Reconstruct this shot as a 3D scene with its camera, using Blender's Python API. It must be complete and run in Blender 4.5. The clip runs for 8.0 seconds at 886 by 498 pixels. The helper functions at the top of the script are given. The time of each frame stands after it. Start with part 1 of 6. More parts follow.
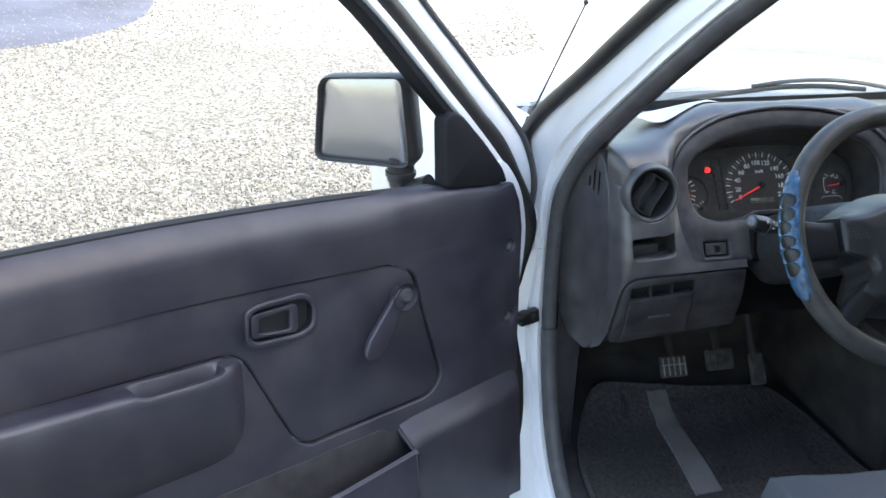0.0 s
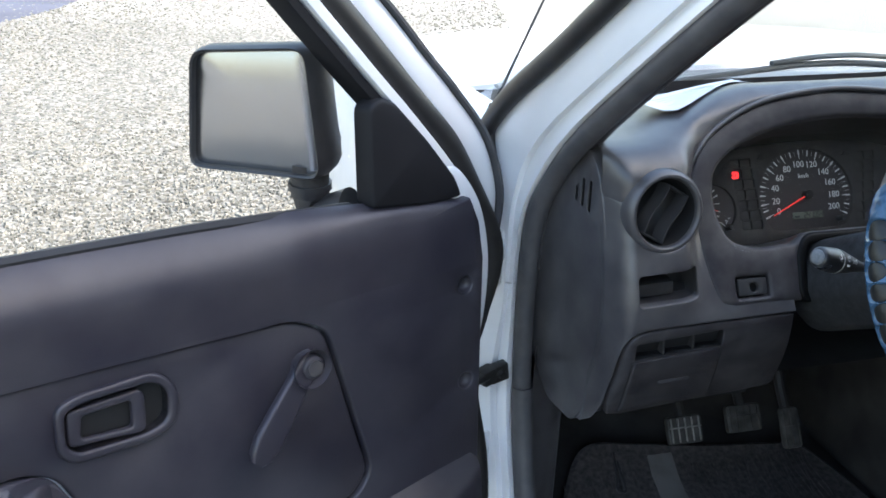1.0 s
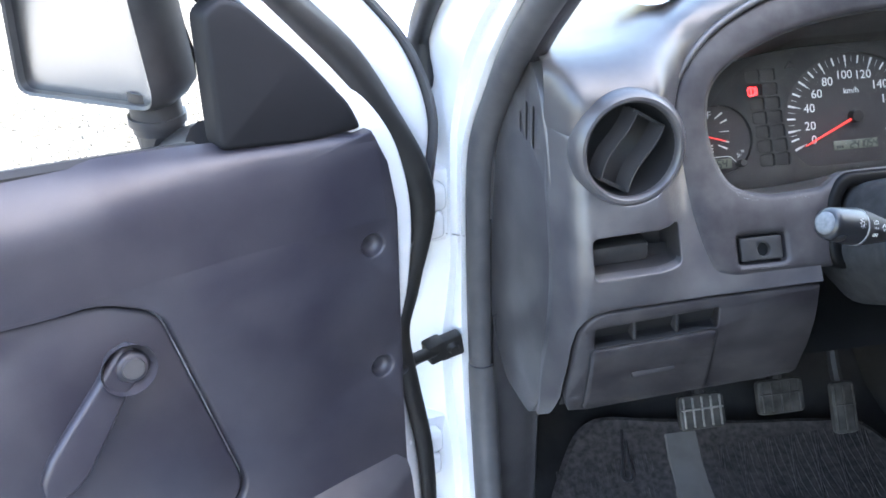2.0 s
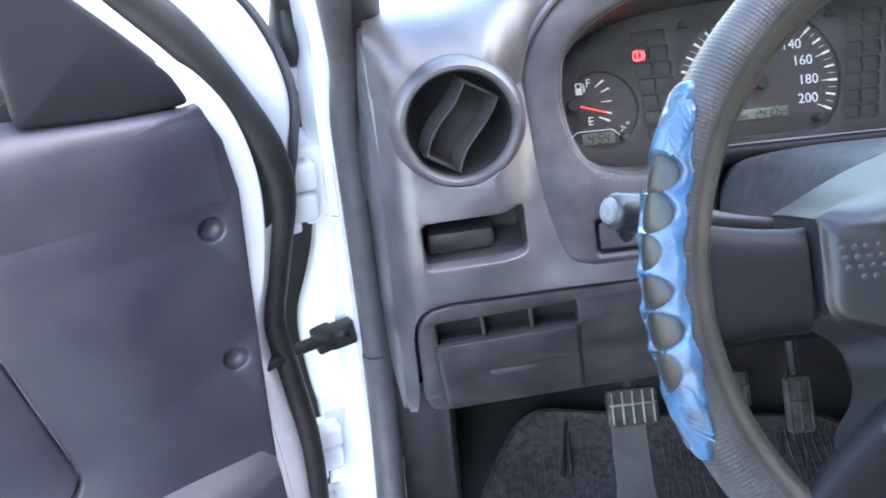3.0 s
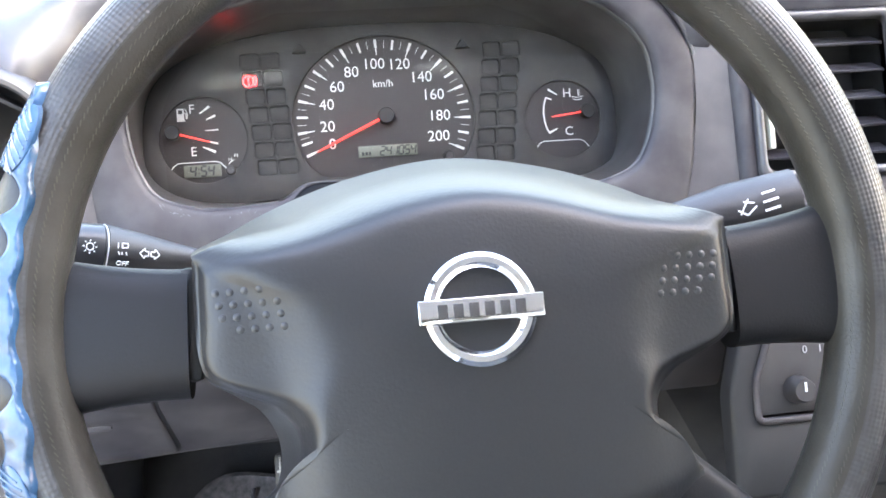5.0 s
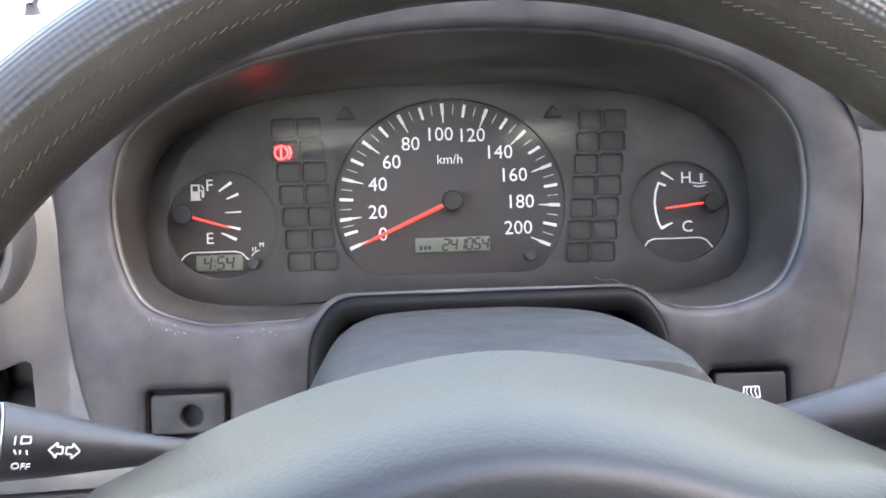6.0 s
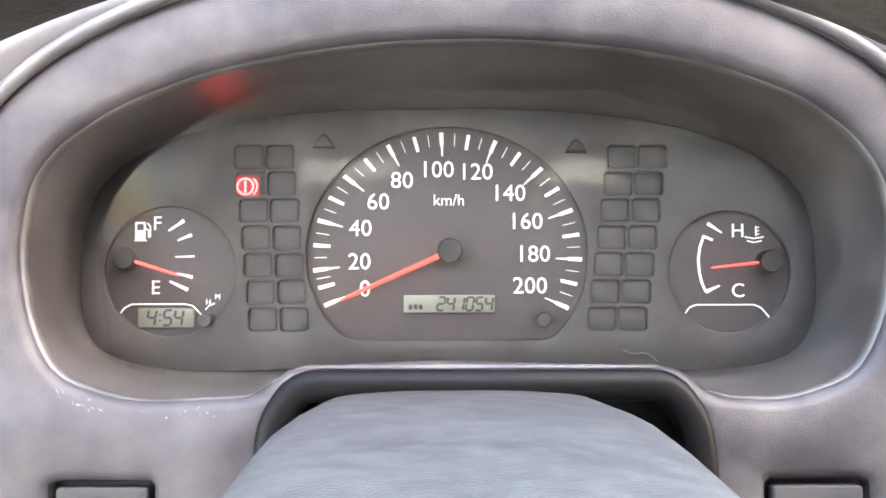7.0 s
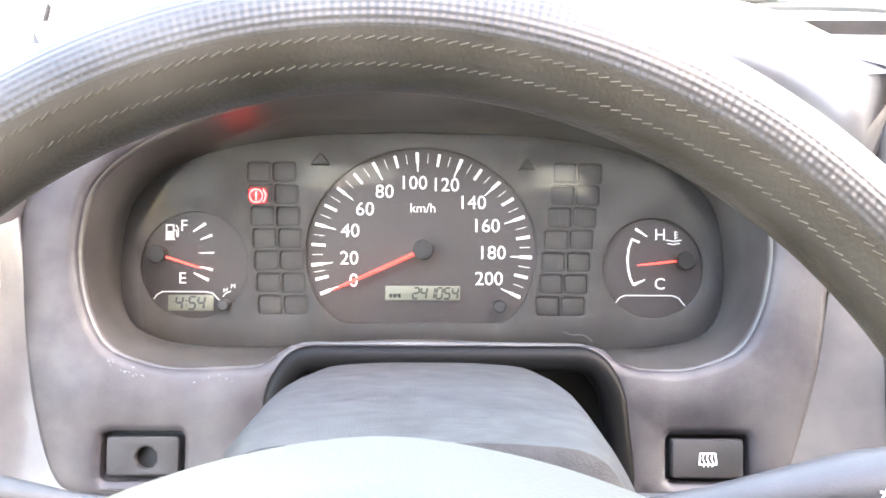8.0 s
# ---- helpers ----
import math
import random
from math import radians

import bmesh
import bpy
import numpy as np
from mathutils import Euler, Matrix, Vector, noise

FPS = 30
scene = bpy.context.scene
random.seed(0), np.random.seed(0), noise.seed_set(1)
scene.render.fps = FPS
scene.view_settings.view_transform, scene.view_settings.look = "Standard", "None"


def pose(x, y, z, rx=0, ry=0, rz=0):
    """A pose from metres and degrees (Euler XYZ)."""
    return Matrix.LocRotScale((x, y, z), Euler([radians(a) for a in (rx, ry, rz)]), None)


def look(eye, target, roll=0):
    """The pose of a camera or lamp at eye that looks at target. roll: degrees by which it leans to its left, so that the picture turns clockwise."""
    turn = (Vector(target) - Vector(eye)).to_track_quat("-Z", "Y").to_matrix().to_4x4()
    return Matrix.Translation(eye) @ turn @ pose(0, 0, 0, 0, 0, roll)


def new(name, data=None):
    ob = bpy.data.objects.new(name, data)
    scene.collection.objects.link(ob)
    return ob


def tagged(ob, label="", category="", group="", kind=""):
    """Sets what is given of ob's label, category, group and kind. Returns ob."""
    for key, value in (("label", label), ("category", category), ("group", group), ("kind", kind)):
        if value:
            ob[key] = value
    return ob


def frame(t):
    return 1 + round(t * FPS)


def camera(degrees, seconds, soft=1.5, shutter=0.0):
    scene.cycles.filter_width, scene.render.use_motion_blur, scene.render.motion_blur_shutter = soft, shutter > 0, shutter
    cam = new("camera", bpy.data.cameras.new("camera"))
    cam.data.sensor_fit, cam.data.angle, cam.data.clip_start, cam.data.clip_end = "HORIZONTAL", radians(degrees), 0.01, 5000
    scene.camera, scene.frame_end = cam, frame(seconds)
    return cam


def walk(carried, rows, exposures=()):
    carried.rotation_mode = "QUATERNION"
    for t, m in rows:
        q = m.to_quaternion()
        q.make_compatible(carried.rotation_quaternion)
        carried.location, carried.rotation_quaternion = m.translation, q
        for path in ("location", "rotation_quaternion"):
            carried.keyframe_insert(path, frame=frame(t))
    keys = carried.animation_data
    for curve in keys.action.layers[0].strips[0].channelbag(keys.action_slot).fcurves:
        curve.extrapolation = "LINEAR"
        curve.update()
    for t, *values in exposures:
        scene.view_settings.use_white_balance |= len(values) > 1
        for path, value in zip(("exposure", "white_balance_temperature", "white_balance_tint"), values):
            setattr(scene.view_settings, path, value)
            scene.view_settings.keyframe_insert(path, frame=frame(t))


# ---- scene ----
cam = camera(46.4, 8.0, 1.6, 0.12)
PATH = [
    (0, (-1.035, -1.623, 1.758), (-0.576, 0.158, 0.974), 1.7),
    (0.5, (-0.947, -1.359, 1.676), (-0.511, 0.445, 0.93), 1.6),
    (1, (-0.859, -1.144, 1.619), (-0.348, 0.613, 0.811), 1.8),
    (1.2, (-0.793, -1.075, 1.582), (-0.298, 0.68, 0.759), 1.6),
    (2.3, (-0.503, -0.851, 1.522), (-0.311, 0.851, 0.491), -3.1),
    (2.5, (-0.459, -0.838, 1.51), (-0.304, 0.86, 0.464), -3.8),
    (3, (-0.325, -0.836, 1.489), (-0.266, 0.883, 0.468), -5.2),
    (3.5, (-0.222, -0.847, 1.467), (-0.158, 0.892, 0.48), -5.3),
    (4, (-0.145, -0.823, 1.447), (0.038, 0.913, 0.471), -2.9),
    (4.2, (-0.12, -0.821, 1.442), (0.097, 0.916, 0.475), -2.2),
    (5.3, (-0.072, -0.734, 1.416), (0.207, 1.015, 0.488), 0.1),
    (5.5, (-0.066, -0.693, 1.411), (0.173, 1.067, 0.494), 0.1),
    (6, (-0.035, -0.591, 1.398), (0.054, 1.186, 0.485), -0.6),
    (6.5, (-0.01, -0.518, 1.376), (0.0, 1.274, 0.487), -0.6),
    (7, (-0.008, -0.48, 1.356), (0.013, 1.329, 0.502), 0.2),
    (7.5, (-0.002, -0.509, 1.381), (0.038, 1.29, 0.507), 0.3),
    (8, (0.010, -0.584, 1.417), (0.022, 1.21, 0.533), 0.5),
]
EXPOSURES = [(0.0, 2.12, 6080, 13), (0.5, 1.75, 6380, 13), (1.2, 2.11, 6000, 13), (2.3, 3.66, 6000, 17), (3.0, 3.76, 6050, 18), (4.2, 4.18, 6700, 20), (5.3, 4.19, 6800, 20), (6.0, 3.92, 7000, 20), (6.5, 4.45, 7250, 21), (7.0, 4.84, 7500, 22), (7.5, 5.15, 7550, 22), (8.0, 4.99, 7500, 22)]
walk(cam, [(t, look(eye, target, roll)) for t, eye, target, roll in PATH], EXPOSURES)

from mathutils.bvhtree import BVHTree

# world, sun, exposure
world = bpy.data.worlds.new("world")
scene.world = world
world.use_nodes = True
wn = world.node_tree
sky = wn.nodes.new("ShaderNodeTexSky")
sky.sky_type, sky.sun_disc = "NISHITA", False
SUN_DIR = Vector((1.0, -0.6, 1.3)).normalized()
sky.sun_elevation = math.asin(SUN_DIR.z)
sky.sun_rotation = math.atan2(SUN_DIR.x, SUN_DIR.y)
sky.air_density, sky.dust_density, sky.ozone_density = 1.8, 3.0, 1.0
wn.links.new(sky.outputs[0], wn.nodes["Background"].inputs[0])
wn.nodes["Background"].inputs[1].default_value = 0.15
sun = new("sun", bpy.data.lights.new("sun", "SUN"))
sun.data.energy, sun.data.angle, sun.data.color = 2.5, radians(0.5), (1.0, 0.95, 0.87)
sun.rotation_euler = SUN_DIR.to_track_quat("Z", "Y").to_euler()


# materials
def material(name, color, rough=0.5, metal=0.0, vary=0.15, vscale=6.0, grain=0.0, gscale=900.0, bump=0.0, bscale=900.0, coat=0.0, dust=0.0, dscale=18.0, dcolor=(0.42, 0.40, 0.37)):
    """A surface with broad variation, fine grain, relief and, where asked, patches of pale dust."""
    m = bpy.data.materials.new(name)
    m.use_nodes = True
    t = m.node_tree
    b = t.nodes["Principled BSDF"]
    tc = t.nodes.new("ShaderNodeTexCoord")

    def noise_at(scale, detail=3.0):
        n = t.nodes.new("ShaderNodeTexNoise")
        n.inputs["Scale"].default_value, n.inputs["Detail"].default_value = scale, detail
        t.links.new(tc.outputs["Object"], n.inputs["Vector"])
        return n.outputs["Fac"]

    def mix(fac, a, bb, lo=0.0, hi=1.0):
        r = t.nodes.new("ShaderNodeMapRange")
        r.inputs["From Min"].default_value, r.inputs["From Max"].default_value = 0.3, 0.7
        r.inputs["To Min"].default_value, r.inputs["To Max"].default_value = lo, hi
        t.links.new(fac, r.inputs["Value"])
        x = t.nodes.new("ShaderNodeMix")
        x.data_type = "RGBA"
        t.links.new(r.outputs[0], x.inputs["Factor"])
        for sock, val in ((x.inputs["A"], a), (x.inputs["B"], bb)):
            if isinstance(val, tuple):
                sock.default_value = (*val, 1)
            else:
                t.links.new(val, sock)
        return x.outputs["Result"]

    lo = tuple(c * (1 - vary) for c in color)
    hi = tuple(min(1, c * (1 + vary)) for c in color)
    out = mix(noise_at(vscale, 4), lo, hi)
    if grain:
        out = mix(noise_at(gscale, 2), out, tuple(c * 0.4 for c in color), 0, grain)
    if dust:
        out = mix(noise_at(dscale, 6), out, dcolor, 0, dust)
    t.links.new(out, b.inputs["Base Color"])
    rr = t.nodes.new("ShaderNodeMapRange")
    rr.inputs["To Min"].default_value, rr.inputs["To Max"].default_value = max(0.02, rough * 0.8), min(1, rough * 1.2)
    t.links.new(noise_at(vscale * 3, 3), rr.inputs["Value"])
    t.links.new(rr.outputs[0], b.inputs["Roughness"])
    b.inputs["Metallic"].default_value = metal
    b.inputs["Coat Weight"].default_value = coat
    b.inputs["Coat Roughness"].default_value = 0.08
    if bump:
        bp = t.nodes.new("ShaderNodeBump")
        bp.inputs["Strength"].default_value, bp.inputs["Distance"].default_value = bump, 0.0006
        t.links.new(noise_at(bscale, 2), bp.inputs["Height"])
        t.links.new(bp.outputs[0], b.inputs["Normal"])
    return m


def glowing(name, color, power):
    m = material(name, color, 0.4, vary=0.02)
    b = m.node_tree.nodes["Principled BSDF"]
    b.inputs["Emission Color"].default_value = (*color, 1)
    b.inputs["Emission Strength"].default_value = power
    return m


def clear(name, tint=(1, 1, 1), rough=0.02, base=0.04):
    """Thin clear sheet: see-through with a surface gloss."""
    m = bpy.data.materials.new(name)
    m.use_nodes = True
    t = m.node_tree
    t.nodes.remove(t.nodes["Principled BSDF"])
    tr, gl, mx, fr = (t.nodes.new(n) for n in ("ShaderNodeBsdfTransparent", "ShaderNodeBsdfGlossy", "ShaderNodeMixShader", "ShaderNodeLayerWeight"))
    lift, add = t.nodes.new("ShaderNodeMath"), t.nodes.new("ShaderNodeMath")
    lift.operation, add.operation = "POWER", "MULTIPLY_ADD"
    lift.inputs[1].default_value, add.inputs[1].default_value, add.inputs[2].default_value = 5.0, 0.85, base
    t.links.new(fr.outputs["Facing"], lift.inputs[0])
    t.links.new(lift.outputs[0], add.inputs[0])
    tr.inputs[0].default_value = (*tint, 1)
    gl.inputs["Roughness"].default_value = rough
    t.links.new(add.outputs[0], mx.inputs[0])
    t.links.new(tr.outputs[0], mx.inputs[1])
    t.links.new(gl.outputs[0], mx.inputs[2])
    t.links.new(mx.outputs[0], t.nodes["Material Output"].inputs[0])
    return m


DASH = material("dash_plastic", (0.0455, 0.0425, 0.0480), 0.31, vary=0.08, grain=0.25, gscale=1400, bump=0.22, bscale=1600, dust=0.12, dscale=25)
DASH_DARK = material("dash_trim_plastic", (0.0222, 0.0194, 0.0238), 0.42, vary=0.1, grain=0.25, gscale=1400, bump=0.35, bscale=1600, dust=0.10, dscale=30)
RECESS = material("recess_plastic", (0.026, 0.0245, 0.0235), 0.36, vary=0.1, grain=0.2, gscale=1400, bump=0.15, bscale=1600, dust=0.10, dscale=30)
PANEL = material("door_panel_plastic", (0.0250, 0.0228, 0.0340), 0.36, vary=0.08, grain=0.3, gscale=1300, bump=0.25, bscale=1500, dust=0.06, dscale=12)
BLACK = material("black_plastic", (0.0205, 0.0190, 0.0205), 0.45, vary=0.2, bump=0.2, dust=0.06, dscale=30)
SAIL = material("matt_black_trim", (0.010, 0.010, 0.012), 0.62, vary=0.2, bump=0.2)
SAIL.node_tree.nodes["Principled BSDF"].inputs["Specular IOR Level"].default_value = 0.25
# near-black: real on black trim, but inside wells and openings it stands for shade
VOID = material("black_trim_and_recess_shade", (0.012, 0.012, 0.013), 0.6, vary=0.2)
RUBBER = material("black_rubber", (0.013, 0.0125, 0.0125), 0.45, vary=0.25, bump=0.2, bscale=500, dust=0.06, dscale=40, dcolor=(0.2, 0.18, 0.15))
SEAL = material("grey_rubber_trim", (0.058, 0.056, 0.061), 0.5, vary=0.1, bump=0.2, dust=0.1, dscale=30)
WHITE = material("white_car_paint", (0.85, 0.855, 0.87), 0.25, vary=0.02, coat=0.6, dust=0.07, dscale=14, dcolor=(0.55, 0.52, 0.47))
CHROME = material("chrome", (0.78, 0.79, 0.80), 0.10, metal=1.0, vary=0.03)
STEEL = material("worn_metal", (0.45, 0.45, 0.44), 0.35, metal=0.9, vary=0.15)
HUB = material("wheel_pad_plastic", (0.0135, 0.014, 0.0152), 0.27, vary=0.08, grain=0.25, bump=0.22, bscale=650, coat=0.15, dust=0.0, dscale=22, dcolor=(0.3, 0.3, 0.3))
def knit_leather():
    """Black rim cover with a raised diamond knit, laid out along the rim."""
    m = material("knit_rim_cover", (0.030, 0.029, 0.029), 0.34, vary=0.2, coat=0.1, dust=0.06, dscale=35)
    t = m.node_tree
    t.nodes["Principled BSDF"].inputs["Specular IOR Level"].default_value = 0.4
    uv = t.nodes.new("ShaderNodeUVMap")
    sp = t.nodes.new("ShaderNodeSeparateXYZ")
    t.links.new(uv.outputs[0], sp.inputs[0])

    def math_node(op, a, b=None):
        n = t.nodes.new("ShaderNodeMath")
        n.operation = op
        for i, v in enumerate((a, b)):
            if v is None:
                continue
            if isinstance(v, (int, float)):
                n.inputs[i].default_value = v
            else:
                t.links.new(v, n.inputs[i])
        return n.outputs[0]
    u, v = math_node("MULTIPLY", sp.outputs[0], math.tau * 250), math_node("MULTIPLY", sp.outputs[1], math.tau * 25)
    h = math_node("MULTIPLY", math_node("SINE", math_node("ADD", u, v)), math_node("SINE", math_node("SUBTRACT", u, v)))
    bp = t.nodes.new("ShaderNodeBump")
    bp.inputs["Strength"].default_value, bp.inputs["Distance"].default_value = 0.28, 0.0006
    t.links.new(h, bp.inputs["Height"])
    t.links.new(bp.outputs[0], t.nodes["Principled BSDF"].inputs["Normal"])
    return m


for glossy, level in ((HUB, 0.42), (DASH, 0.7), (DASH_DARK, 0.28), (PANEL, 0.5)):
    glossy.node_tree.nodes["Principled BSDF"].inputs["Specular IOR Level"].default_value = level
hub_shader = HUB.node_tree.nodes["Principled BSDF"]
HUB.node_tree.links.remove(hub_shader.inputs["Roughness"].links[0])
hub_shader.inputs["Roughness"].default_value = 0.42
hub_shader.inputs["Coat Weight"].default_value, hub_shader.inputs["Coat Roughness"].default_value = 0.14, 0.32
KNIT = knit_leather()
LEATHER = material("brown_black_grip_leather", (0.025, 0.0225, 0.0175), 0.36, vary=0.25, bump=0.35, bscale=700, dust=0.05, dscale=35)
# the paler blue patches, set through dust, are glare put into the colour
BLUE = material("blue_grip_plastic", (0.020, 0.064, 0.130), 0.24, vary=0.55, vscale=70, coat=0.35, bump=0.5, bscale=160, dust=0.14, dscale=60, dcolor=(0.20, 0.32, 0.46))
SPOKE = material("wheel_spoke_plastic", (0.010, 0.010, 0.011), 0.46, vary=0.1, bump=0.2, bscale=900)
SPOKE.node_tree.nodes["Principled BSDF"].inputs["Specular IOR Level"].default_value = 0.2
DIMPLE = material("dimple_plastic", (0.024, 0.025, 0.027), 0.4, vary=0.1)
# scuttle and wiper greys are lifted to carry the glare on them
SCUTTLE = material("glare_grey_plastic", (0.27, 0.28, 0.275), 0.5, vary=0.15, bump=0.3, bscale=400, dust=0.2)
WIPER = material("glare_grey_metal", (0.09, 0.095, 0.09), 0.45, vary=0.2)
DUSTY = material("dusty_shroud_plastic", (0.024, 0.024, 0.025), 0.52, vary=0.3, vscale=22, grain=0.5, gscale=1300, bump=0.5, bscale=900, dust=0.30, dscale=110, dcolor=(0.095, 0.097, 0.10))
CELL = material("dark_lamp_window", (0.007, 0.0065, 0.0065), 0.5, vary=0.15)
SWITCH = material("switch_plastic", (0.022, 0.0215, 0.023), 0.55, vary=0.1, bump=0.2, bscale=1400, dust=0.05)
SCUFF = material("scuffed_plastic", (0.15, 0.157, 0.168), 0.7, vary=0.2, vscale=300)
CELLS = material("dark_grip_cell", (0.018, 0.0175, 0.016), 0.40, vary=0.3, vscale=60, bump=0.4, bscale=300)
PEDAL = material("dusty_pedal_rubber", (0.022, 0.020, 0.019), 0.6, vary=0.25, bump=0.4, bscale=500, dust=0.14, dscale=60)
WORN = material("worn_pedal_metal", (0.30, 0.29, 0.27), 0.45, metal=0.6, vary=0.3, vscale=60)
STALK = material("glossy_stalk_plastic", (0.018, 0.018, 0.020), 0.28, vary=0.1, coat=0.15)
FOAM = material("black_gasket_and_slot_shade", (0.004, 0.004, 0.0042), 0.40, vary=0.2)
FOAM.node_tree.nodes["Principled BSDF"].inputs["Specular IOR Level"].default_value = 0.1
STITCH = material("pale_thread", (0.072, 0.067, 0.056), 0.8, vary=0.2)
DUSTY.node_tree.nodes["Principled BSDF"].inputs["Specular IOR Level"].default_value = 0.35
LEATHER.node_tree.nodes["Principled BSDF"].inputs["Specular IOR Level"].default_value = 0.32
for dull in (STITCH, SCUFF, SWITCH):
    dull.node_tree.nodes["Principled BSDF"].inputs["Specular IOR Level"].default_value = 0.15
MAT = material("rubber_mat", (0.0190, 0.0170, 0.0180), 0.45, vary=0.3, bump=0.5, bscale=300, dust=0.65, dscale=120, dcolor=(0.135, 0.118, 0.110))
CARPET = material("grey_carpet", (0.019, 0.0165, 0.0170), 0.95, vary=0.3, bump=1.0, bscale=700, dust=0.3, dscale=12, dcolor=(0.12, 0.11, 0.1))
FABRIC = material("grey_seat_fabric", (0.125, 0.125, 0.130), 0.9, vary=0.12, grain=0.4, gscale=900, bump=0.8, bscale=900)
PRINT = material("faint_print", (0.42, 0.44, 0.47), 0.7, vary=0.1)
PAPER = material("white_paper", (0.72, 0.74, 0.76), 0.7, vary=0.05)
GAUGE = material("gauge_face", (0.0450, 0.0375, 0.0375), 0.6, vary=0.06, grain=0.1)
PLATE = material("gauge_plate", (0.0155, 0.0137, 0.0137), 0.6, vary=0.12, grain=0.15, dust=0.06, dscale=35)
MARK = material("white_print", (0.85, 0.85, 0.83), 0.5, vary=0.02)
GREYMARK = material("grey_print", (0.45, 0.45, 0.45), 0.5, vary=0.02)
# needles get a faint glow of their own, though they are no lamps
NEEDLE = glowing("red_needle_glow", (0.78, 0.05, 0.04), 0.22)
WARN = glowing("red_warning_lamp", (1.0, 0.03, 0.03), 1.5)
LCD = material("lcd_glass", (0.155, 0.165, 0.13), 0.25, vary=0.06)
LCD_INK = material("lcd_ink", (0.012, 0.014, 0.012), 0.4, vary=0.02)
GLASS = clear("window_glass", (0.93, 0.96, 0.95))
def dusty_lens():
    """Smoked clear sheet with a thin even film of dust on it."""
    m = clear("cluster_lens", (0.84, 0.83, 0.81), 0.06, 0.012)
    t = m.node_tree
    film, dust, grain = (t.nodes.new(n) for n in ("ShaderNodeMixShader", "ShaderNodeBsdfDiffuse", "ShaderNodeTexNoise"))
    tc, r = t.nodes.new("ShaderNodeTexCoord"), t.nodes.new("ShaderNodeMapRange")
    grain.inputs["Scale"].default_value, grain.inputs["Detail"].default_value = 22.0, 5.0
    r.inputs["From Min"].default_value, r.inputs["From Max"].default_value = 0.3, 0.75
    r.inputs["To Min"].default_value, r.inputs["To Max"].default_value = 0.010, 0.022
    dust.inputs["Color"].default_value = (0.46, 0.44, 0.38, 1)
    t.links.new(tc.outputs["Object"], grain.inputs["Vector"])
    t.links.new(grain.outputs["Fac"], r.inputs["Value"])
    t.links.new(r.outputs[0], film.inputs[0])
    sheet = t.nodes["Material Output"].inputs[0].links[0].from_socket
    t.links.new(sheet, film.inputs[1])
    t.links.new(dust.outputs[0], film.inputs[2])
    t.links.new(film.outputs[0], t.nodes["Material Output"].inputs[0])
    return m


LENS = dusty_lens()
MIRROR = material("mirror_glass", (0.42, 0.43, 0.46), 0.22, metal=1.0, vary=0.05, dust=0.2, dscale=8)


# mesh helpers
def part(name, bm, mat, parent=None, label="", smooth=40):
    """Links a bmesh as one mesh object, under a thing or a part."""
    if smooth:
        bm.normal_update()
        for f in bm.faces:
            f.smooth = True
        for e in bm.edges:
            e.smooth = not (len(e.link_faces) == 2 and e.calc_face_angle(0) > radians(smooth))
    me = bpy.data.meshes.new(name)
    bm.to_mesh(me)
    bm.free()
    me.materials.append(mat)
    ob = new(name, me)
    if parent is not None:
        ob.parent = parent
    if label:
        ob["label"] = label
    return ob


def thing(name, label, category, group="", kind=""):
    return tagged(new(name), label, category, group, kind)


def closed(points, n):
    """A smooth closed loop of n points through the given 2D or 3D points."""
    p = [Vector(q) for q in points]
    k, out = len(p), []
    for i in range(n):
        s = i * k / n
        j, f = int(s), s - int(s)
        a, b, c, d = (p[(j + q) % k] for q in (-1, 0, 1, 2))
        out.append(0.5 * (2 * b + (c - a) * f + (2 * a - 5 * b + 4 * c - d) * f * f + (3 * b - a - 3 * c + d) * f ** 3))
    return out


def spline(points, n):
    """n points of a smooth open line through the given points."""
    p = [Vector(q) for q in points]
    p = [2 * p[0] - p[1]] + p + [2 * p[-1] - p[-2]]
    out = []
    for i in range(n):
        s = i * (len(p) - 3) / (n - 1)
        j = min(int(s), len(p) - 4)
        f = s - j
        a, b, c, d = p[j:j + 4]
        out.append(0.5 * (2 * b + (c - a) * f + (2 * a - 5 * b + 4 * c - d) * f * f + (3 * b - a - 3 * c + d) * f ** 3))
    return out


def rounded(w, h, r, n=5):
    """A rectangle of w by h about the origin with rounded corners, as 2D points."""
    out = []
    for cx, cy, a0 in ((w / 2 - r, h / 2 - r, 0), (-w / 2 + r, h / 2 - r, 90), (-w / 2 + r, -h / 2 + r, 180), (w / 2 - r, -h / 2 + r, 270)):
        for i in range(n + 1):
            a = radians(a0 + 90 * i / n)
            out.append(Vector((cx + r * math.cos(a), cy + r * math.sin(a))))
    return out


def round_corners(points, r, n=4):
    """The polygon with each corner rounded."""
    p, out = [Vector(q) for q in points], []
    for i, c in enumerate(p):
        a, b = p[i - 1], p[(i + 1) % len(p)]
        rr = min(r, 0.45 * (a - c).length, 0.45 * (b - c).length)
        s, e = c + (a - c).normalized() * rr, c + (b - c).normalized() * rr
        for k in range(n + 1):
            f = k / n
            out.append(s * (1 - f) ** 2 + c * 2 * f * (1 - f) + e * f * f)
    return out


def offset(loop, d):
    """A 2D loop (counter-clockwise) moved inwards by d."""
    out, k = [], len(loop)
    for i in range(k):
        t = (loop[(i + 1) % k] - loop[i - 1])
        if t.length < 1e-9:
            t = Vector((1, 0))
        t.normalize()
        out.append(loop[i] + Vector((-t.y, t.x)) * d)
    return out


def ccw(loop):
    area = sum(a.x * b.y - b.x * a.y for a, b in zip(loop, loop[1:] + loop[:1]))
    return list(loop) if area > 0 else list(reversed(loop))


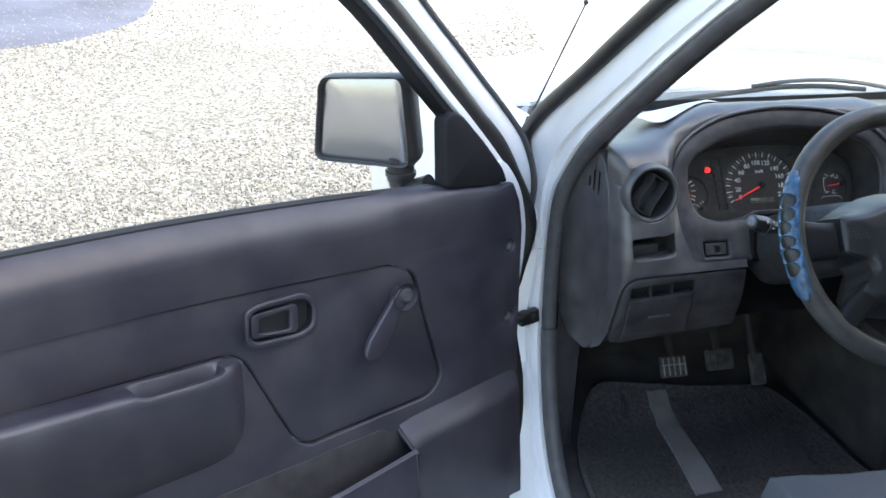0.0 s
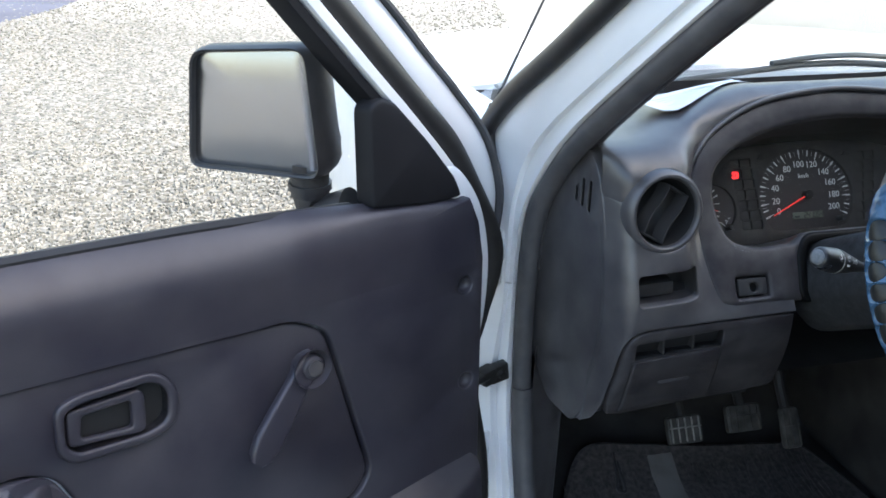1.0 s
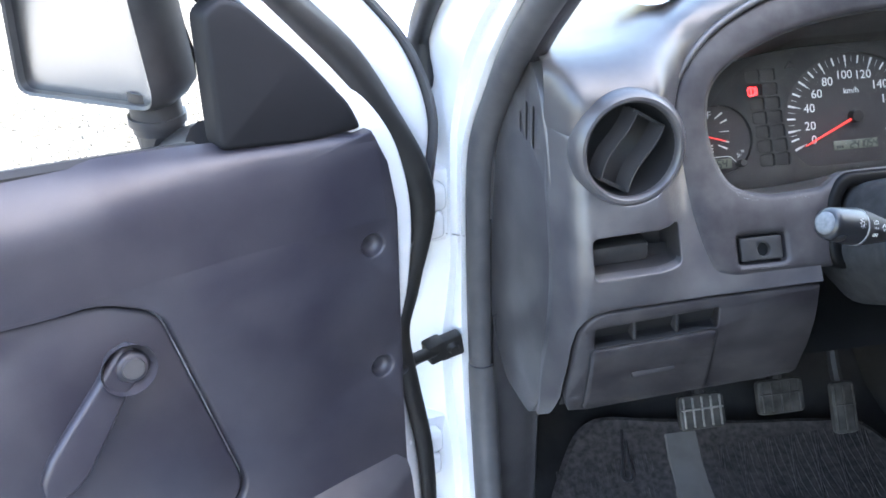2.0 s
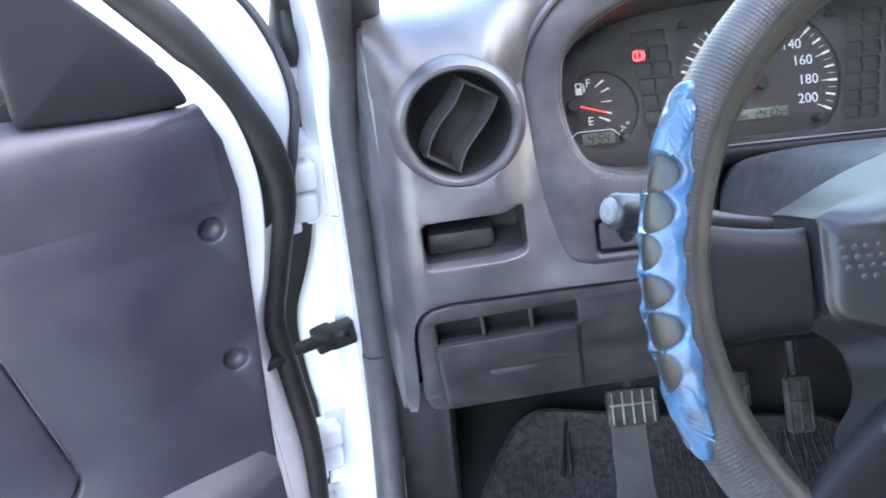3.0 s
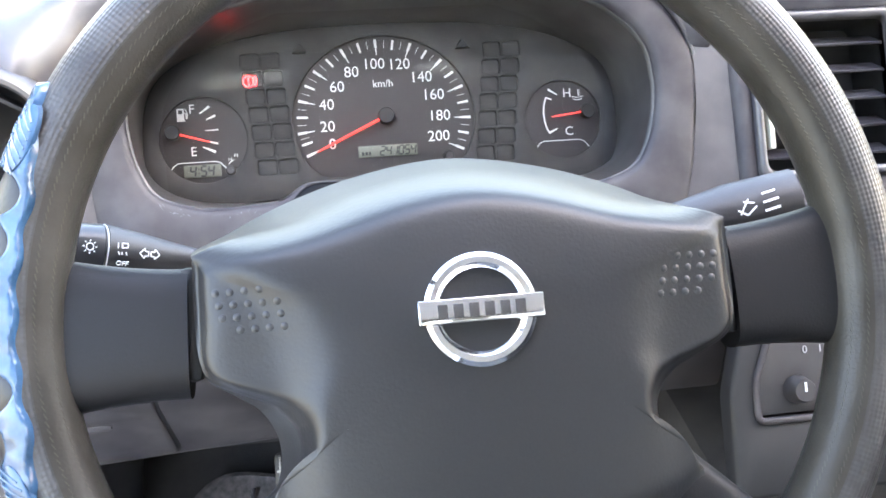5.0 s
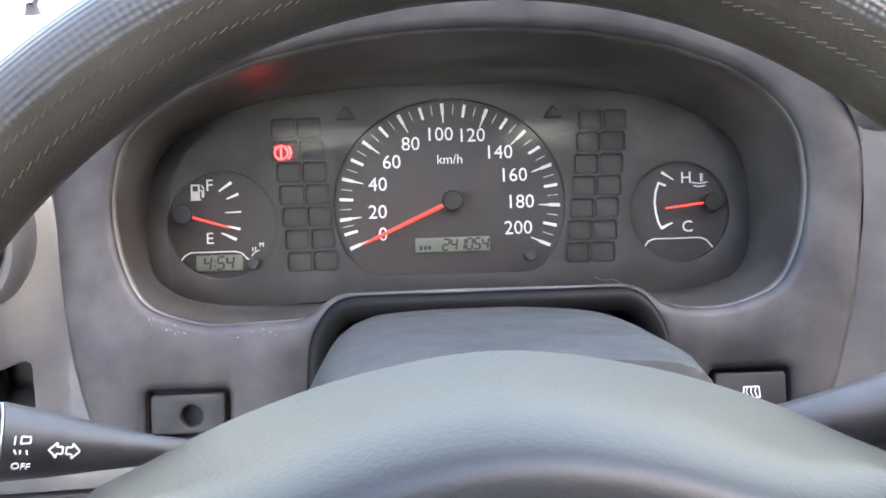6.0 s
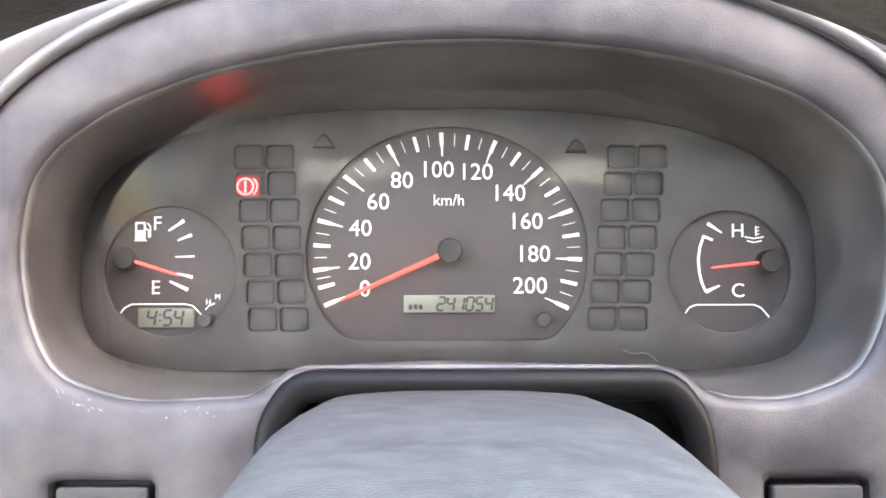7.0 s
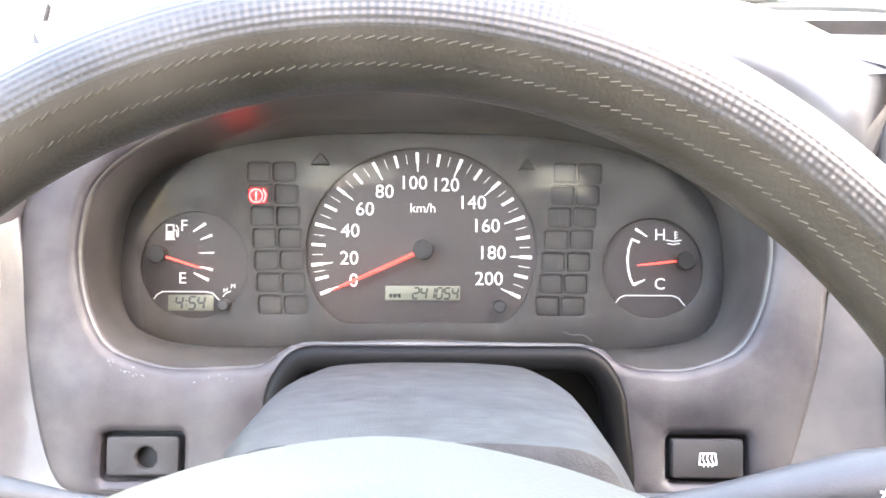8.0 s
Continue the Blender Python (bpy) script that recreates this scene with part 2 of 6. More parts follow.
def loft(bm, rings, close=True, caps=(False, False)):
    """Faces between rings of equally many points."""
    vs = [[bm.verts.new(p) for p in ring] for ring in rings]
    for a, b in zip(vs, vs[1:]):
        n = len(a)
        for i in range(n if close else n - 1):
            j = (i + 1) % n
            try:
                bm.faces.new((a[i], a[j], b[j], b[i]))
            except ValueError:
                pass
    for cap, ring in zip(caps, (vs[0], vs[-1])):
        if cap:
            bm.faces.new(ring if cap == 1 else list(reversed(ring)))
    return vs


def tidy(bm):
    bmesh.ops.recalc_face_normals(bm, faces=bm.faces)
    return bm


def plate(outer, holes=(), thick=0.004, r=0.0015, m=None, bm=None, front=0.0):
    """A plate in the local x-z plane whose face looks along -y, with holes through it and softened edges. Loops are 2D."""
    own = bm is None
    bm = bmesh.new() if own else bm
    loops = [ccw([Vector(p) for p in outer])] + [list(reversed(ccw([Vector(p) for p in h]))) for h in holes]
    fill = []
    made = []
    for lp in loops:
        inner = offset(lp, r)
        rings = [[Vector((p.x, front, p.y)) for p in inner], [Vector((p.x, front + r * 0.35, p.y)) for p in offset(lp, r * 0.3)],
                 [Vector((p.x, front + r, p.y)) for p in lp], [Vector((p.x, front + thick, p.y)) for p in lp]]
        vs = loft(bm, rings)
        made += [v for ring in vs for v in ring]
        for ring in (vs[0],):
            for a, b in zip(ring, ring[1:] + ring[:1]):
                fill.append(bm.edges.get((a, b)))
    bmesh.ops.triangle_fill(bm, use_beauty=True, use_dissolve=False, edges=fill)
    if m is not None:
        bmesh.ops.transform(bm, matrix=m, verts=made)
    return tidy(bm) if own else bm


def block(w, d, h, r=0.003, m=None, bm=None, seg=2):
    """A box with softened edges about the origin."""
    own = bm is None
    bm = bmesh.new() if own else bm
    got = bmesh.ops.create_cube(bm, size=1.0, matrix=Matrix.Diagonal((w, d, h, 1)))["verts"]
    if r:
        es = list({e for v in got for e in v.link_edges})
        res = bmesh.ops.bevel(bm, geom=es, offset=r, segments=seg, affect="EDGES", profile=0.5)
        got = list({v for f in res["faces"] for v in f.verts} | {v for v in got if v.is_valid})
    if m is not None:
        bmesh.ops.transform(bm, matrix=m, verts=got)
    return bm


def tube(points, radius, n=10, caps=True, bm=None, flat=1.0, up=(0, 0, 1)):
    """A round bar along a line of points; radius is a number or one for each point."""
    own = bm is None
    bm = bmesh.new() if own else bm
    p = [Vector(q) for q in points]
    rad = radius if isinstance(radius, (list, tuple)) else [radius] * len(p)
    rings = []
    for i, c in enumerate(p):
        t = (p[min(i + 1, len(p) - 1)] - p[max(i - 1, 0)]).normalized()
        side = t.cross(Vector(up))
        if side.length < 1e-4:
            side = t.cross(Vector((1, 0, 0)))
        side.normalize()
        nor = side.cross(t)
        rings.append([c + (side * math.cos(2 * math.pi * k / n) + nor * (math.sin(2 * math.pi * k / n) * flat)) * rad[i] for k in range(n)])
    loft(bm, rings, True, (1, 2) if caps else (False, False))
    return tidy(bm) if own else bm


def lathe(profile, n=32, m=None, bm=None):
    """A body of revolution round the local y axis, from (radius, y) points."""
    own = bm is None
    bm = bmesh.new() if own else bm
    rings = [[Vector((r * math.cos(2 * math.pi * k / n), y, r * math.sin(2 * math.pi * k / n))) for k in range(n)] for r, y in profile]
    vs = loft(bm, rings)
    if m is not None:
        bmesh.ops.transform(bm, matrix=m, verts=[v for ring in vs for v in ring])
    return tidy(bm) if own else bm


def writing(name, text, size, m, mat, parent, label="", thick=0.0002, align="CENTER"):
    """Letters in the local x-z plane, read from -y."""
    cu = bpy.data.curves.new(name, "FONT")
    cu.body, cu.size, cu.align_x, cu.align_y, cu.extrude, cu.resolution_u = text, size, align, "CENTER", thick, 3
    tmp = new(name + "_line", cu)
    me = bpy.data.meshes.new_from_object(tmp.evaluated_get(bpy.context.evaluated_depsgraph_get()))
    bpy.data.objects.remove(tmp)
    bpy.data.curves.remove(cu)
    me.transform(m @ pose(0, 0, 0, 90, 0, 0))
    me.materials.clear()
    me.materials.append(mat)
    ob = new(name, me)
    ob.parent = parent
    if label:
        ob["label"] = label
    return ob


# ground outside
def ground_material():
    m = material("pale_gravel", (0.185, 0.175, 0.143), 0.9, vary=0.12, vscale=0.5, dust=0.5, dscale=0.35, dcolor=(0.225, 0.215, 0.18))
    t = m.node_tree
    b = t.nodes["Principled BSDF"]
    base = b.inputs["Base Color"].links[0].from_socket
    tc = t.nodes.new("ShaderNodeTexCoord")
    vo = t.nodes.new("ShaderNodeTexVoronoi")
    vo.inputs["Scale"].default_value = 55
    t.links.new(tc.outputs["Object"], vo.inputs["Vector"])
    ramp = t.nodes.new("ShaderNodeMapRange")
    ramp.inputs["To Min"].default_value, ramp.inputs["To Max"].default_value = 0.25, 1.65
    t.links.new(vo.outputs["Color"], ramp.inputs["Value"])
    mul = t.nodes.new("ShaderNodeMix")
    mul.data_type, mul.blend_type = "RGBA", "MULTIPLY"
    mul.inputs["Factor"].default_value = 1.0
    t.links.new(base, mul.inputs["A"])
    t.links.new(ramp.outputs[0], mul.inputs["B"])
    # beyond the loose gravel the base colour turns paler, with a noisy edge
    sp = t.nodes.new("ShaderNodeSeparateXYZ")
    t.links.new(tc.outputs["Object"], sp.inputs[0])
    reach, far, pale = t.nodes.new("ShaderNodeMath"), t.nodes.new("ShaderNodeMapRange"), t.nodes.new("ShaderNodeMix")
    reach.operation = "MULTIPLY_ADD"
    reach.inputs[1].default_value = 0.55
    t.links.new(sp.outputs[0], reach.inputs[0])
    t.links.new(sp.outputs[1], reach.inputs[2])
    wob, patch = t.nodes.new("ShaderNodeMath"), t.nodes.new("ShaderNodeTexNoise")
    patch.inputs["Scale"].default_value, patch.inputs["Detail"].default_value = 0.7, 5.0
    t.links.new(tc.outputs["Object"], patch.inputs["Vector"])
    wob.operation = "MULTIPLY_ADD"
    wob.inputs[1].default_value = 5.0
    t.links.new(patch.outputs["Fac"], wob.inputs[0])
    t.links.new(reach.outputs[0], wob.inputs[2])
    far.inputs["From Min"].default_value, far.inputs["From Max"].default_value = 8.5, 12.0
    t.links.new(wob.outputs[0], far.inputs["Value"])
    pale.data_type = "RGBA"
    t.links.new(far.outputs[0], pale.inputs["Factor"])
    t.links.new(mul.outputs["Result"], pale.inputs["A"])
    pale.inputs["B"].default_value = (0.33, 0.315, 0.27, 1)
    t.links.new(pale.outputs["Result"], b.inputs["Base Color"])
    bp = t.nodes.new("ShaderNodeBump")
    bp.inputs["Distance"].default_value = 0.006
    bp.invert = True
    t.links.new(vo.outputs["Distance"], bp.inputs["Height"])
    t.links.new(bp.outputs[0], b.inputs["Normal"])
    return m


GRAVEL = ground_material()


def build_ground():
    bm = bmesh.new()
    xs = [-900, -200, -60, -20, -10, -6, -3, 0, 3, 6, 10, 20, 60, 200, 900]
    loft(bm, [[Vector((x, y, 0.0 if abs(x) > 30 or abs(y) > 30 else 0.02 * noise.noise(Vector((x * 0.3, y * 0.3, 0))))) for x in xs] for y in [v for v in xs]], close=False)
    g = part("ground", tidy(bm), GRAVEL)
    tagged(g, "pale sunlit gravel yard with dusty patches, paler further out", "ground", kind="structure")
    bm = bmesh.new()
    rnd = random.Random(5)
    verts, faces = [], []
    for _ in range(66000):
        y = 2.3 + 10 * rnd.random() ** 1.8
        x = rnd.uniform(-1.4 - y * 0.50, 0.4 + y * 0.22)
        s = rnd.uniform(0.005, 0.014)
        a, q = rnd.uniform(0, 6.28), len(verts)
        z = 0.004
        pts = [(math.cos(a + k * 2.094) * s * rnd.uniform(0.7, 1.2), math.sin(a + k * 2.094) * s * rnd.uniform(0.7, 1.2), 0) for k in range(3)]
        verts += [(x + p[0], y + p[1], z - 0.004) for p in pts] + [(x + p[0] * 0.75, y + p[1] * 0.75, z + s * 0.36) for p in pts] + [(x, y, z + s * 0.55)]
        for k in range(3):
            j = (k + 1) % 3
            faces += [(q + k, q + j, q + 3 + j, q + 3 + k), (q + 3 + k, q + 3 + j, q + 6)]
    me = bpy.data.meshes.new("gravel")
    me.from_pydata(verts, [], faces)
    mat = material("gravel_stones", (0.44, 0.42, 0.38), 0.85, vary=0.1)
    t = mat.node_tree
    geo = t.nodes.new("ShaderNodeNewGeometry")
    r = t.nodes.new("ShaderNodeMapRange")
    r.inputs["To Min"].default_value, r.inputs["To Max"].default_value = 0.0, 1.0
    t.links.new(geo.outputs["Random Per Island"], r.inputs["Value"])
    tone = t.nodes.new("ShaderNodeMix")
    tone.data_type = "RGBA"
    tone.inputs["A"].default_value, tone.inputs["B"].default_value = (0.10, 0.095, 0.077, 1), (0.29, 0.276, 0.23, 1)
    t.links.new(r.outputs[0], tone.inputs["Factor"])
    t.links.new(tone.outputs["Result"], t.nodes["Principled BSDF"].inputs["Base Color"])
    me.materials.append(mat)
    tagged(new("gravel", me), "loose pale gravel stones lying on the yard", "gravel", kind="stuff")


build_ground()

# ---- cab of the pickup ----
def v3(*rows):
    return [Vector(r) for r in rows]


# edges of the front door jamb and windscreen pillar, from the sill to the roof
JAMB_R = spline(v3((-0.385, -0.34, 0.46), (-0.385, -0.16, 0.475), (-0.386, -0.05, 0.52), (-0.392, 0.02, 0.62), (-0.389, 0.075, 0.74), (-0.388, 0.096, 0.86), (-0.388, 0.098, 1.00), (-0.387, 0.083, 1.10),
                    (-0.378, 0.045, 1.17), (-0.376, -0.03, 1.245), (-0.371, -0.165, 1.35), (-0.365, -0.375, 1.50), (-0.355, -0.56, 1.62)), 60)
JAMB_L = spline(v3((-0.47, -0.30, 0.40), (-0.47, -0.14, 0.41), (-0.468, -0.02, 0.47), (-0.456, 0.065, 0.58), (-0.443, 0.098, 0.68), (-0.456, 0.120, 0.76), (-0.459, 0.128, 0.84), (-0.440, 0.128, 0.90), (-0.424, 0.122, 0.96), (-0.420, 0.130, 1.04),
                    (-0.419, 0.150, 1.13), (-0.417, 0.158, 1.175), (-0.412, 0.095, 1.245), (-0.398, -0.055, 1.35), (-0.376, -0.262, 1.50), (-0.360, -0.445, 1.62)), 60)


def at_height(line, z):
    """The point of a rising line at height z."""
    return Vector([float(np.interp(z, [p.z for p in line], [p[k] for p in line])) for k in range(3)])


JAMB_Z = [0.47, 0.50, 0.54, 0.58, 0.62, 0.66] + list(np.linspace(0.69, 1.17, 33)) + [1.19, 1.22, 1.26, 1.30, 1.35, 1.40, 1.45, 1.50, 1.55, 1.60, 1.62]
JAMB_R, JAMB_L = [at_height(JAMB_R, z) for z in JAMB_Z], [at_height(JAMB_L, z) for z in JAMB_Z]


def build_body():
    cab = thing("pickup_cab", "white pickup truck cab with its driver door wide open on gravel", "pickup truck")
    bm = bmesh.new()
    mid = [(a + b) / 2 + Vector((-0.004, -0.006, 0)) for a, b in zip(JAMB_R, JAMB_L)]
    inn = [a + Vector((0.03, 0.02, 0)) for a in JAMB_R]
    turn = [Vector((b.x - 0.004, b.y + 0.012, b.z)) for b in JAMB_L]
    out = [Vector((b.x + 0.008 * (b.z < 1.19), b.y + 0.05, b.z)) for b in JAMB_L]
    lip = [a * 0.93 + b * 0.07 + Vector((-0.004, -0.006, 0)) for a, b in zip(JAMB_R, JAMB_L)]
    groove = [a * 0.72 + b * 0.28 + Vector((0.001, 0.001, 0)) for a, b in zip(JAMB_R, JAMB_L)]
    ridge = [a * 0.64 + b * 0.36 + Vector((-0.005, -0.008, 0)) for a, b in zip(JAMB_R, JAMB_L)]
    near = [a * 0.12 + b * 0.88 + Vector((-0.003, -0.004, 0)) for a, b in zip(JAMB_R, JAMB_L)]
    rings = [list(c) for c in zip(inn, JAMB_R, lip, groove, ridge, mid, near, JAMB_L, turn, out)]
    loft(bm, rings, close=True)
    part("door_jamb", tidy(bm), WHITE, cab, "white painted door jamb and windscreen pillar")
    # passenger side pillar, roof, rear wall and floor that close the cab
    bm = bmesh.new()
    mirror = Matrix.Translation((0.72, 0, 0)) @ Matrix.Diagonal((-1, 1, 1, 1))
    loft(bm, [[mirror @ p for p in r] for r in rings], close=True)
    part("passenger_pillar", tidy(bm), WHITE, cab)
    bm = bmesh.new()
    prof = [(-0.56, 1.625), (-0.7, 1.655), (-1.0, 1.67), (-1.45, 1.65), (-1.55, 1.60)]
    xs = [(-0.375, 0.0), (-0.3, 0.03), (0.0, 0.045), (0.36, 0.05), (0.72, 0.045), (1.02, 0.03), (1.095, 0.0)]
    loft(bm, [[Vector((x, y, z + dz)) for x, dz in xs] for y, z in prof], close=False)
    loft(bm, [[Vector((x, y, z + dz - 0.03)) for x, dz in xs] for y, z in prof], close=False)
    part("roof", tidy(bm), WHITE, cab)
    bm = bmesh.new()
    block(1.56, 0.06, 0.75, 0.02, pose(0.36, -1.56, 0.80), bm)
    block(1.56, 0.06, 0.10, 0.02, pose(0.36, -1.56, 1.56), bm)
    for x in (-0.33, 1.05):
        block(0.12, 0.06, 0.42, 0.02, pose(x, -1.56, 1.34), bm)
    part("rear_wall", bm, FABRIC, cab, "grey trimmed rear cab wall with window")
    for x in (-0.43, 1.15):
        bm = bmesh.new()
        block(0.10, 0.30, 1.25, 0.02, pose(x, -1.38, 1.03), bm)
        part("rear_pillar", bm, WHITE, cab)
    bm = bmesh.new()
    block(0.16, 1.25, 0.14, 0.03, pose(-0.42, -0.75, 0.46), bm)
    part("door_sill", bm, WHITE, cab)
    # passenger door stays shut
    bm = bmesh.new()
    block(0.09, 1.35, 0.72, 0.02, pose(1.15, -0.58, 0.80), bm)
    block(0.05, 1.0, 0.05, 0.01, pose(1.11, -0.75, 1.60), bm)
    part("passenger_door", bm, PANEL, cab, "grey passenger door trim")
    bm = bmesh.new()
    loft(bm, [[Vector((x, y, z)) for x in (-0.36, 1.1)] for y, z in ((-1.55, 0.53), (-0.2, 0.53), (0.22, 0.53), (0.36, 0.62), (0.50, 0.80), (0.52, 1.15))], close=False)
    part("floor_pan", tidy(bm), CARPET, cab, "dark grey carpeted floor pan")
    bm = bmesh.new()
    loft(bm, [[Vector((x, y, z)) for y, z in ((0.10, 0.50), (0.3, 0.55), (0.5, 0.75), (0.5, 1.1), (0.1, 1.1))] for x in (-0.365, -0.352)], close=True, caps=(1, 2))
    plan = spline([(-0.366, 0.060, 0), (-0.358, 0.066, 0), (-0.343, 0.074, 0), (-0.312, 0.088, 0), (-0.297, 0.115, 0), (-0.290, 0.30, 0)], 24)
    loft(bm, [[Vector((p.x, p.y + 0.03 * (0.9 - z), z)) for p in plan] for z in (0.49, 0.6, 0.7, 0.8, 0.90)], close=False)
    part("kick_panel", tidy(bm), DASH, cab, "grey plastic kick panel")
    # windscreen, scuttle, bonnet, wing
    bm = bmesh.new()
    rows = []
    for f in np.linspace(0, 1, 9):
        y, z = 0.465 - 0.995 * f, 1.134 + 0.481 * f
        rows.append([Vector((0.36 + x, y + 0.10 * (1 - (x / 0.75) ** 2), z)) for x in np.linspace(-0.735 + 0.02 * f, 0.735 - 0.02 * f, 11)])
    loft(bm, rows, close=False)
    ws = part("windscreen", tidy(bm), GLASS, cab, "clear windscreen")
    ws.visible_shadow = False
    bm = bmesh.new()
    rows = []
    for y, z in ((0.42, 1.105), (0.50, 1.110), (0.60, 1.108), (0.72, 1.095)):
        rows.append([Vector((0.36 + x, y + 0.08 * (1 - (x / 0.75) ** 2), z)) for x in np.linspace(-0.74, 0.74, 11)])
    loft(bm, rows, close=False)
    part("scuttle", tidy(bm), SCUTTLE, cab, "grey plastic scuttle, paled for glare, below the windscreen")
    bm = bmesh.new()
    rows = []
    for y, z in ((0.70, 1.06), (0.715, 1.085), (0.9, 1.080), (1.2, 1.055), (1.5, 1.01), (1.58, 0.96), (1.6, 0.8)):
        rows.append([Vector((0.36 + x, y + 0.08 * (1 - (x / 0.75) ** 2), z + 0.02 * (1 - (x / 0.70) ** 2))) for x in np.linspace(-0.70, 0.70, 13)])
    loft(bm, rows, close=False)
    part("bonnet", tidy(bm), WHITE, cab, "white bonnet")
    for sx in (0, 1):
        bm = bmesh.new()
        rows = []
        for y, z in ((0.18, 1.165), (0.30, 1.17), (0.55, 1.15), (1.0, 1.08), (1.45, 1.0), (1.55, 0.9)):
            rows.append([Vector((x, y, min(z, zz))) for x, zz in ((-0.33, z), (-0.38, z), (-0.43, z - 0.025), (-0.462, z - 0.10), (-0.475, 0.9), (-0.475, 0.75), (-0.46, 0.5))])
        if sx:
            rows = [[mirror @ p for p in r] for r in rows]
        loft(bm, rows, close=False)
        part("wing", tidy(bm), WHITE, cab, "white front wing")
    # rubber seals
    bm = bmesh.new()
    tube([a + Vector((0.012, -0.012, 0)) for a in JAMB_R if a.z > 0.81], 0.0145, 12, bm=bm, up=(1, 0, 0))
    part("jamb_seal", tidy(bm), SEAL, cab, "dark grey rubber door seal along the jamb")
    bm = bmesh.new()
    tube([a + Vector((0.013, -0.014, 0)) for a in JAMB_R if a.z < 0.83], 0.0165, 12, bm=bm, up=(1, 0, 0))
    part("sill_trim", tidy(bm), SEAL, cab, "grey sill trim end butting against the seal")
    bm = bmesh.new()
    lift = [b + Vector((-0.008, 0.004, 0.006)) for b in JAMB_L if b.z > 1.185]
    lift = spline([Vector((-0.420, 0.150, 1.135)), Vector((-0.424, 0.152, 1.160))] + lift, 30)
    tube(lift, [0.012, 0.019, 0.023, 0.021, 0.018] + [0.0145] * 25, 12, bm=bm, flat=0.85, up=(1, 0, 0))
    part("pillar_seal", tidy(bm), RUBBER, cab, "black rubber strip along the windscreen pillar")
    bm = bmesh.new()
    tube([a + Vector((0.030, -0.008, 0.01)) for a in JAMB_R if a.z > 1.0], 0.017, 10, bm=bm, up=(1, 0, 0))
    part("pillar_trim", tidy(bm), DASH_DARK, cab, "dark pillar trim")
    bm = bmesh.new()
    block(0.034, 0.004, 0.030, 0.0015, pose(-0.434, 0.150, 1.118, 10, 10, 20), bm)
    part("wing_bracket", bm, WHITE, cab, "small white bracket at the foot of the pillar")
    # panel joint across the jamb
    bm = bmesh.new()
    r, l = at_height(JAMB_R, 0.985), at_height(JAMB_L, 0.985)
    tube([r * 0.97 + l * 0.03 + Vector((-0.001, -0.003, 0)), (r + l) / 2 + Vector((-0.004, -0.0065, 0.001)), r * 0.1 + l * 0.9 + Vector((-0.001, -0.002, 0.002))], 0.0008, 5, bm=bm)
    part("panel_joint", tidy(bm), STEEL, cab)
    return cab


CAB = build_body()

# ---- driver door, standing open; x along the door, y towards the cabin, z up ----
DOOR_M = Matrix(((-0.9, 0.435 * math.cos(radians(7)), -0.435 * math.sin(radians(7)), 0), (-0.435, -0.9 * math.cos(radians(7)), 0.9 * math.sin(radians(7)), 0), (0, math.sin(radians(7)), math.cos(radians(7)), 0), (0, 0, 0, 1)))
DOOR_M = Matrix.Translation(Vector((-0.502, -0.012, 1.045)) - (DOOR_M @ Vector((0, 0, 1.045)))) @ DOOR_M
DOOR_M = DOOR_M @ Matrix.Translation((-0.004, 0, 1.18 * 0.025)) @ Matrix.Diagonal((1.04, 1, 0.975, 1))
FACE = Matrix.Diagonal((1, -1, 1, 1))


def dplate(outer, holes=(), thick=0.004, r=0.0015, front=0.0):
    """A plate on the door whose face looks into the cabin; front is how far it stands proud."""
    bm = plate(outer, holes, thick, r, None, None, -front)
    bmesh.ops.transform(bm, matrix=DOOR_M @ FACE, verts=bm.verts)
    return tidy(bm)


def on_door(bm):
    bmesh.ops.transform(bm, matrix=DOOR_M, verts=bm.verts)
    return tidy(bm)


CUPS = [(0.006, 1.045), (0.013, 0.911)]
SILL = [(-0.012, 1.157), (0.06, 1.168), (0.142, 1.182), (0.26, 1.196), (0.376, 1.208), (0.598, 1.225), (0.80, 1.233), (0.98, 1.239)]


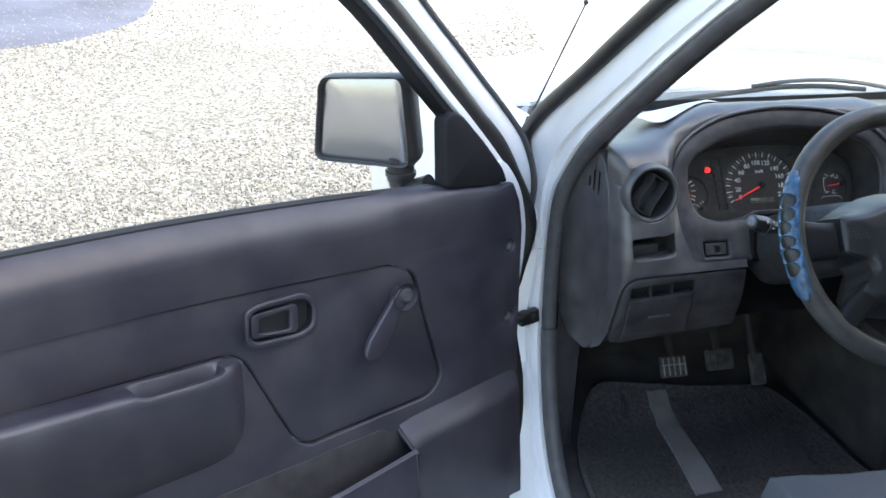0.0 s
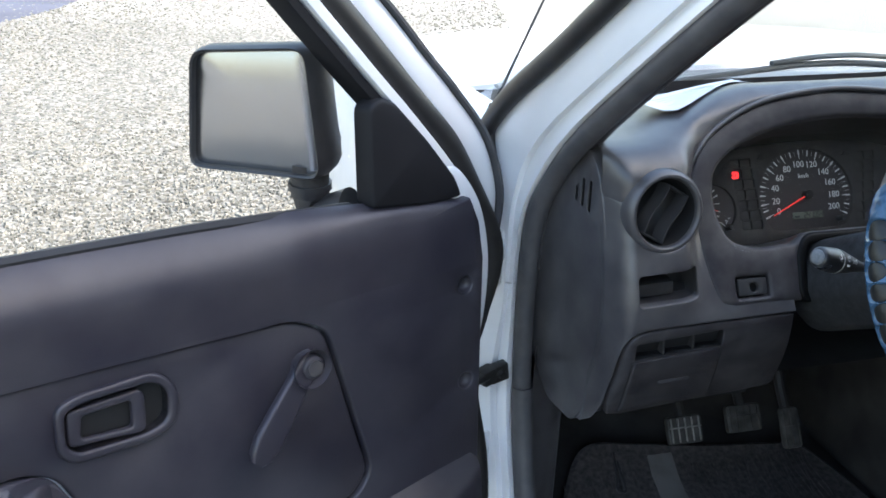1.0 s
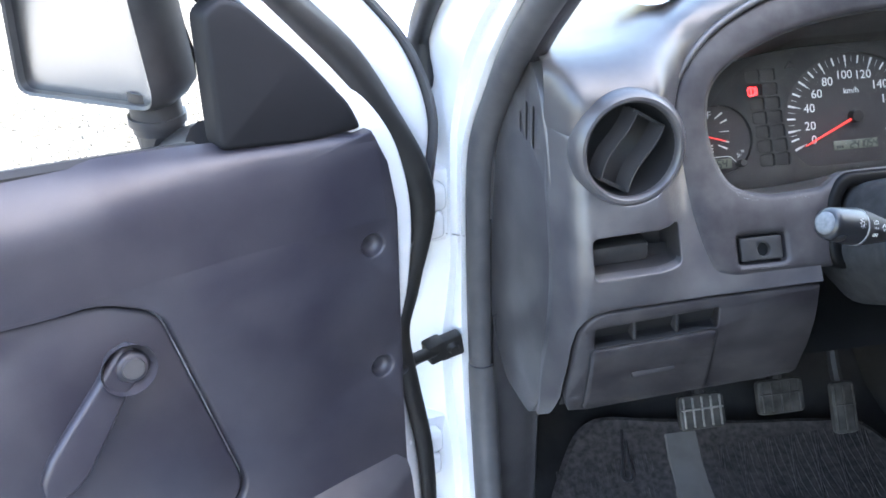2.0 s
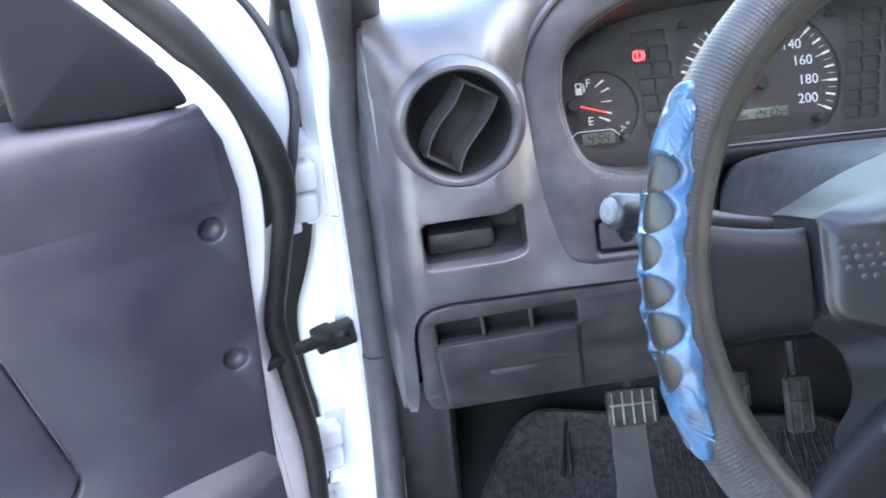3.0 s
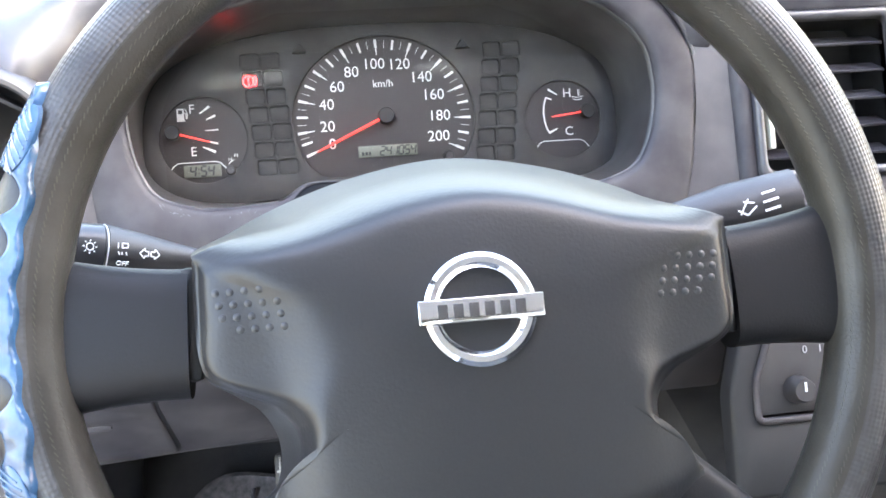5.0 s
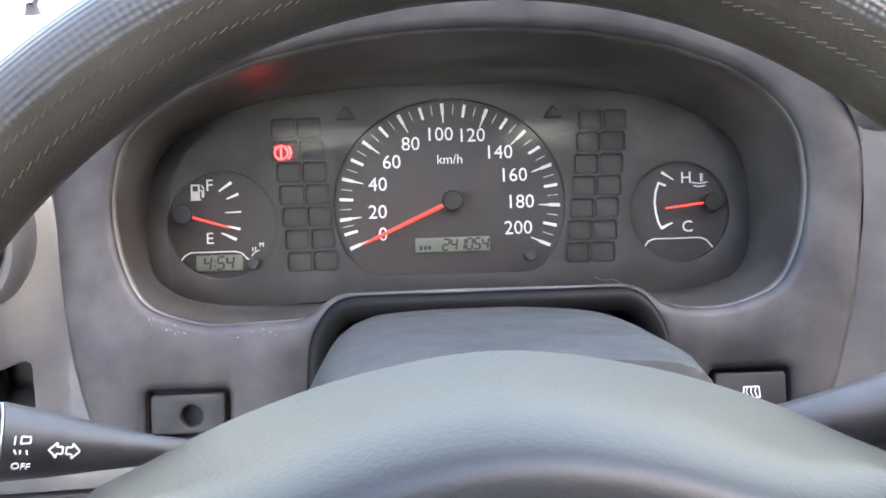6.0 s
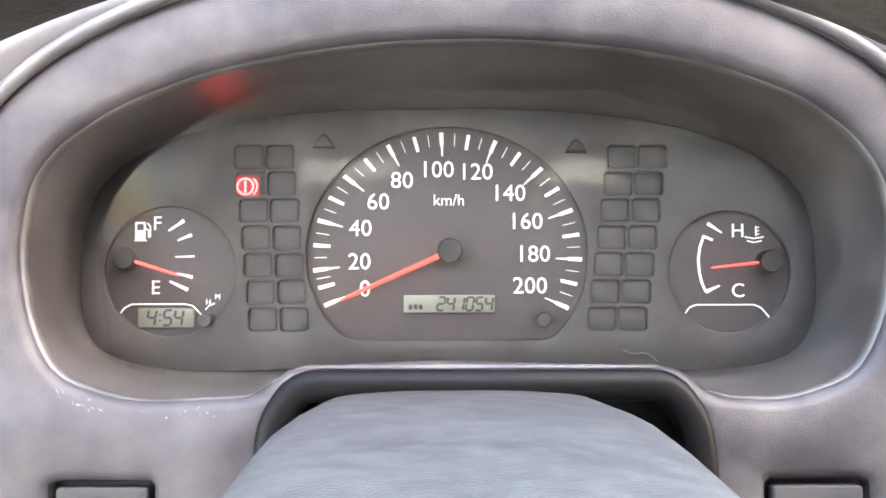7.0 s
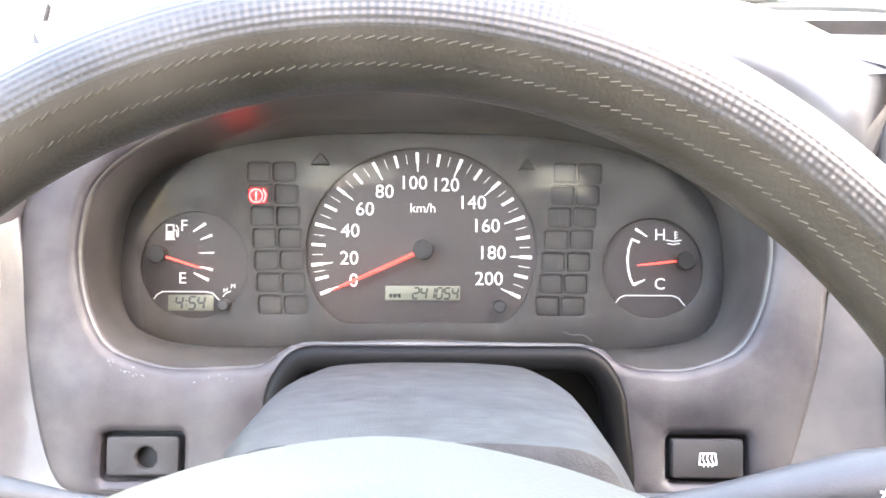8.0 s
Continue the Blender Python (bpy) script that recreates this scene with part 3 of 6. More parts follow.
def build_door():
    door = thing("truck_door", "open driver door with grey plastic trim and a window winder", "car door")
    inset = round_corners([(0.95, 1.128), (0.823, 1.122), (0.69, 1.113), (0.535, 1.102), (0.254, 1.077), (0.210, 1.052), (0.166, 0.845), (0.192, 0.815), (0.432, 0.812), (0.456, 0.835), (0.522, 0.992), (0.548, 1.008), (0.842, 1.022), (0.95, 1.028)], 0.018, 5)
    edge = [(-0.009, 1.159), (-0.022, 1.124), (-0.026, 1.074), (-0.018, 0.989), (-0.014, 0.941), (-0.006, 0.851), (0.0, 0.768), (-0.001, 0.72), (0.0, 0.60), (0.03, 0.52)]
    outer = [(u, z - 0.008 - 0.046 * min(1.0, max(0.0, u / 0.30))) for u, z in SILL[1:]] + [(1.0, 1.1), (1.0, 0.52)] + list(reversed(edge))
    part("trim_panel", dplate(outer, [inset] + [[Vector((cx + 0.0112 * math.cos(q), cz + 0.0112 * math.sin(q))) for q in np.linspace(0, 2 * math.pi, 21)[:-1]] for cx, cz in CUPS], 0.020, 0.003, 0.008), PANEL, door, "dark grey moulded door trim")
    part("inset_panel", dplate(offset(ccw([Vector(p) for p in inset]), 0.0022), [round_corners([(0.508, 1.026), (0.505, 1.062), (0.488, 1.067), (0.416, 1.064), (0.402, 1.048), (0.406, 1.016), (0.428, 1.009), (0.498, 1.015)], 0.012, 5)], 0.02, 0.004, 0.003), PANEL, door)
    # padded top roll
    bm = bmesh.new()
    rows = []
    for s, z in [(p.x, p.y) for p in spline([(x, y, 0) for x, y in SILL], 60)]:
        k = min(1.0, max(0.0, (s - 0.0) / 0.30))
        flat = ((-0.028, -0.004), (-0.014, 0.0), (-0.003, -0.002), (0.0045, -0.004), (0.0084, -0.009), (0.0092, -0.020), (0.0090, -0.036), (0.0088, -0.054), (0.0085, -0.074), (0.0077, -0.097))
        full = ((-0.038, -0.004), (-0.031, 0.0), (-0.022, -0.007), (-0.012, -0.017), (-0.002, -0.029), (0.0065, -0.041), (0.0105, -0.052), (0.0116, -0.064), (0.0100, -0.088), (0.0077, -0.120))
        rows.append([Vector((s, a[0] + (b[0] - a[0]) * k, z + a[1] + (b[1] - a[1]) * k)) for a, b in zip(flat, full)])
    loft(bm, rows, close=False)
    part("top_roll", on_door(bm), PANEL, door)
    # shell
    shell = [(0.0, 1.15)] + [(x, z - 0.02) for x, z in SILL[2:]] + [(1.02, 1.15), (1.02, 0.45), (0.05, 0.45)] + [(p.x, p.y) for p in spline([(u, z, 0) for u, z in ((0.01, 0.52), (-0.010, 0.62), (-0.012, 0.72), (-0.010, 0.80), (-0.008, 0.86), (-0.016, 0.92), (-0.038, 0.985), (-0.050, 1.06), (-0.044, 1.125), (-0.026, 1.170), (0.000, 1.200), (0.03, 1.195))], 60)]
    part("inner_shell", dplate(shell, (), 0.012, 0.004, -0.008), WHITE, door, "white painted inner door steel")
    skin = [(-0.03, 1.135)] + [(x, z - 0.035) for x, z in SILL[1:]] + [(1.04, 1.15), (1.04, 0.42), (0.04, 0.42), (0.005, 0.55), (-0.008, 0.9), (-0.026, 1.08)]
    part("outer_skin", dplate(skin, (), 0.012, 0.005, -0.085), WHITE, door, "white painted outer door skin")
    bm = bmesh.new()
    loft(bm, [[Vector((p[0], y, p[1])) for p in skin[-6:]] for y in (-0.012, -0.09)], close=False)
    part("door_edge", on_door(bm), WHITE, door)
    # window frame strips; each runs up the raked front edge, along the top and down the rear
    def raked(low, w):
        """The line at offset w from the raked front edge, from its own low end to the foot of the rear edge."""
        up = [(w + u, z) for u, z in ((0.0, 1.285), (0.040, 1.335), (0.079, 1.385), (0.157, 1.482), (0.250, 1.60 - w * 0.3), (0.300, 1.635 - w * 0.55), (0.385, 1.655 - w * 0.7))]
        rear = [(0.75, 1.675 - w * 0.8), (0.97 - w * 0.6, 1.66 - w * 0.8), (1.0 - w * 0.6, 1.24)]
        return spline([(u, z, 0) for u, z in low + up + rear], 64)

    def strip(name, left, right, y0, y1, mat, label=""):
        rows = []
        for p, q in zip(raked(*left), raked(*right)):
            edge = lambda f: (p.x + (q.x - p.x) * f, p.y + (q.y - p.y) * f)
            rows.append([Vector((edge(f)[0], y, edge(f)[1])) for f, y in ((0.0, y1), (0.04, y0 - 0.004), (0.16, y0), (0.84, y0), (0.96, y0 - 0.004), (1.0, y1))])
        bm = bmesh.new()
        loft(bm, rows, close=True)
        return part(name, on_door(bm), mat, door, label)
    low_4 = [(-0.078, 1.02), (-0.098, 1.08), (-0.108, 1.14), (-0.088, 1.215)]
    low_3 = [(-0.066, 1.02), (-0.066, 1.08), (-0.060, 1.15), (-0.033, 1.212)]
    low_2 = [(-0.040, 1.10), (-0.034, 1.13), (-0.022, 1.170), (0.006, 1.215)]
    low_1 = [(-0.026, 1.10), (-0.020, 1.13), (-0.006, 1.165), (0.020, 1.210)]
    low_0 = [(-0.010, 1.10), (-0.002, 1.13), (0.012, 1.165), (0.038, 1.210)]
    strip("frame_outer", (low_4, -0.040), (low_3, 0.020), -0.050, -0.075, WHITE, "white outer flange of the window frame")
    strip("frame_lip", ([(u - 0.006, z) for u, z in low_4], -0.047), (low_4, -0.0395), -0.045, -0.078, SEAL, "grey edge strip along the window frame")
    strip("frame_inner", (low_2, 0.058), (low_1, 0.079), -0.012, -0.05, WHITE, "white inner window frame")
    strip("frame_channel", (low_1, 0.079), (low_0, 0.098), -0.016, -0.055, SAIL, "black glass run channel")
    # rubber seal round the front edge
    path = [(0.03, -0.030, 0.55), (-0.020, -0.030, 0.64), (-0.034, -0.030, 0.74), (-0.030, -0.030, 0.83), (-0.026, -0.030, 0.90), (-0.042, -0.030, 0.96), (-0.064, -0.030, 1.04), (-0.060, -0.030, 1.09), (-0.037, -0.030, 1.155),
            (-0.004, -0.030, 1.222), (0.045, -0.030, 1.285), (0.123, -0.030, 1.386), (0.202, -0.030, 1.485), (0.295, -0.030, 1.60), (0.38, -0.030, 1.65)]
    bm = bmesh.new()
    low = [(0.014, -0.040, 0.55), (-0.034, -0.040, 0.64), (-0.050, -0.048, 0.74), (-0.0495, -0.060, 0.83), (-0.0455, -0.060, 0.90), (-0.056, -0.045, 0.96)]
    line = spline(low + [(s - 0.006, y - (0.007 if z > 1.1 else 0), z) for s, y, z in path[6:]], 70)
    tube(line, [0.0125 + 0.0065 * min(1, max(0, (p.z - 0.98) / 0.12)) for p in line], 16, bm=bm, up=(0, 1, 0))
    part("door_seal", on_door(bm), RUBBER, door, "black rubber door seal with a brownish sheen")
    # sloping white flange between the trim edge and the seal
    bm = bmesh.new()
    rows = []
    for s0, s1, y1, z in ((0.020, -0.004, -0.034, 0.53), (-0.004, -0.030, -0.036, 0.63), (-0.006, -0.044, -0.044, 0.74), (-0.004, -0.042, -0.056, 0.83), (-0.003, -0.038, -0.056, 0.90), (-0.012, -0.050, -0.040, 0.96), (-0.036, -0.060, -0.026, 1.02)):
        rows.append([Vector((s0 + (s1 - s0) * f, -0.009 + (y1 + 0.009) * g, z)) for f, g in ((-0.3, 0.0), (0.0, 0.02), (0.25, 0.14), (0.6, 0.52), (0.85, 0.86), (1.0, 1.25))])
    loft(bm, [spline(c, 24) for c in zip(*rows)], close=False)
    part("edge_flange", on_door(bm), WHITE, door, "white painted flange along the door edge")
    # sail trim
    sail = round_corners([(0.130, 1.176), (0.124, 1.296), (0.106, 1.306), (0.086, 1.296), (0.042, 1.242), (0.004, 1.188), (-0.006, 1.160), (0.05, 1.162)], 0.008, 3)
    part("sail_trim", dplate(sail, (), 0.03, 0.005, -0.002), SAIL, door, "black triangular mirror trim")
    # waist rubber
    bm = bmesh.new()
    line = [(p.x, p.y) for p in spline([(x, y, 0) for x, y in SILL[2:]], 24)]
    loft(bm, [[Vector((s, y, z + dz)) for y, dz in ((-0.050, -0.03), (-0.050, -0.006), (-0.040, -0.001), (-0.028, 0.001), (-0.022, -0.004), (-0.022, -0.03))] for s, z in line], close=True, caps=(1, 2))
    part("waist_seal", on_door(bm), VOID, door, "black rubber waist seal")
    for s, z in CUPS:
        bm = lathe([(0.0114, -0.001), (0.0108, -0.004), (0.0088, -0.0085), (0.005, -0.0105), (0.0001, -0.011)], 18, pose(s, 0.0075, z))
        part("screw_cup", on_door(bm), PANEL, door)
    return door


DOOR = build_door()

# ---- dashboard ----
CL = pose(0, 0.012, 1.114, -28)              # gauge plane: x right, y away from the driver, z up the face
BZ = pose(0, -0.1236, 1.0596, -29.8)      # face of the cluster surround


def bezel_pt(u, v):
    return BZ @ Vector((u, 0, v))


OPENING = round_corners([(-0.142, 0.049), (-0.176, 0.060), (-0.188, 0.085), (-0.193, 0.117), (-0.188, 0.148), (-0.176, 0.164), (-0.150, 0.182), (-0.112, 0.197), (-0.070, 0.2065), (-0.030, 0.2115), (0.006, 0.2130), (0.042, 0.2122), (0.082, 0.2085), (0.124, 0.2005), (0.162, 0.186), (0.186, 0.167), (0.198, 0.148), (0.201, 0.117),
                         (0.195, 0.085), (0.182, 0.060), (0.150, 0.049), (0.116, 0.051), (0.102, 0.064), (-0.072, 0.064), (-0.086, 0.051)], 0.012, 3)
RIM = closed([(-0.205, -0.006), (-0.219, 0.05), (-0.225, 0.10), (-0.224, 0.134), (-0.216, 0.16), (-0.196, 0.188), (-0.165, 0.211), (-0.12, 0.231), (-0.07, 0.242), (0.004, 0.248), (0.08, 0.242), (0.132, 0.231), (0.177, 0.211), (0.207, 0.188), (0.226, 0.16), (0.233, 0.134), (0.231, 0.10), (0.224, 0.05), (0.205, -0.010), (0.186, -0.021), (0.15, -0.022), (0.004, -0.022), (-0.14, -0.022), (-0.186, -0.021)], 120)


def rim_top(x):
    """The upper edge of the cluster surround at x."""
    best = None
    for a, b in zip(RIM, RIM[1:] + RIM[:1]):
        if (a.x - x) * (b.x - x) <= 0 and a.y > 0.12 and abs(a.x - b.x) > 1e-6:
            best = a.y + (b.y - a.y) * (x - a.x) / (b.x - a.x)
    return best if best is not None else 0.134


def smooth01(f):
    f = min(1.0, max(0.0, f))
    return f * f * (3 - 2 * f)


def low_y(z):
    """The curved lower face, shared by the pad's side strip, the knee panel and the end cover."""
    return float(np.interp(z, [0.842, 0.87, 0.89, 0.92, 0.95, 0.98, 1.0, 1.03], [-0.062, -0.086, -0.099, -0.112, -0.125, -0.1345, -0.138, -0.1405]))


def face_y(x, z):
    """How far forward the driver-side face of the dashboard stands."""
    front = np.interp(z, [1.03, 1.06, 1.09, 1.14, 1.18], [-0.1405, -0.138, -0.129, -0.110, -0.097])
    seam = -0.1236 + 0.573 * (z - 1.0596)
    k = smooth01((x + 0.255) / 0.04)
    edge = 0.016 * smooth01((-0.325 - x) / 0.027) ** 1.5 + 0.026 * smooth01((-0.314 - x) / 0.038) ** 1.6 * smooth01((z - 0.85) / 0.08)
    if z < 1.03:
        return low_y(z) + edge
    return front * (1 - k) + (seam + 0.002) * k + edge


def bent(bm, levels=(), across=()):
    """Cuts a flat plate into bands and bends it to the dashboard face."""
    for z in levels:
        bmesh.ops.bisect_plane(bm, geom=bm.verts[:] + bm.edges[:] + bm.faces[:], plane_co=(0, 0, z), plane_no=(0, 0, 1))
    for x in across:
        bmesh.ops.bisect_plane(bm, geom=bm.verts[:] + bm.edges[:] + bm.faces[:], plane_co=(x, 0, 0), plane_no=(1, 0, 0))
    for v in bm.verts:
        v.co.y += face_y(v.co.x, v.co.z)
    return tidy(bm)


POCKET = [Vector((-0.2745, 1.0745)) + Matrix.Rotation(radians(2), 2) @ p for p in rounded(0.084, 0.037, 0.005, 4)]


def build_dash():
    dash = thing("dashboard", "grey plastic dashboard with round air vent and cluster hood", "dashboard")
    bm = bmesh.new()
    # top pad over the full width
    cols = list(np.linspace(-0.346, -0.2245, 30)) + list(np.linspace(-0.215, 0.23, 60)) + list(np.linspace(0.245, 0.62, 12)) + [0.8, 1.07]
    grid = []
    for x in cols:
        hood = smooth01((x + 0.30) / 0.20) * smooth01((0.34 - x) / 0.16)
        if x < -0.22:
            s = Vector((x, face_y(x, 1.176), 1.176))
        elif x < 0.232:
            s = bezel_pt(x, rim_top(x))
        else:
            s = bezel_pt(x, 0.134 + 0.082 * smooth01((x - 0.232) / 0.05))
        crest = Vector((x, -0.035 + 0.075 * hood, 1.232 + 0.046 * hood))
        lead = Vector((x, s.y * 0.80 + crest.y * 0.20 - 0.002, s.z * 0.35 + crest.z * 0.65))
        if s.z > crest.z - 0.004:
            crest.z = s.z + 0.003
            lead = Vector((x, s.y + 0.008, s.z + 0.0025))
        back = 0.10 * (1 - ((x - 0.36) / 0.75) ** 2)
        pts = [s, lead, crest, Vector((x, 0.12, 1.218 + 0.030 * hood)), Vector((x, 0.25, 1.187 + 0.012 * hood)), Vector((x, 0.40 + back, 1.140))]
        tuck = s + BZ.to_3x3() @ Vector((0, 0.012, -0.006))
        grid.append([tuck] + spline(pts, 22))
    loft(bm, grid, close=False)
    right = []
    for v in np.linspace(-0.03, 0.150, 14):
        xl = np.interp(v, [-0.03, 0.0, 0.05, 0.1, 0.134, 0.15], [0.196, 0.206, 0.2235, 0.2315, 0.2325, 0.2300])
        right.append([bezel_pt(x, v) + Vector((0, 0.003, 0)) for x in np.linspace(xl, 0.275, 6)])
    loft(bm, right, close=False)
    bmesh.ops.remove_doubles(bm, verts=bm.verts, dist=0.0012)
    cut = []
    for f in bm.faces:
        c = f.calc_center_median()
        if c.y < 0 and c.z < 1.215:
            if math.hypot(c.x + 0.2785, (c.z - 1.1635) * 1.02) < 0.047:
                cut.append(f)
    bmesh.ops.delete(bm, geom=cut, context="FACES")
    part("upper_pad", tidy(bm), DASH, dash, "grey grained dashboard pad", smooth=60)
    # driver-side face down to the seam, with its strip running down beside the knee panel
    notch = [(-0.2785 + 0.047 * math.cos(q), 1.1635 + 0.047 * math.sin(q)) for q in np.linspace(radians(164.5), radians(375.5), 28)]
    strip = [Vector(p) for p in ((-0.336, 0.862), (-0.3315, 0.90), (-0.3315, 0.98), (-0.3290, 1.001), (-0.323, 1.0135), (-0.3145, 1.020), (-0.300, 1.0232), (-0.2, 1.0265), (-0.097, 1.0285))]
    under = [(-0.097, 1.046), (-0.17, 1.046), (-0.186, 1.050), (-0.203, 1.066), (-0.213, 1.100), (-0.219, 1.14), (-0.2235, 1.1762)]
    face = [(-0.346, 1.1762), (-0.3455, 0.95), (-0.346, 0.88), (-0.344, 0.848)] + strip + under + list(reversed(notch))
    part("face_pad", bent(plate(face, [POCKET], 0.012, 0.0012), np.arange(0.86, 1.17, 0.012), (-0.343, -0.339, -0.335, -0.331, -0.327, -0.323, -0.318, -0.312, -0.255, -0.245, -0.235, -0.225, -0.215)), DASH, dash, "grey grained dashboard face with an open cubby", smooth=60)

    # cluster surround with cut-out for the steering column
    arch2 = round_corners([(-0.083, -0.0195), (-0.079, 0.040), (-0.067, 0.0565), (0.097, 0.0565), (0.109, 0.040), (0.115, -0.0195)], 0.011, 4)
    sw = [[Vector((cx, 0.0015)) + p for p in rounded(0.045, 0.026, 0.003, 3)] for cx in (-0.1525, 0.161)]
    part("cluster_surround", plate(list(RIM), [OPENING, arch2] + sw, 0.013, 0.0055, BZ, None, 0.0), DASH_DARK, dash, "dark grey instrument surround")
    # recess walls of the cluster
    bm = bmesh.new()
    n = 240
    op = OPENING
    cen = Vector((0.003, 0.13))
    back = closed([(-0.105, -0.055), (-0.165, -0.052), (-0.189, -0.035), (-0.192, 0.01), (-0.180, 0.045), (-0.14, 0.068), (-0.08, 0.080), (0.0, 0.083), (0.08, 0.080), (0.14, 0.068), (0.182, 0.045), (0.194, 0.01), (0.191, -0.035), (0.167, -0.052), (0.105, -0.055), (0.0, -0.050)], 200)
    bc = Vector((0, 0.005))

    def ring_at(loop, c, ang):
        d = Vector((math.cos(ang), math.sin(ang)))
        best = None
        for a, b in zip(loop, loop[1:] + loop[:1]):
            a, b = a - c, b - c
            den = d.x * (b - a).y - d.y * (b - a).x
            if abs(den) < 1e-12:
                continue
            t = (a.x * (b - a).y - a.y * (b - a).x) / den
            w = (a.x * d.y - a.y * d.x) / den
            if t > 0 and -1e-6 <= w <= 1 + 1e-6:
                best = t if best is None else max(best, t)
        return c + d * best

    lip, r0, r3 = [], [], []
    for k in range(n):
        a = 2 * math.pi * k / n
        q = ring_at(op, cen, a)
        lip.append(BZ @ Vector((*(q - (cen - q).normalized() * 0.001), 0)).xzy)
        r0.append(BZ @ Vector((*(q + (cen - q).normalized() * 0.0012), 0)).xzy)
        r3.append(CL @ Vector((*ring_at(back, bc, a), 0.002)).xzy)
    fwd = BZ.to_3x3() @ Vector((0, 1, 0))
    r1 = [p + fwd * 0.014 for p in r0]
    r2 = [p * 0.35 + q * 0.65 for p, q in zip(r1, r3)]
    mid = [p * 0.68 + q * 0.32 for p, q in zip(r1, r3)]
    for ring in (mid, r2):
        for _ in range(14):
            ring[:] = [(ring[k - 1] + ring[k] * 2 + ring[(k + 1) % n]) / 4 for k in range(n)]
    loft(bm, [[p + fwd * 0.0052 for p in lip], [p + fwd * 0.0056 for p in r0], r1, mid, r2, r3])
    part("cluster_recess", tidy(bm), RECESS, dash, "dark recess behind the instrument surround", smooth=85)
    # rolled front edge of the hood
    bm = bmesh.new()
    edge = sorted((p for p in RIM if p.y > 0.135), key=lambda p: p.x)
    tube([BZ @ Vector((p.x, 0.0030 - 0.0042 * smooth01((p.y - 0.135) / 0.05), p.y + 0.0022)) for p in edge], [0.0012 + 0.0024 * smooth01((p.y - 0.135) / 0.05) for p in edge], 10, bm=bm)
    part("hood_edge", tidy(bm), DASH, dash, "pale rolled edge of the cluster hood")
    # tunnel behind the column cut-out and pockets behind the switches, near-black for their shade
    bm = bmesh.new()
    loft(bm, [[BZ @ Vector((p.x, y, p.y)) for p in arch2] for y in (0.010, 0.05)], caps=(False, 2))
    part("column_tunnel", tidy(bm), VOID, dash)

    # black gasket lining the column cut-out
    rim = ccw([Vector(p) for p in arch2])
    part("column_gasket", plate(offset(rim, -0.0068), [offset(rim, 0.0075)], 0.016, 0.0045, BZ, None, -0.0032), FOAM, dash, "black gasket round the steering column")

    # pale scuffs on the lower lip of the opening
    rnd = random.Random(21)
    bm = bmesh.new()
    for u, v, n in ((-0.172, 0.0590, 4), (-0.163, 0.0545, 7), (-0.154, 0.0515, 4), (-0.121, 0.0500, 3), (-0.110, 0.0505, 6)):
        for _ in range(n):
            c, a = Vector((u + rnd.gauss(0, 0.003), v + rnd.gauss(0, 0.0010) - 0.0055)), rnd.uniform(-0.5, 0.5) - (0.7 if u < -0.15 else 0)
            l, w = rnd.uniform(0.0004, 0.0016), rnd.uniform(0.00012, 0.0004)
            ax, ay = Vector((math.cos(a), math.sin(a))) * l, Vector((-math.sin(a), math.cos(a))) * w
            bm.faces.new([bm.verts.new(BZ @ Vector((p.x, -0.0003, p.y))) for p in (c - ax, c - ax * 0.2 - ay, c + ax, c + ax * 0.3 + ay)])
    part("scuff_marks", bm, SCUFF, dash, "pale scuff marks", smooth=0)["kind"] = "stuff"

    # side end cover with slots
    side = round_corners([(0.02, 1.229), (0.12, 1.219), (0.24, 1.200), (0.24, 1.10), (0.105, 1.06), (0.10, 0.90), (0.03, 0.835), (-0.042, 0.838), (-0.066, 0.872), (-0.089, 0.95), (-0.103, 1.03), (-0.092, 1.10), (-0.068, 1.17), (-0.052, 1.205), (-0.03, 1.224)], 0.014, 4)
    M = Matrix(((-0.12, 1, 0, -0.3542), (1, 0, 0, 0), (0, 0, 1, 0), (0, 0, 0, 1)))
    slots = [[Vector((y, z)) + p for p in rounded(0.0068, h, 0.003, 2)] for y, z, h in ((-0.038, 1.1645, 0.042), (-0.0205, 1.1645, 0.038), (-0.005, 1.158, 0.020))]
    bm = plate(side, slots, 0.02, 0.0008, M, None, 0.0)
    part("end_cover", bm, DASH, dash, "grey dashboard end cover with defroster slots")
    # black sheet close under the cover, put there as the shade inside the slots
    bm = plate([Vector(p) for p in ((-0.050, 1.135), (0.006, 1.135), (0.006, 1.192), (-0.050, 1.192))], (), 0.006, 0.0003, M, None, 0.0009)
    part("slot_shade", bm, FOAM, dash)

    # knee panel with three-cell tray and flap, flush with the pad
    shape = [(-0.3205, 0.874), (-0.328, 0.90), (-0.3285, 0.98), (-0.326, 1.000), (-0.3205, 1.0115), (-0.3135, 1.017), (-0.300, 1.0202), (-0.2, 1.0235), (-0.100, 1.0255), (-0.0985, 1.022), (-0.087, 0.902), (-0.092, 0.896), (-0.18, 0.887), (-0.30, 0.870)]
    tray = [Vector((-0.2535, 0.9955)) + Matrix.Rotation(radians(4.5), 2) @ p for p in rounded(0.118, 0.0245, 0.003, 3)]
    levels = np.arange(0.88, 1.02, 0.012)
    part("knee_panel", bent(plate(shape, [tray], 0.014, 0.0018), levels), DASH_DARK, dash, "dark grey knee panel with coin tray")
    bm = bmesh.new()
    loft(bm, [[Vector((p.x, low_y(p.y) + y, p.y)) for p in tray] for y in (0.002, 0.045)], caps=(False, 2))
    part("coin_tray", tidy(bm), BLACK, dash)
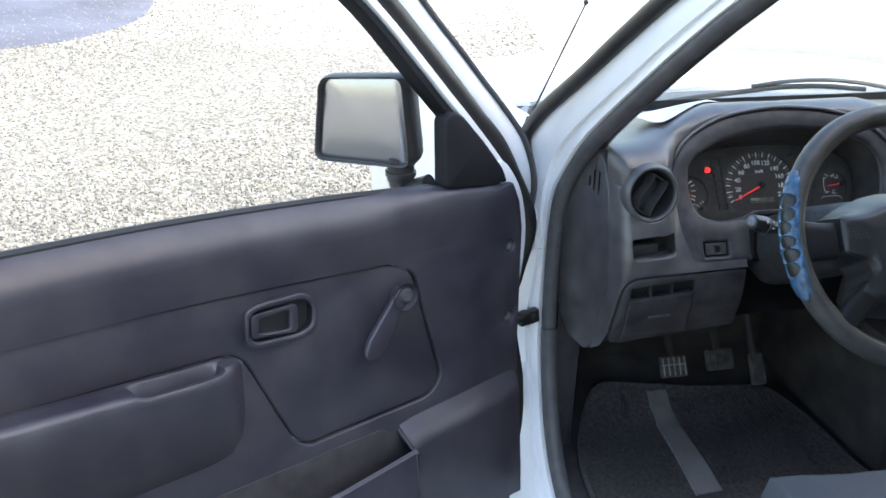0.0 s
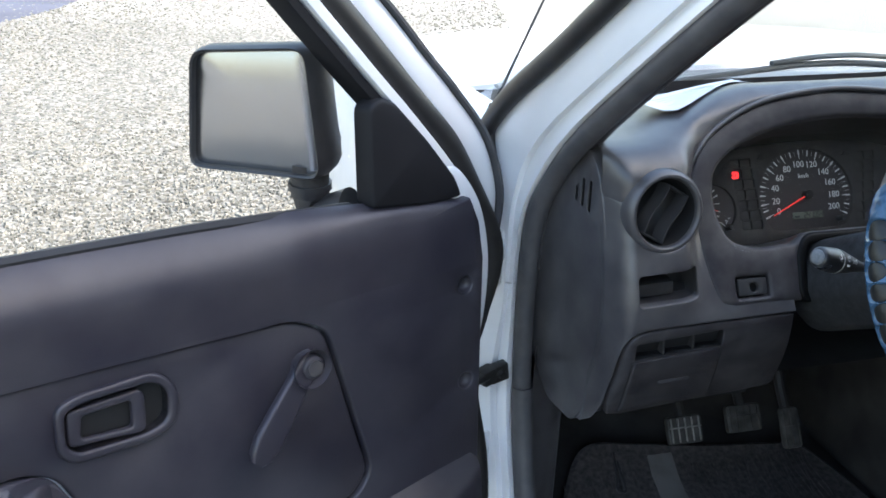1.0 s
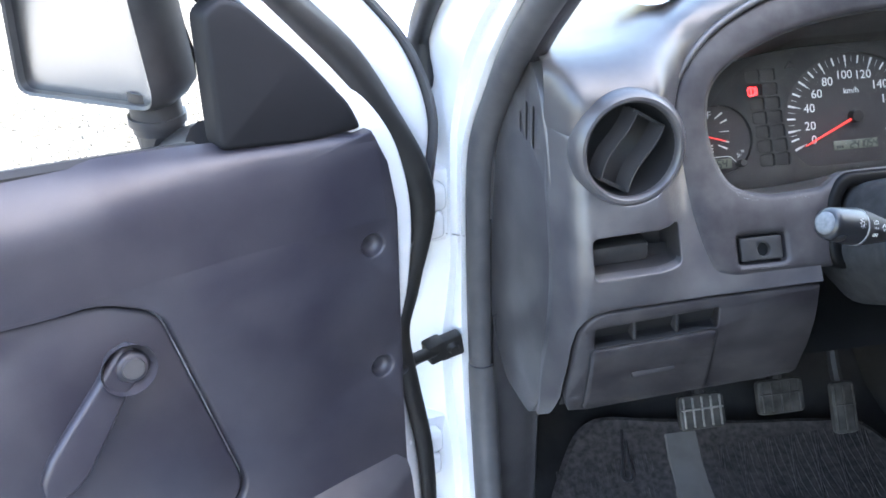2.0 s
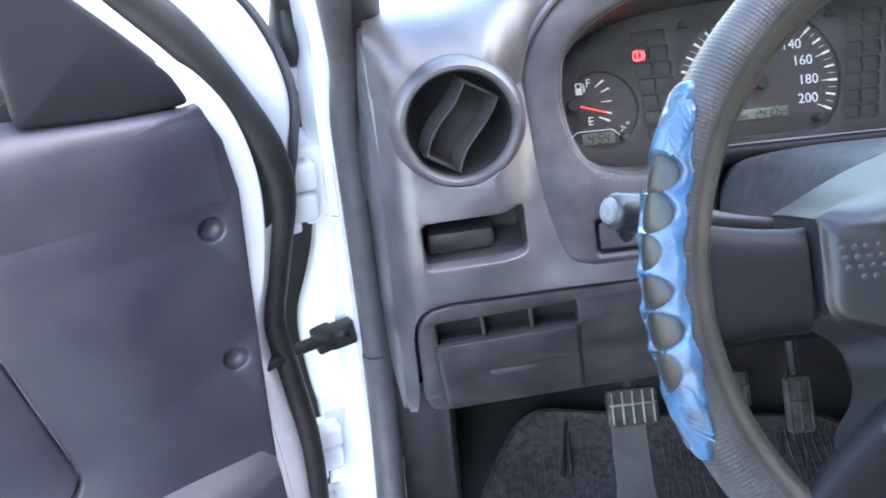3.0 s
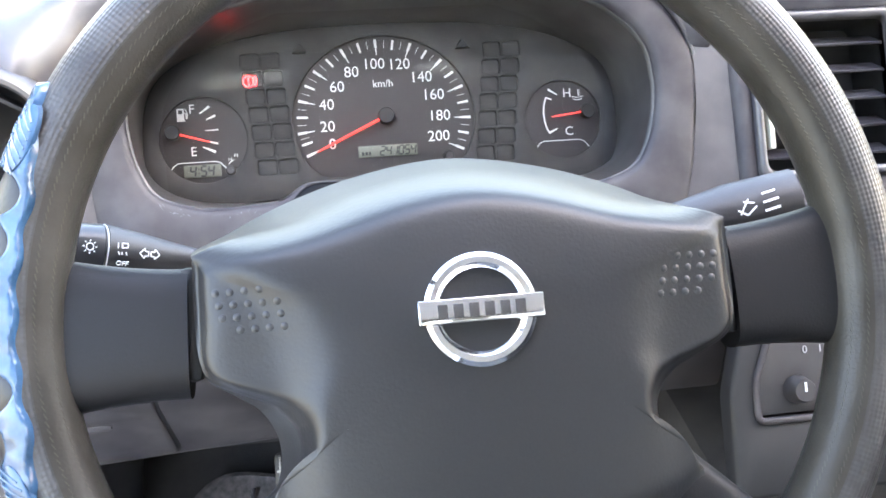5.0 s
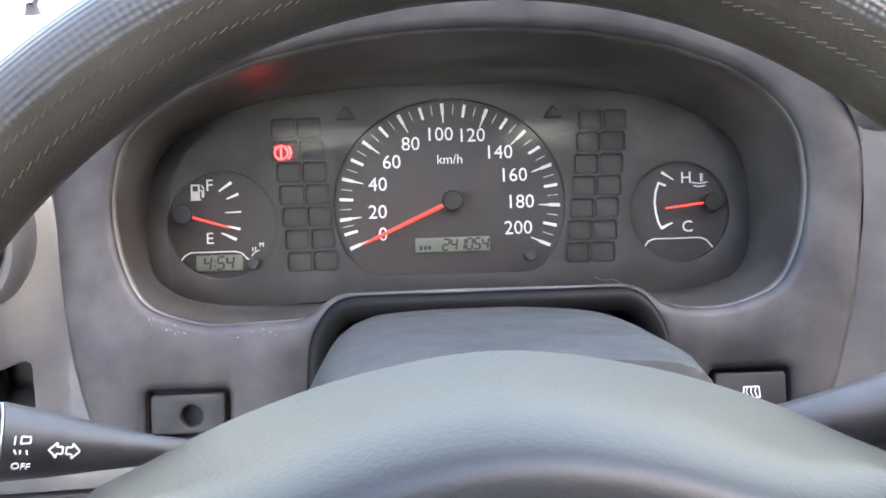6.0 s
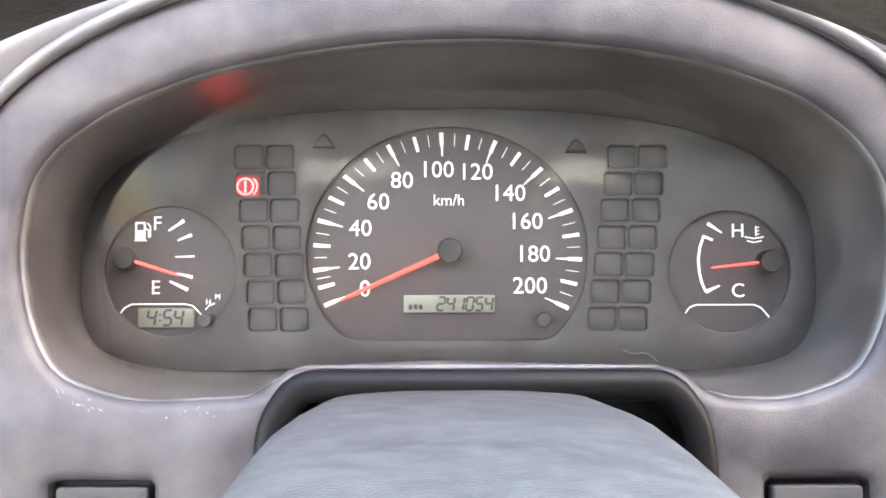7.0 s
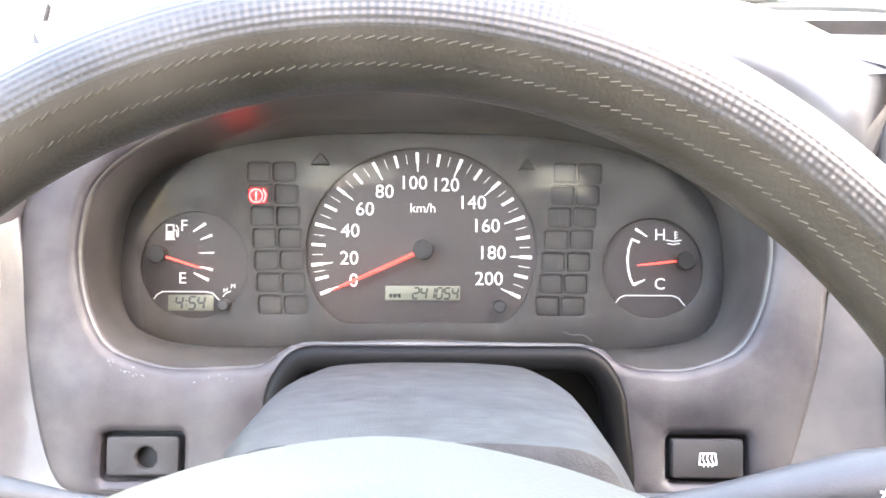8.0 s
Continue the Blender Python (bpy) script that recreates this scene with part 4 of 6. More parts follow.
    for dx in (-0.020, 0.021):
        bm = bmesh.new()
        block(0.0035, 0.034, 0.0245, 0.001, pose(-0.2535 + dx, -0.115, 0.9955 + dx * 0.078, 0, -4.5, 0), bm)
        part("tray_divider", bm, BLACK, dash)
    flap = round_corners([(-0.307, 0.877), (-0.3145, 0.9775), (-0.194, 0.9865), (-0.192, 0.955), (-0.183, 0.893)], 0.006, 3)
    part("fuse_flap", bent(plate(flap, (), 0.010, 0.0025, None, None, -0.0032), levels), DASH_DARK, dash)
    bm = bmesh.new()
    block(0.044, 0.008, 0.009, 0.003, pose(-0.248, low_y(0.938) - 0.0010, 0.938, -18, -5, 0), bm)
    part("flap_pull", bm, DASH_DARK, dash)
    part("flap_groove", bent(plate(offset(ccw(flap), -0.0022), (), 0.008, 0.0003, None, None, -0.0004), levels), VOID, dash)
    bm = bmesh.new()
    loft(bm, [[Vector((x, y, z)) for x in (-0.322, -0.095)] for y, z in ((-0.06, 0.86), (-0.08, 0.90), (-0.125, 1.0), (-0.127, 1.04), (-0.09, 1.06))], close=False)
    part("face_backing", tidy(bm), VOID, dash)
    # knee panel beyond the column and the underside
    bm = bmesh.new()
    block(0.14, 0.02, 0.12, 0.006, pose(0.185, -0.125, 0.985, 4), bm)
    part("lower_panel", bm, BLACK, dash)
    bm = bmesh.new()
    loft(bm, [[Vector((x, y, z)) for x in (-0.335, 0.26)] for y, z in ((-0.085, 0.905), (-0.03, 0.91), (0.15, 0.92), (0.35, 0.95))], close=False)
    part("underside", tidy(bm), VOID, dash)
    return dash


DASHB = build_dash()


def build_vent():
    vent = thing("air_vent", "round dark dashboard air vent with slanted slats", "air vent")
    M = pose(-0.2785, -0.1040, 1.1635, -11, 0, 4)
    part("vent_ring", lathe([(0.0415, 0.012), (0.0415, -0.001), (0.0422, -0.0040), (0.0440, -0.0058), (0.0468, -0.0058), (0.0495, -0.0035), (0.0515, 0.0005), (0.0535, 0.006), (0.0535, 0.016)], 56, M), DASH, vent, "grey vent ring")
    part("vent_bowl", lathe([(0.0418, -0.001), (0.0405, 0.012), (0.036, 0.030), (0.02, 0.045), (0.0001, 0.048)], 48, M), VOID, vent)
    T = M @ pose(0.002, 0.004, -0.003, 0, 32, 0)
    for dx in (-0.0145, 0.0145):
        bm = bmesh.new()
        rows = []
        for f in np.linspace(-1, 1, 13):
            h = 0.0325 * f
            bow = 0.0020 * math.sin(math.pi * f) - 0.0018 * (1 - f * f)
            rows.append([T @ Vector((dx + bow + w, y, h)) for w, y in ((-0.0014, 0.0015), (-0.0006, -0.0028), (0.0008, -0.0030), (0.0014, 0.0005), (-0.0040, 0.015), (-0.0062, 0.015))])
        loft(bm, rows, close=True, caps=(1, 2))
        part("slat", tidy(bm), SWITCH, vent, "grey curved vent slat")
    for dz in (-0.0325, 0.0325):
        bm = bmesh.new()
        block(0.034, 0.014, 0.0028, 0.0004, T @ pose(0, 0.0085, dz), bm)
        part("slat_bar", bm, VOID, vent)
    return vent


build_vent()


def build_pocket():
    # box and step are black instead of grey to hold the cubby's shade
    bm = bmesh.new()
    loft(bm, [[Vector((-0.2745 + (q.x + 0.2745) * f, face_y(q.x, q.y) + y, 1.0745 + (q.y - 1.0745) * f - 0.1 * y)) for q in POCKET] for y, f in ((0.004, 1.0), (0.05, 0.95))], caps=(False, 2))
    part("pocket_box", tidy(bm), BLACK, DASHB, "inside of the cubby, coloured black for its shade")
    bm = bmesh.new()
    block(0.056, 0.026, 0.020, 0.005, pose(-0.285, -0.098, 1.063, 0, -2, 0), bm)
    part("pocket_step", bm, BLACK, DASHB)


build_pocket()

# ---- instruments ----
def on_dial(u, v, y=0.0):
    return CL @ pose(u, y, v)


def dial_point(deg, rx, ry=None):
    ry = rx * 0.908 if ry is None else ry
    return Vector((rx * math.cos(radians(deg)), 0.006 + ry * math.sin(radians(deg))))


def tick(bm, a, b, wa, wb, y=-0.0012):
    d = (b - a).normalized()
    n = Vector((-d.y, d.x))
    q = [a + n * wa / 2, b + n * wb / 2, b - n * wb / 2, a - n * wa / 2]
    bm.faces.new([bm.verts.new(CL @ Vector((p.x, y, p.y))) for p in reversed(q)])


def stroke(bm, pts, w, y=-0.0012):
    pts = [Vector(p) for p in pts]
    for a, b in zip(pts, pts[1:]):
        d = (b - a).normalized() * w * 0.3
        tick(bm, a - d, b + d, w, w, y)


def build_cluster():
    cl = thing("instrument_cluster", "dark instrument cluster with speedometer, fuel and temperature gauges", "instrument cluster")
    fuel_c, temp_c = Vector((-0.1455, -0.003)), Vector((0.149, -0.0035))
    ring = lambda c, r, n=40: [c + Vector((r * math.cos(2 * math.pi * k / n), r * math.sin(2 * math.pi * k / n))) for k in range(n)]
    speedo = [dial_point(a, 0.0745) for a in np.linspace(-30, 210, 50)] + [Vector((-0.053, -0.0395)), Vector((0.055, -0.0395))]
    speedo = round_corners(speedo, 0.008, 3)
    cells = []
    for side in (-1, 1):
        for r in range(7):
            v = 0.0575 - 0.0143 * r
            for c in (0, 1):
                u = -0.0995 - 0.095 * v + 0.0165 * c if side < 0 else 0.085 + 0.13 * v + 0.0165 * c
                cells.append([Vector((u, v)) + p for p in rounded(0.0154, 0.0127, 0.0025, 2)])
    base = closed([(-0.105, -0.055), (-0.165, -0.052), (-0.189, -0.035), (-0.192, 0.01), (-0.180, 0.045), (-0.14, 0.068), (-0.08, 0.080), (0.0, 0.083), (0.08, 0.080), (0.14, 0.068), (0.182, 0.045), (0.194, 0.01), (0.191, -0.035), (0.167, -0.052), (0.105, -0.055), (0.0, -0.050)], 120)
    part("mask_plate", plate(base, [ring(fuel_c, 0.0345), ring(temp_c, 0.0325), speedo] + cells, 0.005, 0.0004, CL, None, -0.004), PLATE, cl, "dark grey gauge mask with warning lamp windows")
    part("gauge_face", plate(offset(base, 0.003), (), 0.003, 0.001, CL, None, 0.0005), GAUGE, cl, "grey gauge faces")
    for cell in cells:
        c = sum(cell, Vector((0, 0))) / len(cell)
        bm = bmesh.new()
        block(0.0157, 0.001, 0.0130, 0, CL @ pose(c.x, -0.0002, c.y), bm)
        well = part("lamp_window", bm, CELL, cl)
        bm = bmesh.new()
        block(0.0130, 0.0010, 0.0103, 0.0002, CL @ pose(c.x, -0.0010, c.y), bm)
        part("window_face", bm, PLATE, well)
    # scale
    bm = bmesh.new()
    def ang(v):
        return 92.5 - (v - 100) * 1.188 if v >= 20 else 187.5 + (20 - v) * 0.86
    for v in range(0, 201, 5):
        if v < 10 and v % 10:
            continue
        a = ang(v)
        if v % 20 == 0:
            tick(bm, dial_point(a, 0.0715), dial_point(a, 0.0575), 0.0021, 0.0006)
            tick(bm, dial_point(a, 0.0715), dial_point(a, 0.0640), 0.0023, 0.0021)
        elif v % 10 == 0:
            tick(bm, dial_point(a, 0.0710), dial_point(a, 0.0620), 0.0020, 0.0017)
        else:
            tick(bm, dial_point(a, 0.0705), dial_point(a, 0.0635), 0.00035, 0.00035)
    part("speed_scale", bm, MARK, cl, "white speed scale", smooth=0)
    # the print is laid out on a 0.3 mm grid
    S = 0.0003
    drawn = lambda x, y: ((x - 791) * S, (471 - y) * S)
    for text, x, y in (("0", 646, 513), ("20", 636, 465), ("40", 638, 406), ("60", 669, 359), ("80", 711, 321), ("100", 773, 302), ("120", 842, 306), ("140", 900, 344), ("160", 930, 394), ("180", 943, 452), ("200", 937, 508)):
        writing("numeral", text, 0.0124, on_dial(*drawn(x, y), -0.0010), MARK, cl)
    writing("unit_sign", "km/h", 0.0084, on_dial(*drawn(794, 356), -0.0010), MARK, cl)
    for text, x, y in (("F", 280, 397), ("E", 278, 510), ("H", 1306, 411), ("C", 1305, 517)):
        writing("letter", text, 0.0105, on_dial(*drawn(x, y), -0.0010), MARK, cl)
    for text, x, y in (("H", 371, 535), ("M", 387, 526)):
        writing("letter", text, 0.0040, on_dial(*drawn(x, y), -0.0010), MARK, cl)
    bm = bmesh.new()
    P = lambda x, y: Vector(drawn(x, y))
    for a, b, w in (((327, 391), (300, 409), 0.002), ((341, 416), (316, 426), 0.0018), ((346, 454), (312, 455), 0.0011), ((343, 491), (316, 484), 0.0018), ((335, 513), (303, 498), 0.002)):
        tick(bm, P(*a), P(*b), w, w * 0.5)
    stroke(bm, [P(*q) for q in ((214, 559), (224, 545), (237, 538), (330, 538), (344, 541), (362, 560))], 0.0007)
    stroke(bm, [P(*q) for q in ((366, 548), (372, 541), (382, 537))], 0.0005)
    # pump sign
    for a, b, w in (((240, 426), (262, 426), 0.0009), ((243, 424), (243, 394), 0.0012), ((258, 424), (258, 394), 0.0012), ((242, 395), (259, 395), 0.0012), ((243, 416), (258, 416), 0.005), ((260, 405), (265, 408), 0.0008), ((265, 408), (265, 420), 0.0008), ((265, 420), (268, 420), 0.0008), ((268, 420), (268, 402), 0.0008), ((268, 402), (263, 395), 0.0008)):
        tick(bm, P(*a), P(*b), w, w)
    part("fuel_scale", bm, MARK, cl, smooth=0)
    bm = bmesh.new()
    tick(bm, P(1252, 397), P(1278, 414), 0.0020, 0.0008)
    stroke(bm, [P(*q) for q in ((1260, 426), (1245, 420), (1238, 440), (1235, 462), (1237, 485), (1241, 503), (1248, 518))], 0.0014)
    tick(bm, P(1248, 518), P(1273, 507), 0.0022, 0.0008)
    stroke(bm, [P(*q) for q in ((1206, 563), (1218, 546), (1230, 541), (1332, 541), (1345, 546), (1359, 563))], 0.0007)
    for a, b, w in (((1338, 402), (1338, 420), 0.0008), ((1338, 404), (1344, 404), 0.0006), ((1338, 410), (1344, 410), 0.0006), ((1338, 416), (1344, 416), 0.0006), ((1318, 421), (1334, 424), 0.0007), ((1334, 424), (1352, 421), 0.0007), ((1322, 428), (1334, 431), 0.0007), ((1334, 431), (1348, 428), 0.0007)):
        tick(bm, P(*a), P(*b), w, w)
    part("temperature_scale", bm, MARK, cl, smooth=0)
    # displays
    for name, x0, x1, y0, y1, text in (("clock_display", 248, 346, 545, 579, "4:54"), ("odometer_display", 714, 875, 523, 554, "241054")):
        (u0, v1), (u1, v0) = drawn(x0, y0), drawn(x1, y1)
        bm = bmesh.new()
        block(u1 - u0, 0.0012, v1 - v0, 0.0004, on_dial((u0 + u1) / 2, (v0 + v1) / 2, -0.0008), bm)
        d = part(name, bm, LCD, cl, "greenish grey liquid crystal display")
        bm = bmesh.new()
        hgt = 0.0070 if len(text) > 4 else 0.0080
        step, mid_v = hgt * 0.72, (v0 + v1) / 2
        total = sum(step * (0.45 if ch == ":" else 1.0) for ch in text)
        u = (u0 + u1) / 2 - total / 2 + (0.009 if len(text) > 4 else 0.0005)
        for ch in text:
            if ch == ":":
                for dv in (-0.2, 0.2):
                    tick(bm, Vector((u + step * 0.05, mid_v + dv * hgt)), Vector((u + step * 0.22, mid_v + dv * hgt)), hgt * 0.13, hgt * 0.13, -0.0018)
                u += step * 0.45
                continue
            wd, hh = step * 0.72, hgt / 2
            lines = {"a": ((0, hh), (wd, hh)), "b": ((wd, hh), (wd, 0)), "c": ((wd, 0), (wd, -hh)), "d": ((0, -hh), (wd, -hh)), "e": ((0, 0), (0, -hh)), "f": ((0, hh), (0, 0)), "g": ((0, 0), (wd, 0))}
            for k in {"0": "abcdef", "1": "bc", "2": "abged", "4": "fgbc", "5": "afgcd"}[ch]:
                (xa, za), (xb, zb) = lines[k]
                pa, pb = Vector((u + xa + 0.16 * za, mid_v + za)), Vector((u + xb + 0.16 * zb, mid_v + zb))
                gap = (pb - pa).normalized() * hgt * 0.04
                tick(bm, pa + gap, pb - gap, hgt * 0.165, hgt * 0.165, -0.0018)
            u += step
        part("digits", bm, LCD_INK, d, smooth=0)
        if len(text) > 4:
            bm = bmesh.new()
            for k in range(3):
                block(0.0020, 0.0004, 0.0026, 0, on_dial(u0 + 0.0036 + 0.0027 * k, v0 + 0.0030, -0.0016), bm)
            part("mode_mark", bm, LCD_INK, d)
    # needles
    def needle(hub, tip, w, r, label=""):
        bm = bmesh.new()
        h, tp = Vector(hub), Vector(tip)
        d = (tp - h).normalized()
        n = Vector((-d.y, d.x))
        rows = []
        for f, ww in ((0.0, w), (0.85, w * 0.8), (1.0, w * 0.45)):
            c = h + (tp - h) * f
            rows.append([CL @ Vector((c.x + n.x * q, y, c.y + n.y * q)) for q, y in ((-ww, -0.0068), (0, -0.0078), (ww, -0.0068), (ww, -0.006), (-ww, -0.006))])
        loft(bm, rows, close=True, caps=(1, 2))
        nd = part("needle", tidy(bm), NEEDLE, cl, label or "red gauge needle")
        part("needle_hub", lathe([(r, -0.001), (r, -0.0095), (r * 0.9, -0.0105), (0.0001, -0.0105)], 28, CL @ pose(h.x, 0, h.y)), CELL, nd)
    needle(drawn(795, 446), drawn(604, 532), 0.0012, 0.0066)
    needle(drawn(228, 458), drawn(324, 488), 0.0008, 0.0060)
    needle(drawn(1356, 465), drawn(1254, 476), 0.0007, 0.0060)
    # trip button
    bm = lathe([(0.0042, 0.0), (0.0042, -0.010), (0.0034, -0.0115), (0.0001, -0.0115)], 20, on_dial(*drawn(958, 566)))
    part("trip_button", bm, BLACK, cl)
    bm = lathe([(0.0038, 0.0), (0.0038, -0.010), (0.003, -0.0115), (0.0001, -0.0115)], 20, on_dial(*drawn(372, 566)))
    part("clock_button", bm, BLACK, cl)
    # mask screws, a stray fibre and dust on the ledge
    for u, v in ((-0.065, 0.064), (0.068, 0.0615)):
        foot = [Vector((u, v)) + Vector(p) for p in ((-0.0062, -0.0022), (0.0062, -0.0022), (0.0012, 0.0052), (-0.0012, 0.0052))]
        part("mask_stud", plate(round_corners(foot, 0.001, 2), (), 0.004, 0.0009, CL, None, -0.0075), CELL, cl, "dark triangular moulded stud")
    bm = bmesh.new()
    tube(spline([CL @ Vector((u, -0.0052, v)) for u, v in ((0.092, -0.0445), (0.097, -0.0465), (0.103, -0.0462), (0.107, -0.0480), (0.110, -0.0505))], 14), 0.00028, 5, bm=bm)
    part("lint_fibre", tidy(bm), SCUFF, cl, "pale stray fibre")
    # brake lamp
    bm = bmesh.new()
    u, v = drawn(435, 331)
    block(0.0148, 0.001, 0.0118, 0, on_dial(u, v, -0.0012), bm)
    lamp = part("brake_lamp", bm, material("lit_red_window", (0.12, 0.008, 0.008), 0.4, vary=0.1), cl, "lit red handbrake warning lamp")
    bm = bmesh.new()
    ringp = [(u + 0.0042 * math.cos(a), v + 0.0042 * math.sin(a)) for a in np.linspace(0, 2 * math.pi, 25)]
    stroke(bm, ringp, 0.0009, -0.0022)
    for s in (-1, 1):
        stroke(bm, [(u + s * 0.0062 * math.cos(a), v + 0.0056 * math.sin(a)) for a in np.linspace(-0.75, 0.75, 7)], 0.0009, -0.0022)
    stroke(bm, [(u, v + 0.0026), (u, v - 0.0006)], 0.0011, -0.0022)
    stroke(bm, [(u, v - 0.0018), (u, v - 0.0028)], 0.0011, -0.0022)
    part("brake_sign", bm, WARN, lamp, smooth=0)
    # clear lens in front
    bm = bmesh.new()
    rows = []
    for f in np.linspace(0, 1, 14):
        y, z = -0.009 - 0.043 * f - 0.006 * math.sin(f * math.pi), -0.056 + 0.140 * f
        wide = 0.174 * math.sqrt(1 - (max(0.0, f - 0.40) / 0.68) ** 2)
        rows.append([CL @ Vector((x, y, z)) for x in np.linspace(-wide, wide + 0.003, 17)])
    loft(bm, rows, close=False)
    ln = part("lens", tidy(bm), LENS, cl, "clear dusty cluster lens")
    ln.visible_shadow = False
    return cl


build_cluster()

# ---- steering wheel: x right, y away from the driver, z up the wheel ----
SW = pose(-0.0065, -0.412, 1.1985, -33) @ Matrix.Diagonal((0.89, 0.89, 0.89, 1))
RW = pose(-0.0065, -0.399, 1.188, -32)     # plane of the rim, a little behind the pad
RIM_R, RIM_T = 0.185, 0.0168
GRIP_A = (147, 206, 6)                   # from, to, in degrees round the rim, and cells


def rim_pt(a, b, t=RIM_T):
    """A point on the rim: a round the wheel, b round the tube (0 outwards, 90 towards the driver)."""
    ca, sa = math.cos(radians(a)), math.sin(radians(a))
    r = RIM_R + t * math.cos(radians(b))
    return RW @ Vector((r * ca, -t * math.sin(radians(b)), r * sa))


def build_wheel():
    w = thing("steering_wheel", "black steering wheel with stitched cover and blue grip", "steering wheel")
    bm = bmesh.new()
    uvl = bm.loops.layers.uv.new("along")
    na, nb = 180, 24
    grid = [[bm.verts.new(rim_pt(i * 360 / na, j * 360 / nb)) for j in range(nb)] for i in range(na)]
    for i in range(na):
        for j in range(nb):
            f = bm.faces.new((grid[i][j], grid[(i + 1) % na][j], grid[(i + 1) % na][(j + 1) % nb], grid[i][(j + 1) % nb]))
            for lp, (p, q) in zip(f.loops, ((i, j), (i + 1, j), (i + 1, j + 1), (i, j + 1))):
                lp[uvl].uv = (p / na, q / nb)
    part("rim", tidy(bm), KNIT, w, "black knitted-pattern rim cover")
    # stitches along the inner front
    bm = bmesh.new()
    for b0 in (114, 138):
        for a in np.arange(0, 360, 1.0):
            p = [rim_pt(a, b0 - 1.6, RIM_T + 0.0006), rim_pt(a + 0.8, b0 + 1.6, RIM_T + 0.0006)]
            tube(p, 0.00026, 4, bm=bm)
    part("stitching", bm, STITCH, w, "pale thread stitching")["kind"] = "stuff"
    # smooth leather along the inside of the grip
    bm = bmesh.new()
    loft(bm, [[rim_pt(a, b, RIM_T + 0.0006 * math.sin(math.pi * f) + 0.0001) for f, b in zip(np.linspace(0, 1, 16), np.linspace(104, 215, 16))] for a in np.linspace(0, 360, 181)], close=False)
    part("grip_leather", tidy(bm), LEATHER, w, "smooth brownish black leather along the inside of the rim")
    # blue grip on the outer left of the rim: a raised web round sunken dark cells, with a ridged pad at each end
    A0, A1, CELL_N = GRIP_A
    pitch = (A1 - A0 - 24) / CELL_N
    cells = [(A0 + 12 + pitch * (k + 0.5), 18 + 8 * math.sin(2.1 * k), (0.46 + 0.05 * math.sin(1.3 * k + 1)) * pitch, 47 + 7 * math.cos(1.7 * k)) for k in range(CELL_N)]

    def web_height(a, b):
        d = min(math.sqrt(((a - ca) / sa) ** 2 + ((b - cb) / sb) ** 2) for ca, cb, sa, sb in cells) - 1.0
        rise = smooth01((d + 0.10) / 0.28)
        e = min(a - A0, A1 - a) / 14
        top = 97 + 3 * math.sin(0.9 * a) - 58 * max(0.0, 1 - e) ** 1.2
        fade = smooth01((top - b) / 10) * smooth01((b - (22 - 190 * e)) / 18) * smooth01((a - A0 + 0.5) / 2) * smooth01((A1 + 0.5 - a) / 2)
        return RIM_T - 0.0016 + 0.0048 * rise * fade + 0.0016 * min(rise, fade) * 0.4 * noise.noise(rim_pt(a, b) * 160)
    bm = bmesh.new()
    loft(bm, [[rim_pt(a, b, web_height(a, b)) for b in np.linspace(104, -110, 78)] for a in np.linspace(A0, A1, 260)], close=False)
    part("grip", tidy(bm), BLUE, w, "blue plastic grip web")
    for ca, cb, sa, sb in cells:
        bm = bmesh.new()
        rings = []
        for f, t in ((1.12, -0.0004), (1.0, 0.0002), (0.8, 0.0005), (0.5, 0.0008), (0.2, 0.0009), (0.02, 0.0009)):
            rings.append([rim_pt(ca + sa * f * math.cos(q), cb + sb * f * math.sin(q), RIM_T + t) for q in np.linspace(0, math.tau, 32, endpoint=False)])
        loft(bm, rings)
        part("grip_cell", tidy(bm), CELLS, w, "dark glossy cell of the grip")
    for a0 in (A0 + 8.0, A1 - 8.0):
        bm = bmesh.new()
        rings = []
        for f, t in ((1.0, 0.0015), (0.94, 0.0038), (0.8, 0.0044), (0.4, 0.0047), (0.02, 0.0048)):
            rings.append([rim_pt(a0 + 4.6 * f * math.cos(q), 54 + 19 * f * math.sin(q), RIM_T + t) for q in np.linspace(0, math.tau, 28, endpoint=False)])
        loft(bm, rings)
        end = part("grip_pad", tidy(bm), BLUE, w, "ridged blue pad")
        for k in range(7):
            bm = bmesh.new()
            da = -3.3 + 1.1 * k
            half = 14 * math.sqrt(max(0.05, 1 - (da / 4.6) ** 2))
            tube([rim_pt(a0 + da + 1.2 * f, 54 + half * f, RIM_T + 0.0046) for f in np.linspace(-1, 1, 7)], 0.0005, 5, bm=bm)
            part("grip_ridge", tidy(bm), BLUE, end)
    # hub pad
    right = [(0.1255, 0.0345), (0.1295, 0.029), (0.130, 0.008), (0.1295, -0.014), (0.125, -0.026), (0.111, -0.034), (0.096, -0.042), (0.087, -0.056), (0.090, -0.074), (0.106, -0.091), (0.098, -0.106), (0.06, -0.118)]
    left = [(-x, y) for x, y in reversed(right)]
    top = [(-0.088, 0.0475), (-0.045, 0.0615), (0.0, 0.0680), (0.045, 0.0615), (0.088, 0.0475)]
    outline = closed(right + [(0.0, -0.124)] + left + top, 200)
    bm = bmesh.new()
    c = Vector((0.0, -0.012))
    rings = []
    prof_s = [0.08, 0.2, 0.35, 0.42, 0.48, 0.55, 0.60, 0.65, 0.70, 0.745, 0.775, 0.83, 0.90, 0.96, 0.98, 0.995, 1.01, 1.04, 1.08, 1.115, 1.13]
